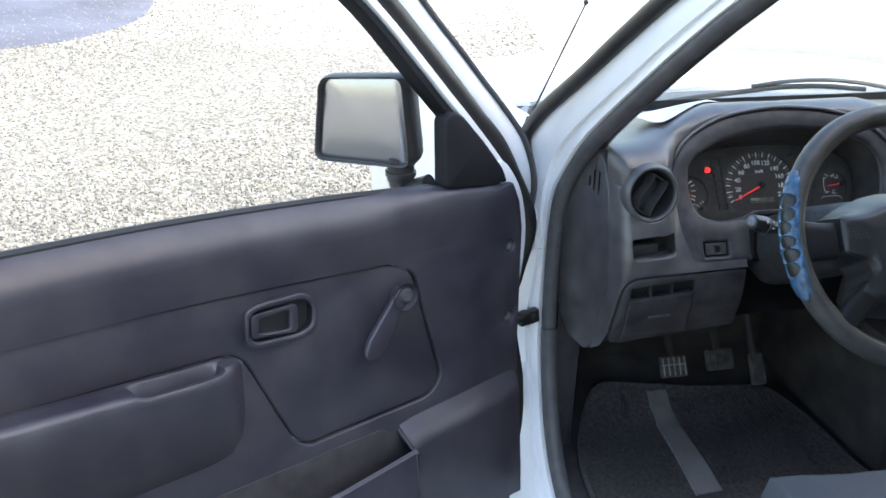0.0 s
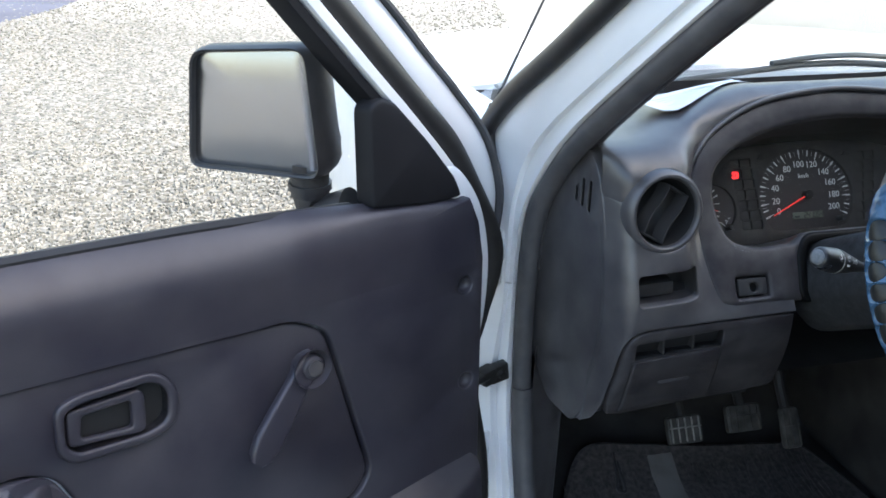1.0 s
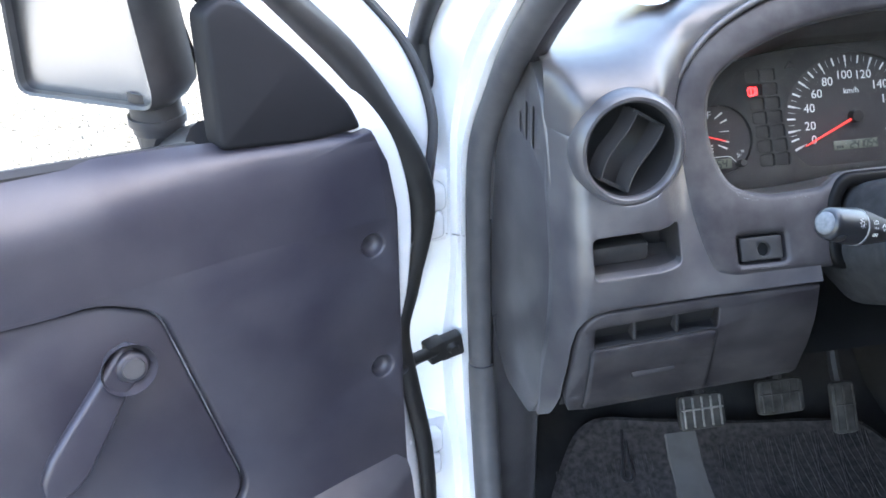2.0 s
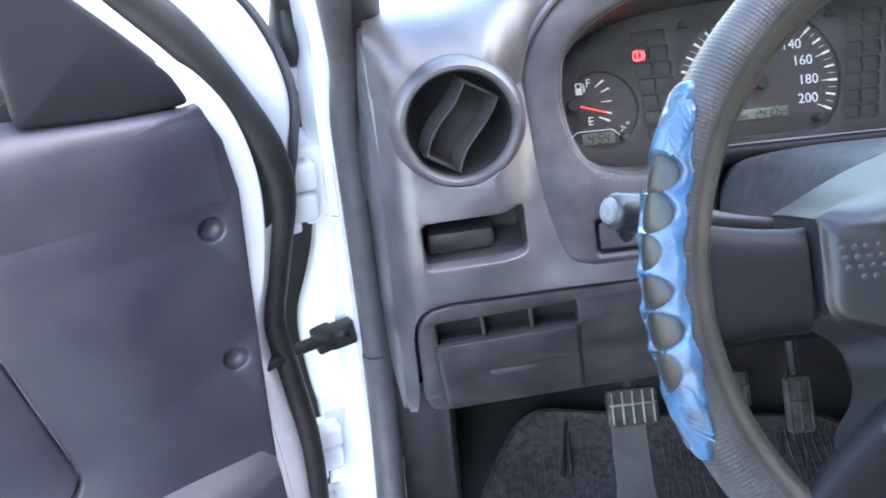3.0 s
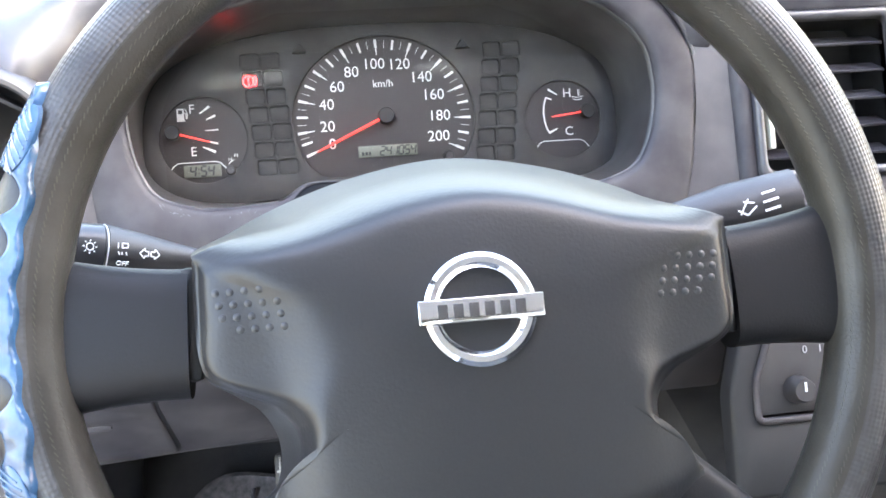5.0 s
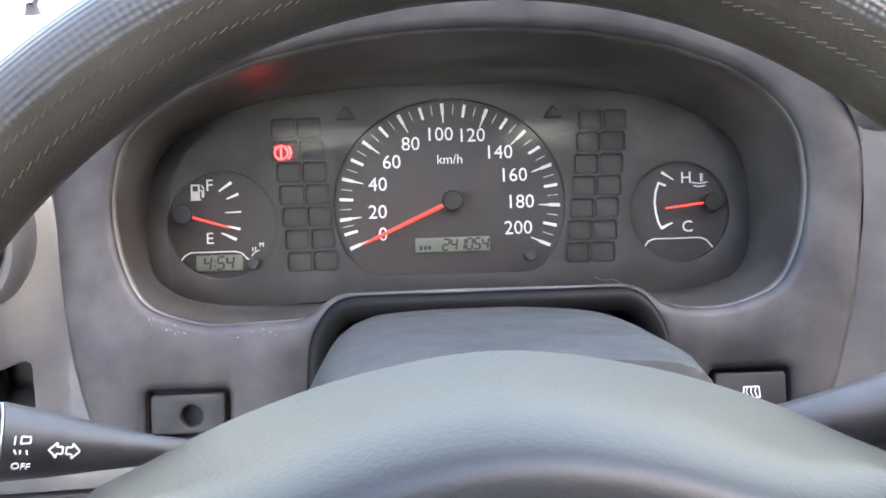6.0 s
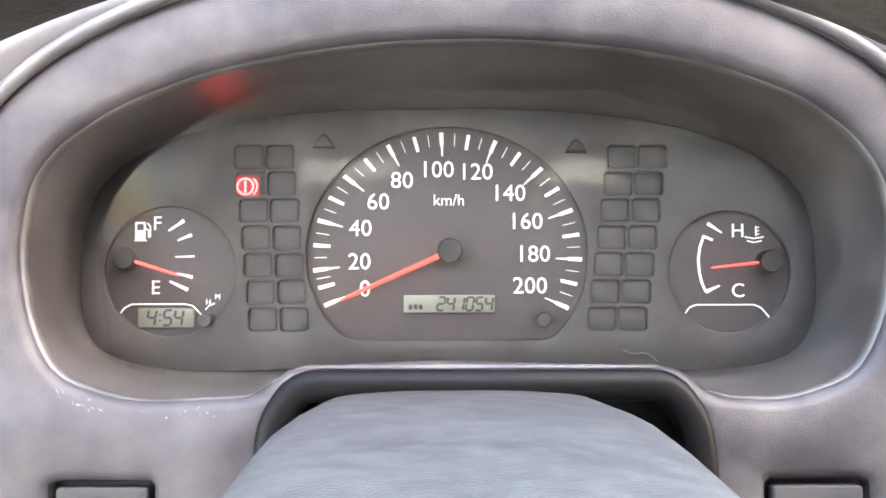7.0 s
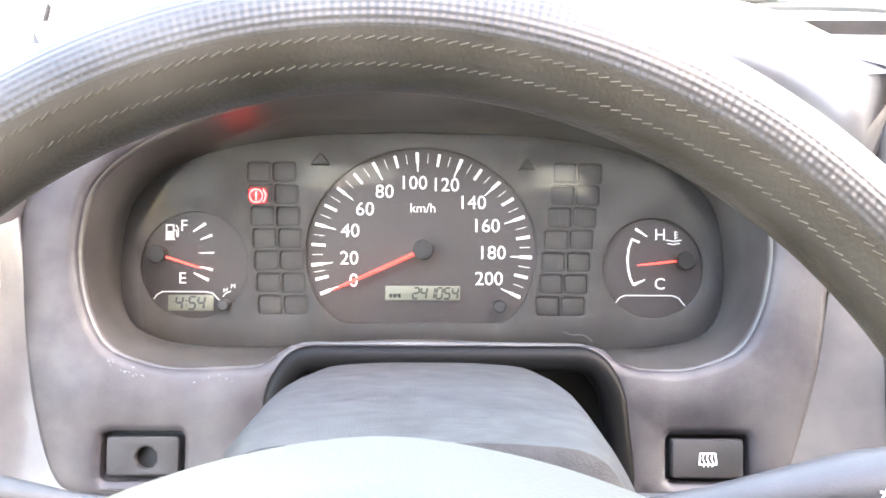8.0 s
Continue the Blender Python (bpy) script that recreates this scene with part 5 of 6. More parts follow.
    prof_y = [-0.0168, -0.0165, -0.0158, -0.0153, -0.0147, -0.0141, -0.0135, -0.0129, -0.0123, -0.0113, -0.0102, -0.0073, -0.0036, -0.0004, 0.002, 0.006, 0.011, 0.019, 0.031, 0.045, 0.058]
    bev_s = [0.775, 0.80, 0.83, 0.87, 0.92, 0.96, 1.0, 1.05, 1.10, 1.137]
    bev_y = [-0.0102, -0.0075, -0.003, 0.002, 0.010, 0.018, 0.027, 0.038, 0.049, 0.057]
    pad_s = [1.137, 1.115, 1.08, 1.04, 1.01, 0.995, 0.98, 0.96] + list(np.arange(0.935, 0.30, -0.0225)) + [0.25, 0.2, 0.08]
    for s in pad_s:
        y_end = float(np.interp(s, prof_s, prof_y))
        y_mid = float(np.interp(s, bev_s, bev_y)) if s > 0.775 else y_end
        ring = []
        for p in outline:
            k = 1 - 0.78 * smooth01((abs(p.x) - 0.072) / 0.05)
            px, pz = p.x * (1 - (1 - s) * (k if s > 0.7 else 1 - (1 - k) * (s / 0.7) ** 2)), c.y + (p.y - c.y) * s
            ang, w_ = math.atan2((p.y - c.y) / 0.075, p.x / 0.115), smooth01((s - 0.3) / 0.5)
            px, pz = px * w_ + 0.115 * s * math.cos(ang) * (1 - w_), pz * w_ + (c.y + 0.075 * s * math.sin(ang)) * (1 - w_)
            # sunken oval thumb rests at both ends
            edge = float(np.interp(pz, [-0.05, -0.03, -0.01, 0.005, 0.015, 0.026, 0.034], [0.076, 0.073, 0.0745, 0.081, 0.092, 0.110, 0.130]))
            ear = smooth01((abs(px) - edge) / 0.015) * smooth01((0.975 - s) / 0.05)
            y = y_mid + (y_end - y_mid) * max(smooth01((abs(p.x) - 0.085) / 0.040), smooth01((0.010 - p.y) / 0.045))
            dome = -0.0168 + 0.0060 * ((px / 0.11) ** 2 + ((pz + 0.012) / 0.10) ** 2)
            y += (dome + (y_end - dome) * smooth01((s - 0.88) / 0.08) - y) * smooth01((0.012 - p.y) / 0.045)
            ring.append(SW @ Vector((px, y + 0.0062 * ear, pz)))
        rings.append(ring)
    vs = loft(bm, rings)
    bm.faces.new(vs[-1])
    inner = [v for ring, s_ in zip(vs, pad_s) if s_ < 0.97 for v in ring]
    for _ in range(10):
        bmesh.ops.smooth_vert(bm, verts=inner, factor=0.5, use_axis_x=True, use_axis_y=True, use_axis_z=True)
    pad = part("airbag_pad", tidy(bm), HUB, w, "dark grey airbag pad", smooth=50)
    tree = BVHTree.FromPolygons([v.co for v in pad.data.vertices], [tuple(f.vertices) for f in pad.data.polygons])
    # rows of dimples on the thumb rests
    for s in (-1, 1):
        for j in range(4):
            for i in range(5):
                u, v = s * (0.0925 + 0.0066 * i - 0.0012 * j), 0.0135 - 0.0058 * j
                if i == 4 and j == 3 or i == 0 and j == 0:
                    continue
                hit, normal = tree.ray_cast(SW @ Vector((u, -0.08, v)), SW.to_3x3() @ Vector((0, 1, 0)))[:2]
                if hit is None:
                    continue
                turn = normal.to_track_quat("-Y", "Z").to_matrix().to_4x4()
                bm = lathe([(0.0019, 0.0008), (0.0017, 0.0), (0.0011, -0.0003), (0.0001, -0.0004)], 10, Matrix.Translation(hit) @ turn)
                part("dimple", bm, DIMPLE, pad)
    # spokes
    def spoke(name, a, b, ha, hb, da, db):
        bm = bmesh.new()
        a, b = Vector(a), Vector(b)
        d = Vector((b.x - a.x, 0, b.z - a.z)).normalized()
        n = Vector((-d.z, 0, d.x))
        rows = []
        for f in np.linspace(0, 1, 8):
            cpt = a.lerp(b, f)
            h = ha + (hb - ha) * f * f
            dep = da + (db - da) * f
            rows.append([SW @ (cpt + n * (h / 2 * math.copysign(abs(math.cos(q)) ** 0.6, math.cos(q))) + Vector((0, dep / 2 * math.copysign(abs(math.sin(q)) ** 0.7, math.sin(q)), 0))) for q in np.linspace(0, math.tau, 32, endpoint=False)])
        loft(bm, rows, close=True, caps=(1, 2))
        part(name, tidy(bm), SPOKE, w)
    spoke("spoke", (-0.1335, 0.024, -0.003), (-0.196, 0.024, 0.000), 0.062, 0.076, 0.034, 0.024)
    spoke("spoke", (0.1335, 0.024, -0.003), (0.196, 0.024, 0.000), 0.062, 0.076, 0.034, 0.024)
    spoke("spoke", (-0.080, 0.012, -0.088), (-0.150, 0.018, -0.148), 0.040, 0.034, 0.026, 0.024)
    spoke("spoke", (0.080, 0.012, -0.088), (0.150, 0.018, -0.148), 0.040, 0.034, 0.026, 0.024)
    for s in (-1, 1):
        bm = bmesh.new()
        block(0.008, 0.016, 0.054, 0.003, SW @ pose(s * 0.1325, 0.021, 0.001), bm)
        part("spoke_core", bm, VOID, w)
    # emblem
    E = SW @ pose(0.0, -0.0175, -0.004, 0, 0, 0)
    bm = bmesh.new()
    rings = []
    for k in range(64):
        q = 2 * math.pi * k / 64
        rings.append([E @ Vector(((0.0228 + dr) * math.cos(q), y, (0.0228 + dr) * math.sin(q))) for dr, y in ((-0.0038, 0.002), (-0.0036, -0.0012), (-0.0014, -0.0032), (0.0012, -0.0032), (0.0034, -0.0012), (0.0036, 0.002))])
    loft(bm, rings + [rings[0]])
    bmesh.ops.remove_doubles(bm, verts=bm.verts, dist=1e-6)
    em = part("emblem", tidy(bm), CHROME, w, "round chrome emblem with a plain bar")
    bm = bmesh.new()
    block(0.0585, 0.006, 0.0115, 0.0012, E @ pose(0, -0.0016, 0), bm)
    part("emblem_bar", bm, CHROME, em)
    for k in range(6):
        bm = bmesh.new()
        block(0.0046, 0.0008, 0.0064, 0.0002, E @ pose(-0.0180 + 0.0072 * k, -0.0047, 0), bm)
        part("emblem_mark", bm, BLACK, em)
    return w


build_wheel()


def build_column():
    col = thing("steering_column", "grey steering column shroud with two control stalks", "steering column")
    bm = bmesh.new()
    rows = []
    for yy, zz, hw, hh in ((-0.335, 1.160, 0.060, 0.030), (-0.334, 1.162, 0.070, 0.040), (-0.328, 1.162, 0.077, 0.046), (-0.30, 1.148, 0.0815, 0.049), (-0.24, 1.118, 0.083, 0.051), (-0.21, 1.102, 0.083, 0.0525), (-0.185, 1.088, 0.081, 0.0535), (-0.165, 1.077, 0.079, 0.0535), (-0.085, 1.031, 0.077, 0.0535)):
        rows.append([Vector((0.0045 + 0.95 * p.x, yy, zz + p.y)) + Vector((0, 0.5 * p.y, 0)) for p in closed([(1.10 * hw, -0.2 * hh), (1.07 * hw, 0.25 * hh), (0.97 * hw, 0.62 * hh), (0.80 * hw, 0.92 * hh), (0.45 * hw, 0.99 * hh), (0.0, hh), (-0.45 * hw, 0.99 * hh), (-0.80 * hw, 0.92 * hh), (-0.97 * hw, 0.62 * hh), (-1.07 * hw, 0.25 * hh), (-1.10 * hw, -0.2 * hh), (-0.9 * hw, -0.6 * hh), (-0.5 * hw, -hh), (0.5 * hw, -hh), (0.9 * hw, -0.6 * hh)], 60)])
    loft(bm, rows, caps=(1, 2))
    part("shroud", tidy(bm), DUSTY, col, "dusty grey column shroud")
    # left stalk
    a, b = Vector((-0.05, -0.2475, 1.1235)), Vector((-0.2065, -0.302, 1.186))
    d = (b - a)
    bm = bmesh.new()
    tube([a, a + d * 0.40, a + d * 0.5, a + d * 0.6, a + d * 0.70, a + d * 0.81], [0.0042, 0.0046, 0.0055, 0.0082, 0.0113, 0.0141], 18, bm=bm)
    st = part("light_stalk", tidy(bm), BLACK, col, "black indicator stalk with switch collar")
    bm = bmesh.new()
    tube([a + d * 0.818, a + d * 0.822, a + d * 0.965, a + d * 0.985, a + d * 0.994], [0.011, 0.0138, 0.0118, 0.0106, 0.0080], 18, bm=bm)
    knob = part("stalk_knob", tidy(bm), STALK, st)
    bm = bmesh.new()
    tube([a + d * 0.990, a + d * 0.994, a + d * 1.002, a + d * 1.008, a + d * 1.012], [0.0078, 0.0082, 0.0076, 0.0058, 0.0020], 18, bm=bm)
    part("knob_cap", tidy(bm), SCUFF, knob, "pale grey end cap")
    # right stalk
    bm = bmesh.new()
    a, b = Vector((0.059, -0.262, 1.131)), Vector((0.210, -0.272, 1.168))
    d = b - a
    tube([a, a + d * 0.4, a + d * 0.75, a + d, a + d * 1.02], [0.008, 0.011, 0.017, 0.016, 0.006], 16, bm=bm, flat=0.9)
    part("wiper_stalk", tidy(bm), BLACK, col, "black wiper stalk with white marks")
    return col


build_column()


# ---- side mirror ----
def build_mirror():
    mir = thing("side_mirror", "black door mirror with rounded housing on a short arm", "side mirror")
    nx = Vector((-0.675, -0.738, 0.02)).normalized()
    ux = Vector((0.738, -0.675, 0)).normalized()
    uz = Vector((0, 0, 1))
    C = Vector((-0.757, 0.066, 1.266))
    M = Matrix(((ux.x, -nx.x, uz.x, C.x), (ux.y, -nx.y, uz.y, C.y), (ux.z, -nx.z, uz.z, C.z), (0, 0, 0, 1)))
    face = round_corners([(-0.079, 0.066), (0.090, 0.090), (0.110, -0.070), (-0.092, -0.089)], 0.024, 5)
    bm = bmesh.new()
    rings = []
    f2 = ccw(face)
    for ins, y, sh in ((0.007, 0.006, 0), (0.0058, -0.003, 0), (0.003, -0.005, 0), (0.0, 0.002, 0), (-0.001, 0.02, 0.0), (0.006, 0.040, 0.004), (0.018, 0.055, 0.01), (0.04, 0.062, 0.012)):
        rings.append([M @ Vector((p.x + sh, y, p.y)) for p in offset(f2, ins)])
    vs = loft(bm, rings)
    bm.faces.new(vs[-1])
    part("housing", tidy(bm), BLACK, mir, "black mirror housing")
    part("mirror_glass", plate(offset(f2, 0.0065), (), 0.003, 0.0006, M, None, 0.0035), MIRROR, mir, "dusty mirror glass")
    foot = M @ Vector((0.072, 0.025, -0.078))
    bm = bmesh.new()
    tube([foot + Vector((0, 0, 0.02)), foot + Vector((0, 0, -0.006))], [0.024, 0.024], 20, bm=bm)
    tube([foot + Vector((0, 0, -0.006)), foot + Vector((0, 0, -0.014))], [0.027, 0.027], 20, bm=bm)
    tube([foot + Vector((0, 0, -0.014)), foot + Vector((0, 0, -0.022))], [0.024, 0.024], 20, bm=bm)
    tube([foot + Vector((0, 0, -0.02)), foot + Vector((0.0, 0.0, -0.05)), DOOR_M @ Vector((0.12, -0.06, 1.16))], [0.023, 0.025, 0.03], 16, bm=bm)
    part("mirror_arm", tidy(bm), BLACK, mir, "short black mirror arm")


build_mirror()

# ---- door fittings ----
def build_door_fittings():
    door = DOOR
    # release handle in its bezel
    bez = round_corners([(0.517, 1.020), (0.513, 1.070), (0.492, 1.0765), (0.412, 1.0745), (0.391, 1.050), (0.395, 1.010), (0.425, 0.999), (0.503, 1.005)], 0.016, 5)
    hole = round_corners([(0.508, 1.026), (0.505, 1.062), (0.488, 1.067), (0.416, 1.064), (0.402, 1.048), (0.406, 1.016), (0.428, 1.009), (0.498, 1.015)], 0.012, 5)
    h = part("handle_bezel", dplate(bez, [hole], 0.012, 0.003, 0.010), PANEL, door, "moulded bezel round the release handle")
    bm = bmesh.new()
    hl = ccw([Vector(p) for p in hole])
    loft(bm, [[Vector((p.x, y, p.y)) for p in hl] for y in (0.006, -0.0065)], caps=(False, 1))
    part("handle_well", on_door(bm), VOID, h)
    lev = round_corners([(0.505, 1.023), (0.502, 1.0605), (0.430, 1.0590), (0.425, 1.052), (0.428, 1.015), (0.434, 1.011)], 0.006, 3)
    slot = round_corners([(0.492, 1.0265), (0.489, 1.0515), (0.4385, 1.0505), (0.441, 1.0195)], 0.005, 3)
    part("release_lever", dplate(lev, [slot], 0.008, 0.002, 0.0055), PANEL, h, "dark grey pull lever")
    # window winder
    bm = bmesh.new()
    a, b = Vector((0.254, 0.020, 1.030)), Vector((0.324, 0.034, 0.958))
    lathe([(0.023, -0.022), (0.022, -0.018), (0.017, -0.012), (0.015, 0.0)], 24, pose(0.255, 0.022, 1.029) @ Matrix.Diagonal((1, -1, 1, 1)), bm)
    d = (b - a)
    n = Vector((-d.z, 0, d.x)).normalized()
    rows = []
    for f, w, t in ((-0.16, 0.008, 0.005), (-0.10, 0.0135, 0.0065), (0.0, 0.015, 0.007), (0.25, 0.0145, 0.006), (0.6, 0.017, 0.006), (0.9, 0.0185, 0.006), (1.08, 0.015, 0.006), (1.17, 0.007, 0.004)):
        c = a + d * f + Vector((0, 0.010, 0))
        rows.append([c + n * q.x + Vector((0, q.y, 0)) for q in rounded(2 * w, 2 * t, t * 0.8, 4)])
    loft(bm, rows, caps=(1, 2))
    cr = part("window_winder", on_door(bm), PANEL, door, "grey window winder handle")
    bm = lathe([(0.0001, 0.0405), (0.0115, 0.0405), (0.0135, 0.039), (0.0145, 0.035), (0.0145, 0.022)], 28, pose(0.251, 0.0, 1.028))
    part("winder_cap", on_door(bm), PANEL, cr)
    bm = lathe([(0.0001, 0.0425), (0.0088, 0.0425), (0.0096, 0.0412), (0.0100, 0.0395)], 24, pose(0.251, 0.0, 1.028))
    part("winder_badge", on_door(bm), DASH, cr)
    # armrest with grip cup
    bm = bmesh.new()
    rows = []
    for s, dep, top, bot, dip in ((0.530, 0.012, 0.998, 0.90, 0), (0.540, 0.026, 1.004, 0.88, 0), (0.556, 0.042, 1.0075, 0.87, 0), (0.566, 0.045, 1.008, 0.868, 0.1), (0.572, 0.046, 1.008, 0.867, 0.8), (0.582, 0.048, 1.009, 0.866, 1), (0.60, 0.050, 1.010, 0.865, 1), (0.64, 0.052, 1.012, 0.865, 1),
                                 (0.678, 0.053, 1.0145, 0.865, 1), (0.690, 0.054, 1.0155, 0.865, 0.8), (0.697, 0.054, 1.016, 0.865, 0.1), (0.72, 0.054, 1.017, 0.865, 0), (0.85, 0.056, 1.026, 0.865, 0), (0.97, 0.05, 1.032, 0.865, 0)):
        rows.append([Vector((s, y, z)) for y, z in ((0.002, top + 0.001), (dep * 0.16, top), (dep * 0.21, top - 0.004 * dip), (dep * 0.30, top - 0.024 * dip), (dep * 0.66, top - 0.026 * dip), (dep * 0.74, top - 0.010 * dip), (dep * 0.80, top - 0.0085 * dip - 0.001), (dep * 0.90, top - 0.004 - 0.006 * dip), (dep * 0.97, top - 0.010 - 0.004 * dip), (dep, top - 0.022), (dep * 0.96, top - 0.045), (dep * 0.72, top - 0.09), (dep * 0.4, bot), (0.002, bot - 0.03))])
    loft(bm, rows, close=False)
    part("armrest", on_door(bm), PANEL, door, "moulded grey armrest with a finger pull")
    # map pocket along the bottom
    bm = bmesh.new()
    rows = []
    for s, dep, top in ((0.0, 0.014, 0.778), (0.05, 0.038, 0.776), (0.14, 0.046, 0.770), (0.235, 0.050, 0.764), (0.262, 0.050, 0.758)):
        rows.append([Vector((s, y, z)) for y, z in ((0.004, top + 0.028), (dep * 0.55, top + 0.012), (dep * 0.9, top), (dep, top - 0.012), (dep, top - 0.06), (dep * 0.9, 0.60), (0.01, 0.54))])
    loft(bm, rows, close=False, caps=(False, False))
    part("pocket_end", on_door(bm), PANEL, door)
    bm = bmesh.new()
    rows = []
    for s, top in ((0.258, 0.748), (0.40, 0.730), (0.60, 0.722), (0.97, 0.72)):
        rows.append([Vector((s, y, z)) for y, z in ((0.040, top - 0.03), (0.042, top), (0.048, top + 0.004), (0.054, top), (0.054, top - 0.05), (0.048, 0.58), (0.01, 0.54))])
    loft(bm, rows, close=False)
    part("map_pocket", on_door(bm), PANEL, door, "moulded map pocket")
    part("pocket_well", dplate([(0.25, 0.60), (0.97, 0.60), (0.97, 0.79), (0.30, 0.79), (0.262, 0.765)], (), 0.004, 0.001, 0.0095), BLACK, door)
    bm = bmesh.new()
    tube([Vector((0.262, 0.006, 0.775)), Vector((0.262, 0.030, 0.762)), Vector((0.260, 0.052, 0.745)), Vector((0.259, 0.053, 0.66))], 0.004, 8, bm=bm)
    part("pocket_lip", on_door(bm), PANEL, door)


build_door_fittings()


def build_hinges():
    for x, y, z in ((-0.431, 0.110, 1.021), (-0.446, 0.090, 0.706)):
        h = thing("door_hinge", "white painted steel door hinge between jamb and door", "hinge", "door hinges")
        bm = bmesh.new()
        block(0.030, 0.055, 0.088, 0.005, pose(x + 0.010, y + 0.020, z, 0, 0, 12), bm)
        part("hinge_leaf", bm, WHITE, h)
        for dz, w in ((0.017, 0.046), (-0.016, 0.040)):
            bm = bmesh.new()
            block(w, 0.030, 0.031, 0.007, pose(x - 0.004, y - 0.014, z + dz, 0, 0, 16), bm, 3)
            part("hinge_knuckle", bm, WHITE, h)
        bm = bmesh.new()
        tube([Vector((x - 0.010, y - 0.022, z - 0.040)), Vector((x - 0.010, y - 0.022, z + 0.040))], 0.0075, 14, bm=bm)
        part("hinge_pin", tidy(bm), WHITE, h)
    st = thing("check_strap", "black door check strap bolted to the white jamb", "check strap")
    bm = bmesh.new()
    tube(spline([(-0.497, -0.006, 0.874), (-0.486, 0.016, 0.868), (-0.472, 0.042, 0.859), (-0.455, 0.062, 0.853), (-0.430, 0.080, 0.849)], 14), 0.0085, 12, bm=bm, flat=0.75)
    part("strap_arm", tidy(bm), RUBBER, st)
    bm = bmesh.new()
    block(0.024, 0.022, 0.026, 0.004, pose(-0.430, 0.083, 0.848, 0, -8, 22), bm)
    block(0.030, 0.016, 0.028, 0.003, pose(-0.412, 0.087, 0.849, 0, -8, 14), bm)
    part("strap_bracket", bm, RUBBER, st)
    bm = lathe([(0.0001, -0.006), (0.0055, -0.006), (0.006, -0.002), (0.008, 0.0), (0.008, 0.004)], 8, pose(-0.409, 0.0785, 0.850, 0, 0, 14))
    part("strap_bolt", bm, RUBBER, st)
    br = thing("seal_bracket", "small metal bracket with a bolt below the hinge", "bracket")
    bm = bmesh.new()
    block(0.026, 0.004, 0.030, 0.002, pose(-0.450, 0.066, 0.640, 0, 0, 15), bm)
    part("bracket_plate", bm, WHITE, br)
    part("bolt", lathe([(0.0001, -0.006), (0.006, -0.006), (0.0065, 0.0)], 6, pose(-0.450, 0.063, 0.640, 0, 0, 15)), STEEL, br)
    # black sheet closing the view; its colour stands for the shaded gap
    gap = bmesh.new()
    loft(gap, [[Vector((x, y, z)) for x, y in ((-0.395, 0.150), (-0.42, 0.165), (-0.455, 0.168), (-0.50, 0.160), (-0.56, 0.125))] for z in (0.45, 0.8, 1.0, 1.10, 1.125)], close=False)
    flange = bmesh.new()
    loft(flange, [[Vector((x, y + dy, z)) for x, y in ((-0.395, 0.160), (-0.43, 0.172), (-0.47, 0.165), (-0.52, 0.150), (-0.57, 0.115))] for z, dy in ((1.08, -0.004), (1.13, -0.002), (1.17, 0.004), (1.19, 0.03))], close=False)
    part("wing_flange", tidy(flange), WHITE, CAB, "white rear flange of the wing")
    part("hinge_gap_shade", tidy(gap), RUBBER, CAB, "black sheet standing for the shaded gap behind the hinges")


build_hinges()


# ---- small controls on the dash ----
def build_switches():
    for cx, k in ((-0.1525, 0), (0.161, 1)):
        s = thing("dash_switch", ("blank switch with a round hole in the dashboard" if k == 0 else "rear demister switch with a white heated-window sign"), "switch", "dash switches")
        M = BZ @ pose(cx, 0, 0.0015)
        bm = bmesh.new()
        loft(bm, [[M @ Vector((p.x, y, p.y)) for p in rounded(0.046, 0.027, 0.003, 3)] for y in (0.003, 0.012)], caps=(False, 2))
        part("switch_well", tidy(bm), VOID, s)
        if k == 0:
            ring = [Vector((0.002 + 0.0062 * math.cos(a), -0.001 + 0.0062 * math.sin(a))) for a in np.linspace(0, 2 * math.pi, 24, endpoint=False)]
            part("switch_face", plate(rounded(0.040, 0.0215, 0.002, 3), [ring], 0.006, 0.001, M, None, 0.0025), SWITCH, s)
        else:
            part("switch_face", plate(rounded(0.040, 0.0215, 0.002, 3), (), 0.006, 0.001, M, None, 0.0015), SWITCH, s)
            bm = bmesh.new()
            def st(pts, w=0.0007):
                for a, b in zip(pts, pts[1:]):
                    a, b = Vector(a), Vector(b)
                    d = (b - a).normalized() * w * 0.4
                    a, b = a - d, b + d
                    n = Vector((-(b - a).y, (b - a).x)).normalized() * w / 2
                    bm.faces.new([bm.verts.new(M @ Vector((p.x, 0.0012, p.y))) for p in (a - n, b - n, b + n, a + n)])
            st([(-0.0042, 0.003), (0.0042, 0.003), (0.0048, -0.003), (-0.0048, -0.003), (-0.0042, 0.003)])
            for x in (-0.0024, 0.0, 0.0024):
                st([(x, -0.0042), (x + 0.0006, -0.002), (x - 0.0006, 0.0002), (x, 0.0022)], 0.0006)
            part("demister_sign", bm, MARK, s, smooth=0)


build_switches()


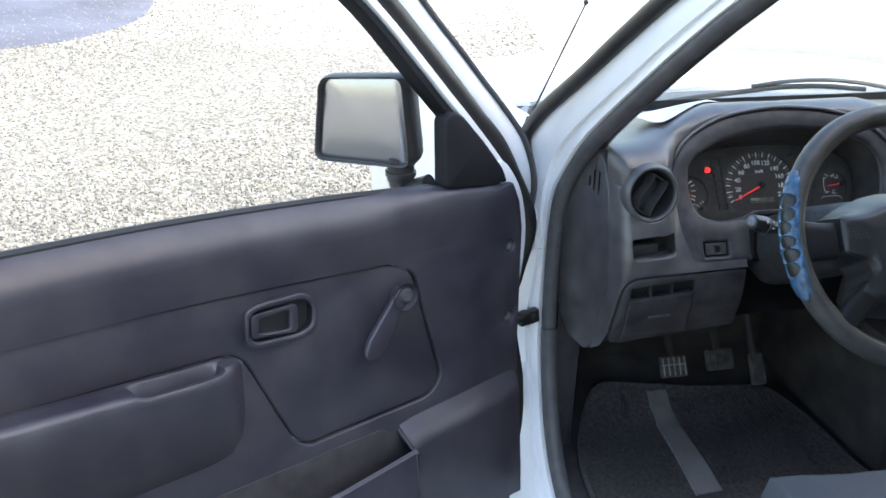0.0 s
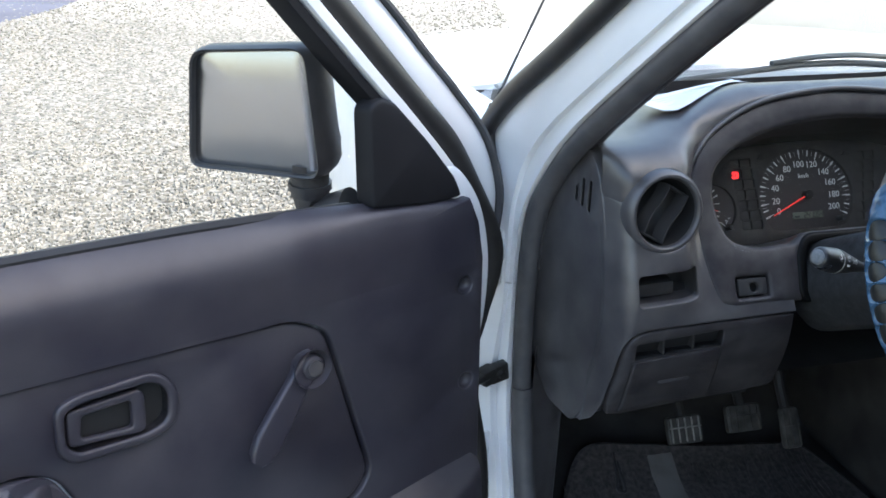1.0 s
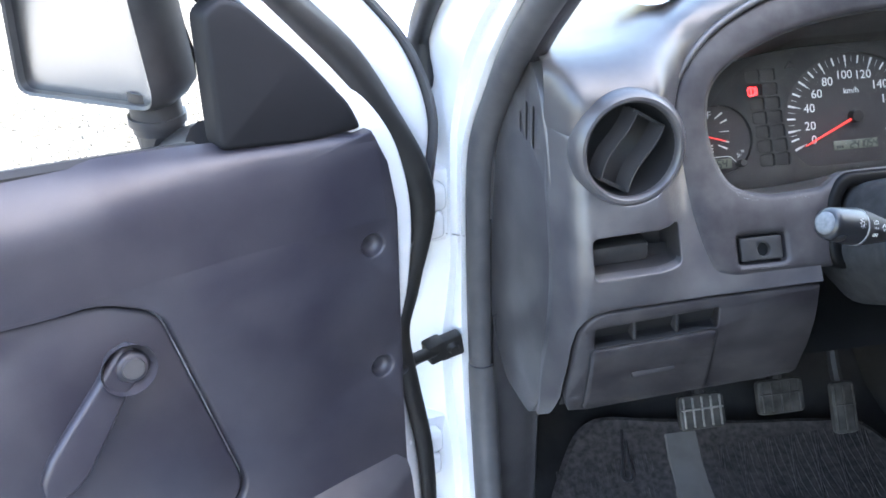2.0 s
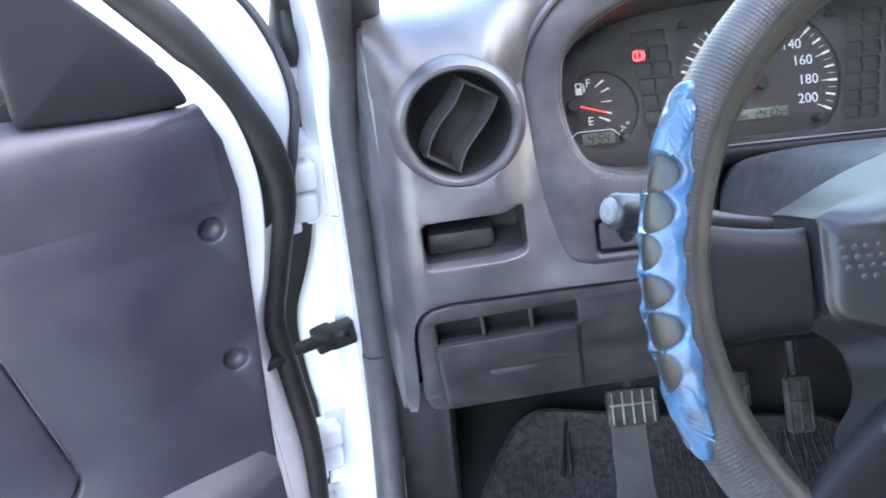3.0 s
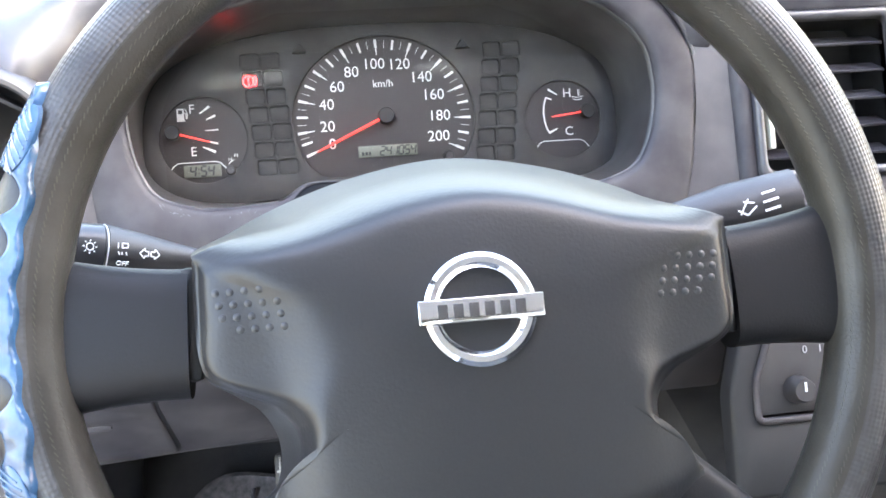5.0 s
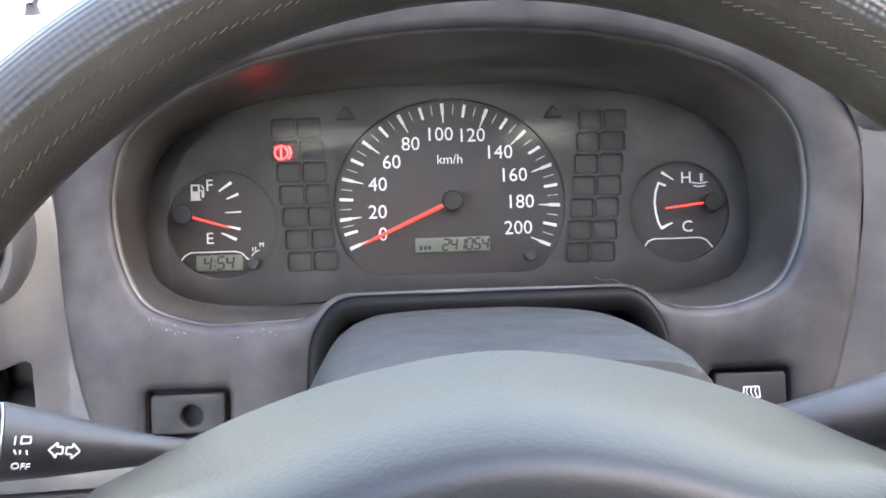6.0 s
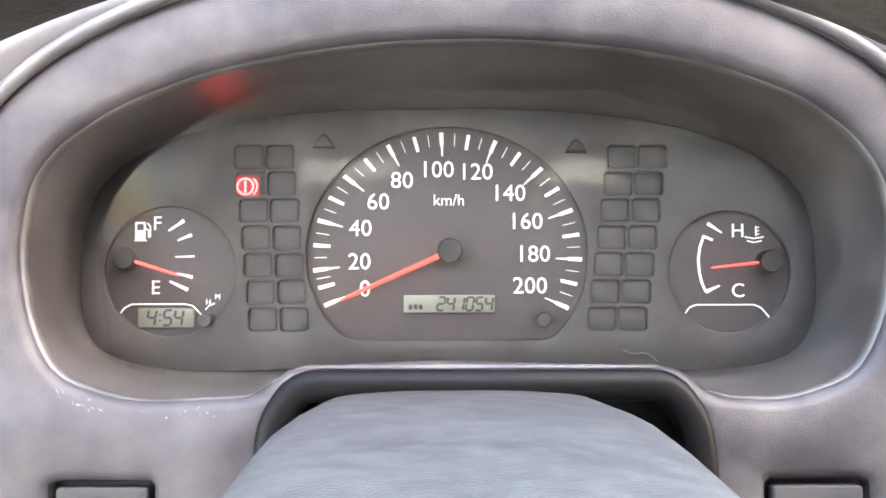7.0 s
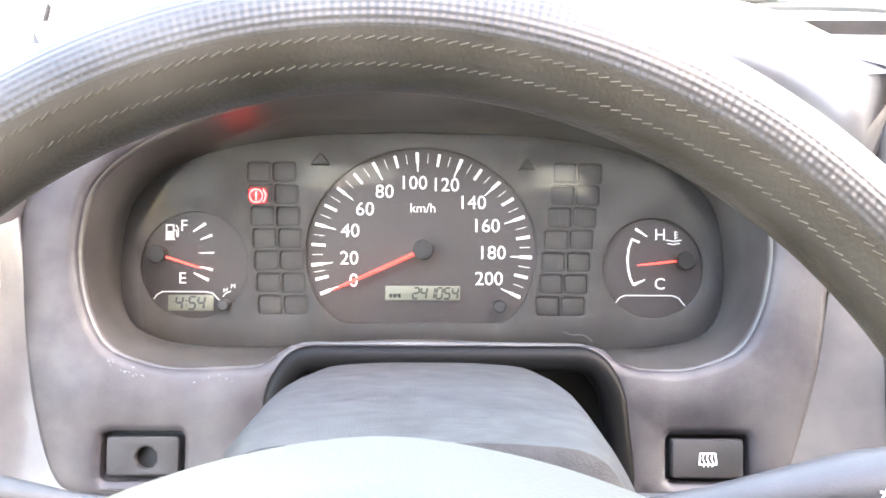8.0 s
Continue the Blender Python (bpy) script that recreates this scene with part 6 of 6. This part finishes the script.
def build_stalk_marks():
    stalk = bpy.data.objects["stalk_knob"]
    a, b = Vector((-0.05, -0.2475, 1.1235)), Vector((-0.2065, -0.302, 1.186))
    ax = (a - b).normalized()
    to = Vector((0.05, -0.85, 0.52))
    to = (to - ax * to.dot(ax)).normalized()
    up = ax.cross(to * -1) * -1

    def at(f, h=0.0, r=0.0145):
        c = a.lerp(b, f) + (to * math.cos(h) + up * math.sin(h)) * r
        y = -(to * math.cos(h) + up * math.sin(h))
        z = ax.cross(y)
        return Matrix(((ax.x, y.x, z.x, c.x), (ax.y, y.y, z.y, c.y), (ax.z, y.z, z.z, c.z), (0, 0, 0, 1)))

    def strokes(name, f, lines, w=0.0006, h=0.0, parent=stalk, r=0.0146):
        bm = bmesh.new()
        M = at(f, h, r)
        for pts in lines:
            for p, q in zip(pts, pts[1:]):
                p, q = Vector(p), Vector(q)
                n = Vector((-(q - p).y, (q - p).x)).normalized() * w / 2
                bm.faces.new([bm.verts.new(M @ Vector((v.x, 0, v.y))) for v in (p - n, q - n, q + n, p + n)])
        part(name, bm, MARK, parent, smooth=0)
    arrow = [(-0.0052, 0), (-0.0026, 0.0026), (-0.0026, 0.0012), (-0.0006, 0.0012), (-0.0006, -0.0012), (-0.0026, -0.0012), (-0.0026, -0.0026), (-0.0052, 0)]
    strokes("arrow_mark", 0.695, [arrow, [(-x, y) for x, y in arrow]], r=0.0131)
    circ = [(0.0018 * math.cos(q), 0.0018 * math.sin(q)) for q in np.linspace(0, 2 * math.pi, 13)]
    rays = [[(0.0026 * math.cos(q), 0.0026 * math.sin(q)), (0.0036 * math.cos(q), 0.0036 * math.sin(q))] for q in np.linspace(0, 2 * math.pi, 9)[:-1]]
    strokes("lamp_mark", 0.868, [circ] + rays, 0.0005, -0.05)
    strokes("beam_mark", 0.772, [[(-0.003, 0.002), (-0.003, -0.001)], [(-0.001, 0.002), (0.002, 0.002), (0.002, 0.0), (-0.001, -0.0005), (-0.001, 0.002)], [(-0.003, -0.0025), (-0.0022, -0.004)], [(-0.001, -0.0025), (-0.001, -0.004)], [(0.001, -0.0025), (0.0014, -0.004)]], 0.0005, -0.15, r=0.0143)
    writing("position_mark", "OFF", 0.0036, at(0.772, 0.45, 0.0143), MARK, stalk)
    bm = bmesh.new()
    tube([a.lerp(b, 0.812), a.lerp(b, 0.816)], 0.0138, 20, bm=bm)
    part("collar_line", tidy(bm), GREYMARK, stalk)
    # wiper stalk marks
    ws = bpy.data.objects["wiper_stalk"]
    a2, b2 = Vector((0.059, -0.262, 1.131)), Vector((0.210, -0.272, 1.168))
    ax2 = (b2 - a2).normalized()
    t2 = Vector((0, -0.9, 0.45))
    t2 = (t2 - ax2 * t2.dot(ax2)).normalized()
    z2 = ax2.cross(-t2)
    M0 = a2.lerp(b2, 0.80) + t2 * 0.0172
    M2 = Matrix(((ax2.x, -t2.x, z2.x, M0.x), (ax2.y, -t2.y, z2.y, M0.y), (ax2.z, -t2.z, z2.z, M0.z), (0, 0, 0, 1)))
    bm = bmesh.new()
    for (x0, z0, x1, z1, w) in ((0.008, 0.006, 0.016, 0.0065, 0.0012), (0.008, 0.001, 0.017, 0.0015, 0.0014), (0.008, -0.004, 0.017, -0.0035, 0.0014), (-0.006, -0.003, 0.0, 0.005, 0.001), (-0.007, 0.0, -0.002, -0.004, 0.001), (-0.002, -0.004, 0.004, 0.0, 0.001), (-0.003, 0.004, 0.003, 0.002, 0.001)):
        p, q = Vector((x0, z0)), Vector((x1, z1))
        n = Vector((-(q - p).y, (q - p).x)).normalized() * w / 2
        bm.faces.new([bm.verts.new(M2 @ Vector((v.x, 0.0, v.y))) for v in (p - n, q - n, q + n, p + n)])
    part("wiper_mark", bm, MARK, ws, smooth=0)


build_stalk_marks()


def build_centre():
    c = thing("centre_console", "grey centre stack with air vents and heater controls", "centre console")
    M = BZ
    vx = (0.335, 0.475)
    vents = [[Vector((x, 0.105)) + p for p in rounded(0.118, 0.125, 0.008, 4)] for x in vx]
    hvac = round_corners([(0.258, -0.112), (0.275, -0.068), (0.54, -0.068), (0.54, -0.140), (0.258, -0.140)], 0.005, 3)
    upper = round_corners([(0.258, 0.200), (0.262, -0.03), (0.258, -0.050), (0.58, -0.050), (0.58, 0.200)], 0.010, 4)
    lower = round_corners([(0.254, -0.052), (0.236, -0.12), (0.236, -0.20), (0.58, -0.20), (0.58, -0.052)], 0.008, 4)
    part("stack_panel", plate(upper, vents, 0.02, 0.006, M, None, -0.004), DASH_DARK, c, "dark grey stack panel")
    part("stack_base", plate(lower, [hvac], 0.02, 0.004, M, None, -0.002), VOID, c, "black lower stack panel")
    part("panel_rim", plate(offset(ccw([Vector(p) for p in hvac]), -0.004), [offset(ccw([Vector(p) for p in hvac]), 0.001)], 0.006, 0.0015, M, None, -0.005), DASH_DARK, c)
    for x in vx:
        bm = bmesh.new()
        loft(bm, [[M @ Vector((p.x + x, y, p.y + 0.105)) for p in rounded(0.118, 0.125, 0.008, 4)] for y in (0.0, 0.06)], caps=(False, 2))
        box = part("vent_box", tidy(bm), VOID, c)
        part("vent_frame", plate([Vector((x, 0.105)) + p for p in rounded(0.122, 0.130, 0.010, 4)], [[Vector((x, 0.105)) + p for p in rounded(0.108, 0.115, 0.007, 4)]], 0.01, 0.003, M, None, -0.009), DASH, c, "grey vent frame")
        for k in range(5):
            bm = bmesh.new()
            block(0.108, 0.020, 0.0025, 0.0008, M @ pose(x, 0.012, 0.105 + 0.0215 * (k - 2), 25), bm)
            part("vent_slat", bm, DASH_DARK, box)
        bm = bmesh.new()
        block(0.004, 0.012, 0.080, 0.001, M @ pose(x - 0.049, -0.002, 0.105), bm)
        part("vent_wheel", bm, material("cream_plastic", (0.55, 0.52, 0.40), 0.5), box)
    part("control_panel", plate(offset(ccw([Vector(p) for p in hvac]), 0.002), (), 0.006, 0.001, M, None, 0.003), BLACK, c, "black heater control panel")
    for k, x in enumerate((0.292, 0.37, 0.45)):
        kn = part("heater_knob", lathe([(0.0001, -0.012), (0.008, -0.012), (0.009, -0.010), (0.011, 0.0), (0.011, 0.006)], 24, M @ pose(x, 0.0, -0.120)), BLACK, c)
        bm = bmesh.new()
        block(0.0015, 0.001, 0.007, 0, M @ pose(x, -0.0125, -0.117), bm)
        part("knob_line", bm, MARK, kn)
    for j, tx in enumerate(("0", "1", "2")):
        writing("fan_mark", tx, 0.0085, M @ pose(0.301 + 0.0125 * j, 0.0022, -0.0905), GREYMARK, c)
    # passenger side of the dash
    bm = bmesh.new()
    rows = []
    for x in (0.575, 0.60, 0.64, 1.08):
        d = 0.0 if x < 0.63 else 0.05
        rows.append([Vector((x, y, z)) for y, z in ((-0.02 + d, 1.235), (-0.045 + d, 1.19), (-0.10 + d, 1.08), (-0.13 + d, 0.98), (-0.10, 0.90), (0.05, 0.80), (0.3, 0.80))])
    loft(bm, rows, close=False)
    part("passenger_fascia", tidy(bm), DASH, c, "grey passenger fascia")
    bm = bmesh.new()
    block(0.34, 0.5, 0.30, 0.03, pose(0.43, 0.10, 0.68), bm)
    part("tunnel_trim", bm, CARPET, c)


build_centre()


# ---- footwell ----
def build_footwell():
    for name, x, y, z, w, h, lab in (("clutch_pedal", -0.090, 0.085, 0.702, 0.060, 0.044, "ribbed clutch pedal with worn metal edges"), ("brake_pedal", 0.020, 0.093, 0.703, 0.062, 0.044, "ribbed brake pedal with worn metal edges"), ("accelerator_pedal", 0.114, 0.093, 0.670, 0.032, 0.068, "tall narrow accelerator pedal with ribbed rubber pad")):
        p = thing(name, lab, "pedal", "foot pedals")
        M = pose(x, y, z, -32)
        part("pedal_pad", plate(rounded(w, h, 0.006, 3), (), 0.010, 0.002, M), PEDAL, p)
        bm = bmesh.new()
        n = 5 if w > 0.05 else 3
        for k in range(n):
            bm2 = bmesh.new()
            block(0.0022, 0.004, h * 0.86, 0.0006, M @ pose((k - (n - 1) / 2) * w * 0.8 / (n - 1), -0.001, 0), bm2)
            part("pedal_rib", bm2, WORN if name == "clutch_pedal" else PEDAL, p)
        block(w * 0.92, 0.004, 0.0022, 0.0006, M @ pose(0, -0.0015, 0.004), bm)
        part("pedal_bar", bm, WORN if name == "clutch_pedal" else PEDAL, p)
        bm = bmesh.new()
        tube(spline([(x, y + 0.012, z + 0.005), (x + 0.004, y + 0.06, z + 0.05), (x + 0.008, y + 0.11, z + 0.14), (x + 0.008, y + 0.12, z + 0.30)], 12), 0.008, 8, bm=bm)
        part("pedal_arm", tidy(bm), BLACK, p)
    mat = thing("floor_mat", "worn black ribbed rubber floor mat with dusty scuffs", "floor mat")
    out = closed([(-0.32, -0.36), (-0.335, -0.1), (-0.30, 0.06), (-0.245, 0.175), (-0.19, 0.225), (-0.10, 0.215), (0.02, 0.20), (0.13, 0.19), (0.21, 0.16), (0.245, 0.02), (0.25, -0.2), (0.22, -0.36), (0.0, -0.38)], 80)

    def mz(x, y):
        return 0.548 + 0.012 * noise.noise(Vector((x * 5, y * 5, 2))) + 0.06 * smooth01((y - 0.10) / 0.2)
    bm = bmesh.new()
    c = Vector((-0.04, -0.08))
    rings = [[Vector(((c + (p - c) * s).x, (c + (p - c) * s).y, mz(*(c + (p - c) * s)) + dz)) for p in out] for s, dz in ((1.0, -0.004), (1.0, 0.002), (0.975, 0.006), (0.95, 0.003), (0.8, 0.002), (0.6, 0.002), (0.4, 0.002), (0.2, 0.002), (0.02, 0.002))]
    loft(bm, rings)
    part("mat_sheet", tidy(bm), MAT, mat)
    bm = bmesh.new()
    for k in range(46):
        x = -0.03 + 0.0056 * k
        if x > 0.21:
            break
        pts = []
        for f in np.linspace(0, 1, 9):
            xx, yy = x - 0.06 * f + 0.006 * math.sin(9 * f + k), 0.17 - 0.30 * f
            pts.append(Vector((xx, yy, mz(xx, yy) + 0.0035)))
        tube(pts, 0.0014, 5, bm=bm)
    r1 = part("mat_ribs", bm, MAT, mat)
    r1["kind"] = "stuff"
    bm = bmesh.new()
    for k in range(24):
        x = -0.255 + 0.0065 * k
        if x > -0.115:
            break
        pts = []
        for f in np.linspace(0, 1, 8):
            xx, yy = x - 0.03 * f, 0.17 - 0.28 * f - 0.10 * max(0, -0.19 - x)
            pts.append(Vector((xx, yy, mz(xx, yy) + 0.003)))
        tube(pts, 0.0012, 5, bm=bm)
    r2 = part("heel_ribs", bm, MAT, mat)
    r2["kind"] = "stuff"
    bm = bmesh.new()
    rows = []
    for f in np.linspace(0, 1, 10):
        x0, x1, y = -0.090 - 0.045 * f, -0.046 - 0.035 * f, 0.19 - 0.34 * f
        rows.append([Vector((x, y, mz(x, y) + dz)) for x, dz in ((x0 - 0.003, 0.0), (x0, 0.006), (x1, 0.006), (x1 + 0.003, 0.0))])
    loft(bm, rows, close=False)
    part("mat_band", tidy(bm), material("worn_mat_band", (0.17, 0.155, 0.143), 0.7, vary=0.2, vscale=30, bump=0.4, dust=0.35, dscale=30, dcolor=(0.10, 0.10, 0.10)), mat, "grey worn strip across the mat")
    bm = bmesh.new()
    hook = [(-0.152, 0.20), (-0.160, 0.165), (-0.168, 0.142), (-0.165, 0.132), (-0.157, 0.132), (-0.154, 0.142), (-0.153, 0.16), (-0.150, 0.185)]
    tube(spline([(x, y, mz(x, y) + 0.010) for x, y in hook], 24), 0.0026, 8, bm=bm)
    part("mat_clip", tidy(bm), DASH_DARK, mat)
    part("scuff_panel", plate([(-0.30, 0.55), (0.26, 0.55), (0.26, 0.80), (-0.30, 0.80)], (), 0.01, 0.002, pose(0, 0.33, 0)), CARPET, CAB)


build_footwell()


def build_seat():
    s = thing("driver_seat", "grey fabric driver seat", "seat")
    bm = bmesh.new()
    rows = []
    for y, z, w in ((-0.405, 0.70, 0.22), (-0.395, 0.74, 0.235), (-0.41, 0.775, 0.24), (-0.46, 0.79, 0.245), (-0.65, 0.775, 0.25), (-0.9, 0.755, 0.25), (-0.98, 0.75, 0.24)):
        rows.append([Vector((0.06 + x * w, y, z + dz)) for x, dz in ((-1.0, -0.16), (-1.0, -0.03), (-0.95, 0.008), (-0.7, 0.004), (-0.35, -0.006), (0, -0.008), (0.35, -0.006), (0.7, 0.004), (0.95, 0.008), (1.0, -0.03), (1.0, -0.16))])
    loft(bm, rows, close=False)
    part("cushion", tidy(bm), FABRIC, s, "grey woven cushion")
    bm = bmesh.new()
    rows = []
    for f in np.linspace(0, 1, 8):
        y, z, w = -1.0 - 0.26 * f, 0.76 + 0.58 * f, 0.245 - 0.05 * f * f
        rows.append([Vector((0.06 + x * w, y + dy, z)) for x, dy in ((-1.0, -0.10), (-1.0, 0.02), (-0.9, 0.05), (-0.5, 0.015), (0.0, 0.0), (0.5, 0.015), (0.9, 0.05), (1.0, 0.02), (1.0, -0.10))])
    loft(bm, rows, close=True, caps=(1, 2))
    part("backrest", tidy(bm), FABRIC, s)
    bm = bmesh.new()
    block(0.26, 0.09, 0.16, 0.035, pose(0.06, -1.30, 1.44, 12), bm, 3)
    part("headrest", bm, FABRIC, s)


build_seat()


# ---- on and beyond the dash ----
def build_outside_bits():
    p = thing("paper_sheet", "creased white printed paper lying on the dashboard", "paper")
    bm = bmesh.new()
    pad = bpy.data.objects["upper_pad"].data
    tree = BVHTree.FromPolygons([v.co for v in pad.vertices], [tuple(f.vertices) for f in pad.polygons])
    a, b, c, d = Vector((-0.218, 0.008)), Vector((-0.256, 0.083)), Vector((-0.066, 0.138)), Vector((-0.046, 0.098))
    rows = []
    for f in np.linspace(0, 1, 11):
        row = []
        for g in np.linspace(0, 1, 15):
            q = (a.lerp(b, f)).lerp(d.lerp(c, f), g)
            hit = tree.ray_cast(Vector((q.x, q.y, 1.5)), Vector((0, 0, -1)))[0] or tree.find_nearest(Vector((q.x, q.y, 1.25)))[0]
            row.append(Vector((q.x, q.y, max(hit.z + 0.0035, 1.247 + 0.010 * g) + 0.0015 * noise.noise(Vector((q.x * 22, q.y * 22, 7))) + 0.004 * max(0, 0.15 - g) / 0.15)))
        rows.append(row)
    loft(bm, rows, close=False)
    part("paper", tidy(bm), PAPER, p)
    bm = bmesh.new()
    rnd = random.Random(8)
    for k in range(7):
        f = 0.10 + 0.11 * k
        g0, g1 = rnd.uniform(0.08, 0.2), rnd.uniform(0.45, 0.9)
        pts = []
        for g in np.linspace(g0, g1, 12):
            i, j = int(f * 10), min(13, int(g * 14))
            base = rows[i][j].lerp(rows[i][j + 1], g * 14 - j).lerp(rows[i + 1][j].lerp(rows[i + 1][j + 1], g * 14 - j), f * 10 - i)
            pts.append(base + Vector((0, 0, 0.0012)))
        tube(pts, 0.0003, 4, bm=bm)
    part("print_line", bm, PRINT, p)

    w = thing("wiper", "grey windscreen wiper, paled for glare, resting at the foot of the glass", "wiper")
    bm = bmesh.new()
    tube(spline([(0.013, 0.549, 1.130), (0.110, 0.585, 1.131), (0.205, 0.608, 1.132), (0.310, 0.635, 1.133), (0.412, 0.655, 1.134), (0.534, 0.655, 1.133), (0.640, 0.620, 1.130)], 24), 0.007, 8, bm=bm)
    part("wiper_blade", tidy(bm), WIPER, w)
    bm = bmesh.new()
    tube(spline([(0.800, 0.680, 1.105), (0.680, 0.672, 1.130), (0.560, 0.665, 1.146), (0.440, 0.658, 1.148), (0.330, 0.640, 1.143)], 16), 0.006, 8, bm=bm)
    part("wiper_arm", tidy(bm), WIPER, w)
    bm = bmesh.new()
    tube([Vector((0.020, 0.552, 1.129)), Vector((0.008, 0.548, 1.131))], 0.008, 10, bm=bm)
    part("wiper_end", tidy(bm), WIPER, w)

    a = thing("antenna", "thin black rod antenna with a ball tip on the wing", "antenna")
    bm = bmesh.new()
    tube([Vector((-0.352, 0.346, 1.170)), Vector((-0.300, 0.343, 1.290)), Vector((-0.250, 0.340, 1.405))], [0.0028, 0.0022, 0.0016], 8, bm=bm)
    part("rod", tidy(bm), BLACK, a)
    part("ball", lathe([(0.0001, -0.0055), (0.004, -0.004), (0.0055, 0.0), (0.004, 0.004), (0.0001, 0.0055)], 12, pose(-0.249, 0.340, 1.409, 90)), BLACK, a)
    part("base", lathe([(0.014, 0.0), (0.013, 0.006), (0.007, 0.012), (0.005, 0.02)], 16, pose(-0.353, 0.346, 1.156, 90)), BLACK, a)

    # a cast shadow on the yard, painted as a flat bluish dark sheet
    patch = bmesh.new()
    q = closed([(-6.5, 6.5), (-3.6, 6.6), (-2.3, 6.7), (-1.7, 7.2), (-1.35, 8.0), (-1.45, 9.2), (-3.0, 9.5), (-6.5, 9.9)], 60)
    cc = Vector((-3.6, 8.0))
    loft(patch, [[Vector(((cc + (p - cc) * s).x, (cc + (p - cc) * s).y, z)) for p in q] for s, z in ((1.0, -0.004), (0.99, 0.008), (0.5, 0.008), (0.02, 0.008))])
    pt = part("yard_shadow_patch", tidy(patch), material("bluish_yard_shadow", (0.060, 0.064, 0.085), 0.85, vary=0.3, vscale=1.5, bump=0.6, bscale=90, dust=0.2, dscale=1.2, dcolor=(0.15, 0.155, 0.18)))
    tagged(pt, "bluish dark patch painted as a cast shadow on the gravel yard", "asphalt", kind="structure")

    # unseen wall, added so that its shadow keeps the sun off the cab
    bm = bmesh.new()
    block(0.6, 13.5, 6.9, 0.05, pose(2.8, -7.6, 3.45), bm)
    wl = part("shade_wall", bm, material("pale_shade_wall", (0.60, 0.575, 0.53), 0.9, vary=0.1, vscale=1.2, bump=0.5, bscale=60))
    tagged(wl, "plain pale wall added out of view to shade the truck", "wall", kind="structure")


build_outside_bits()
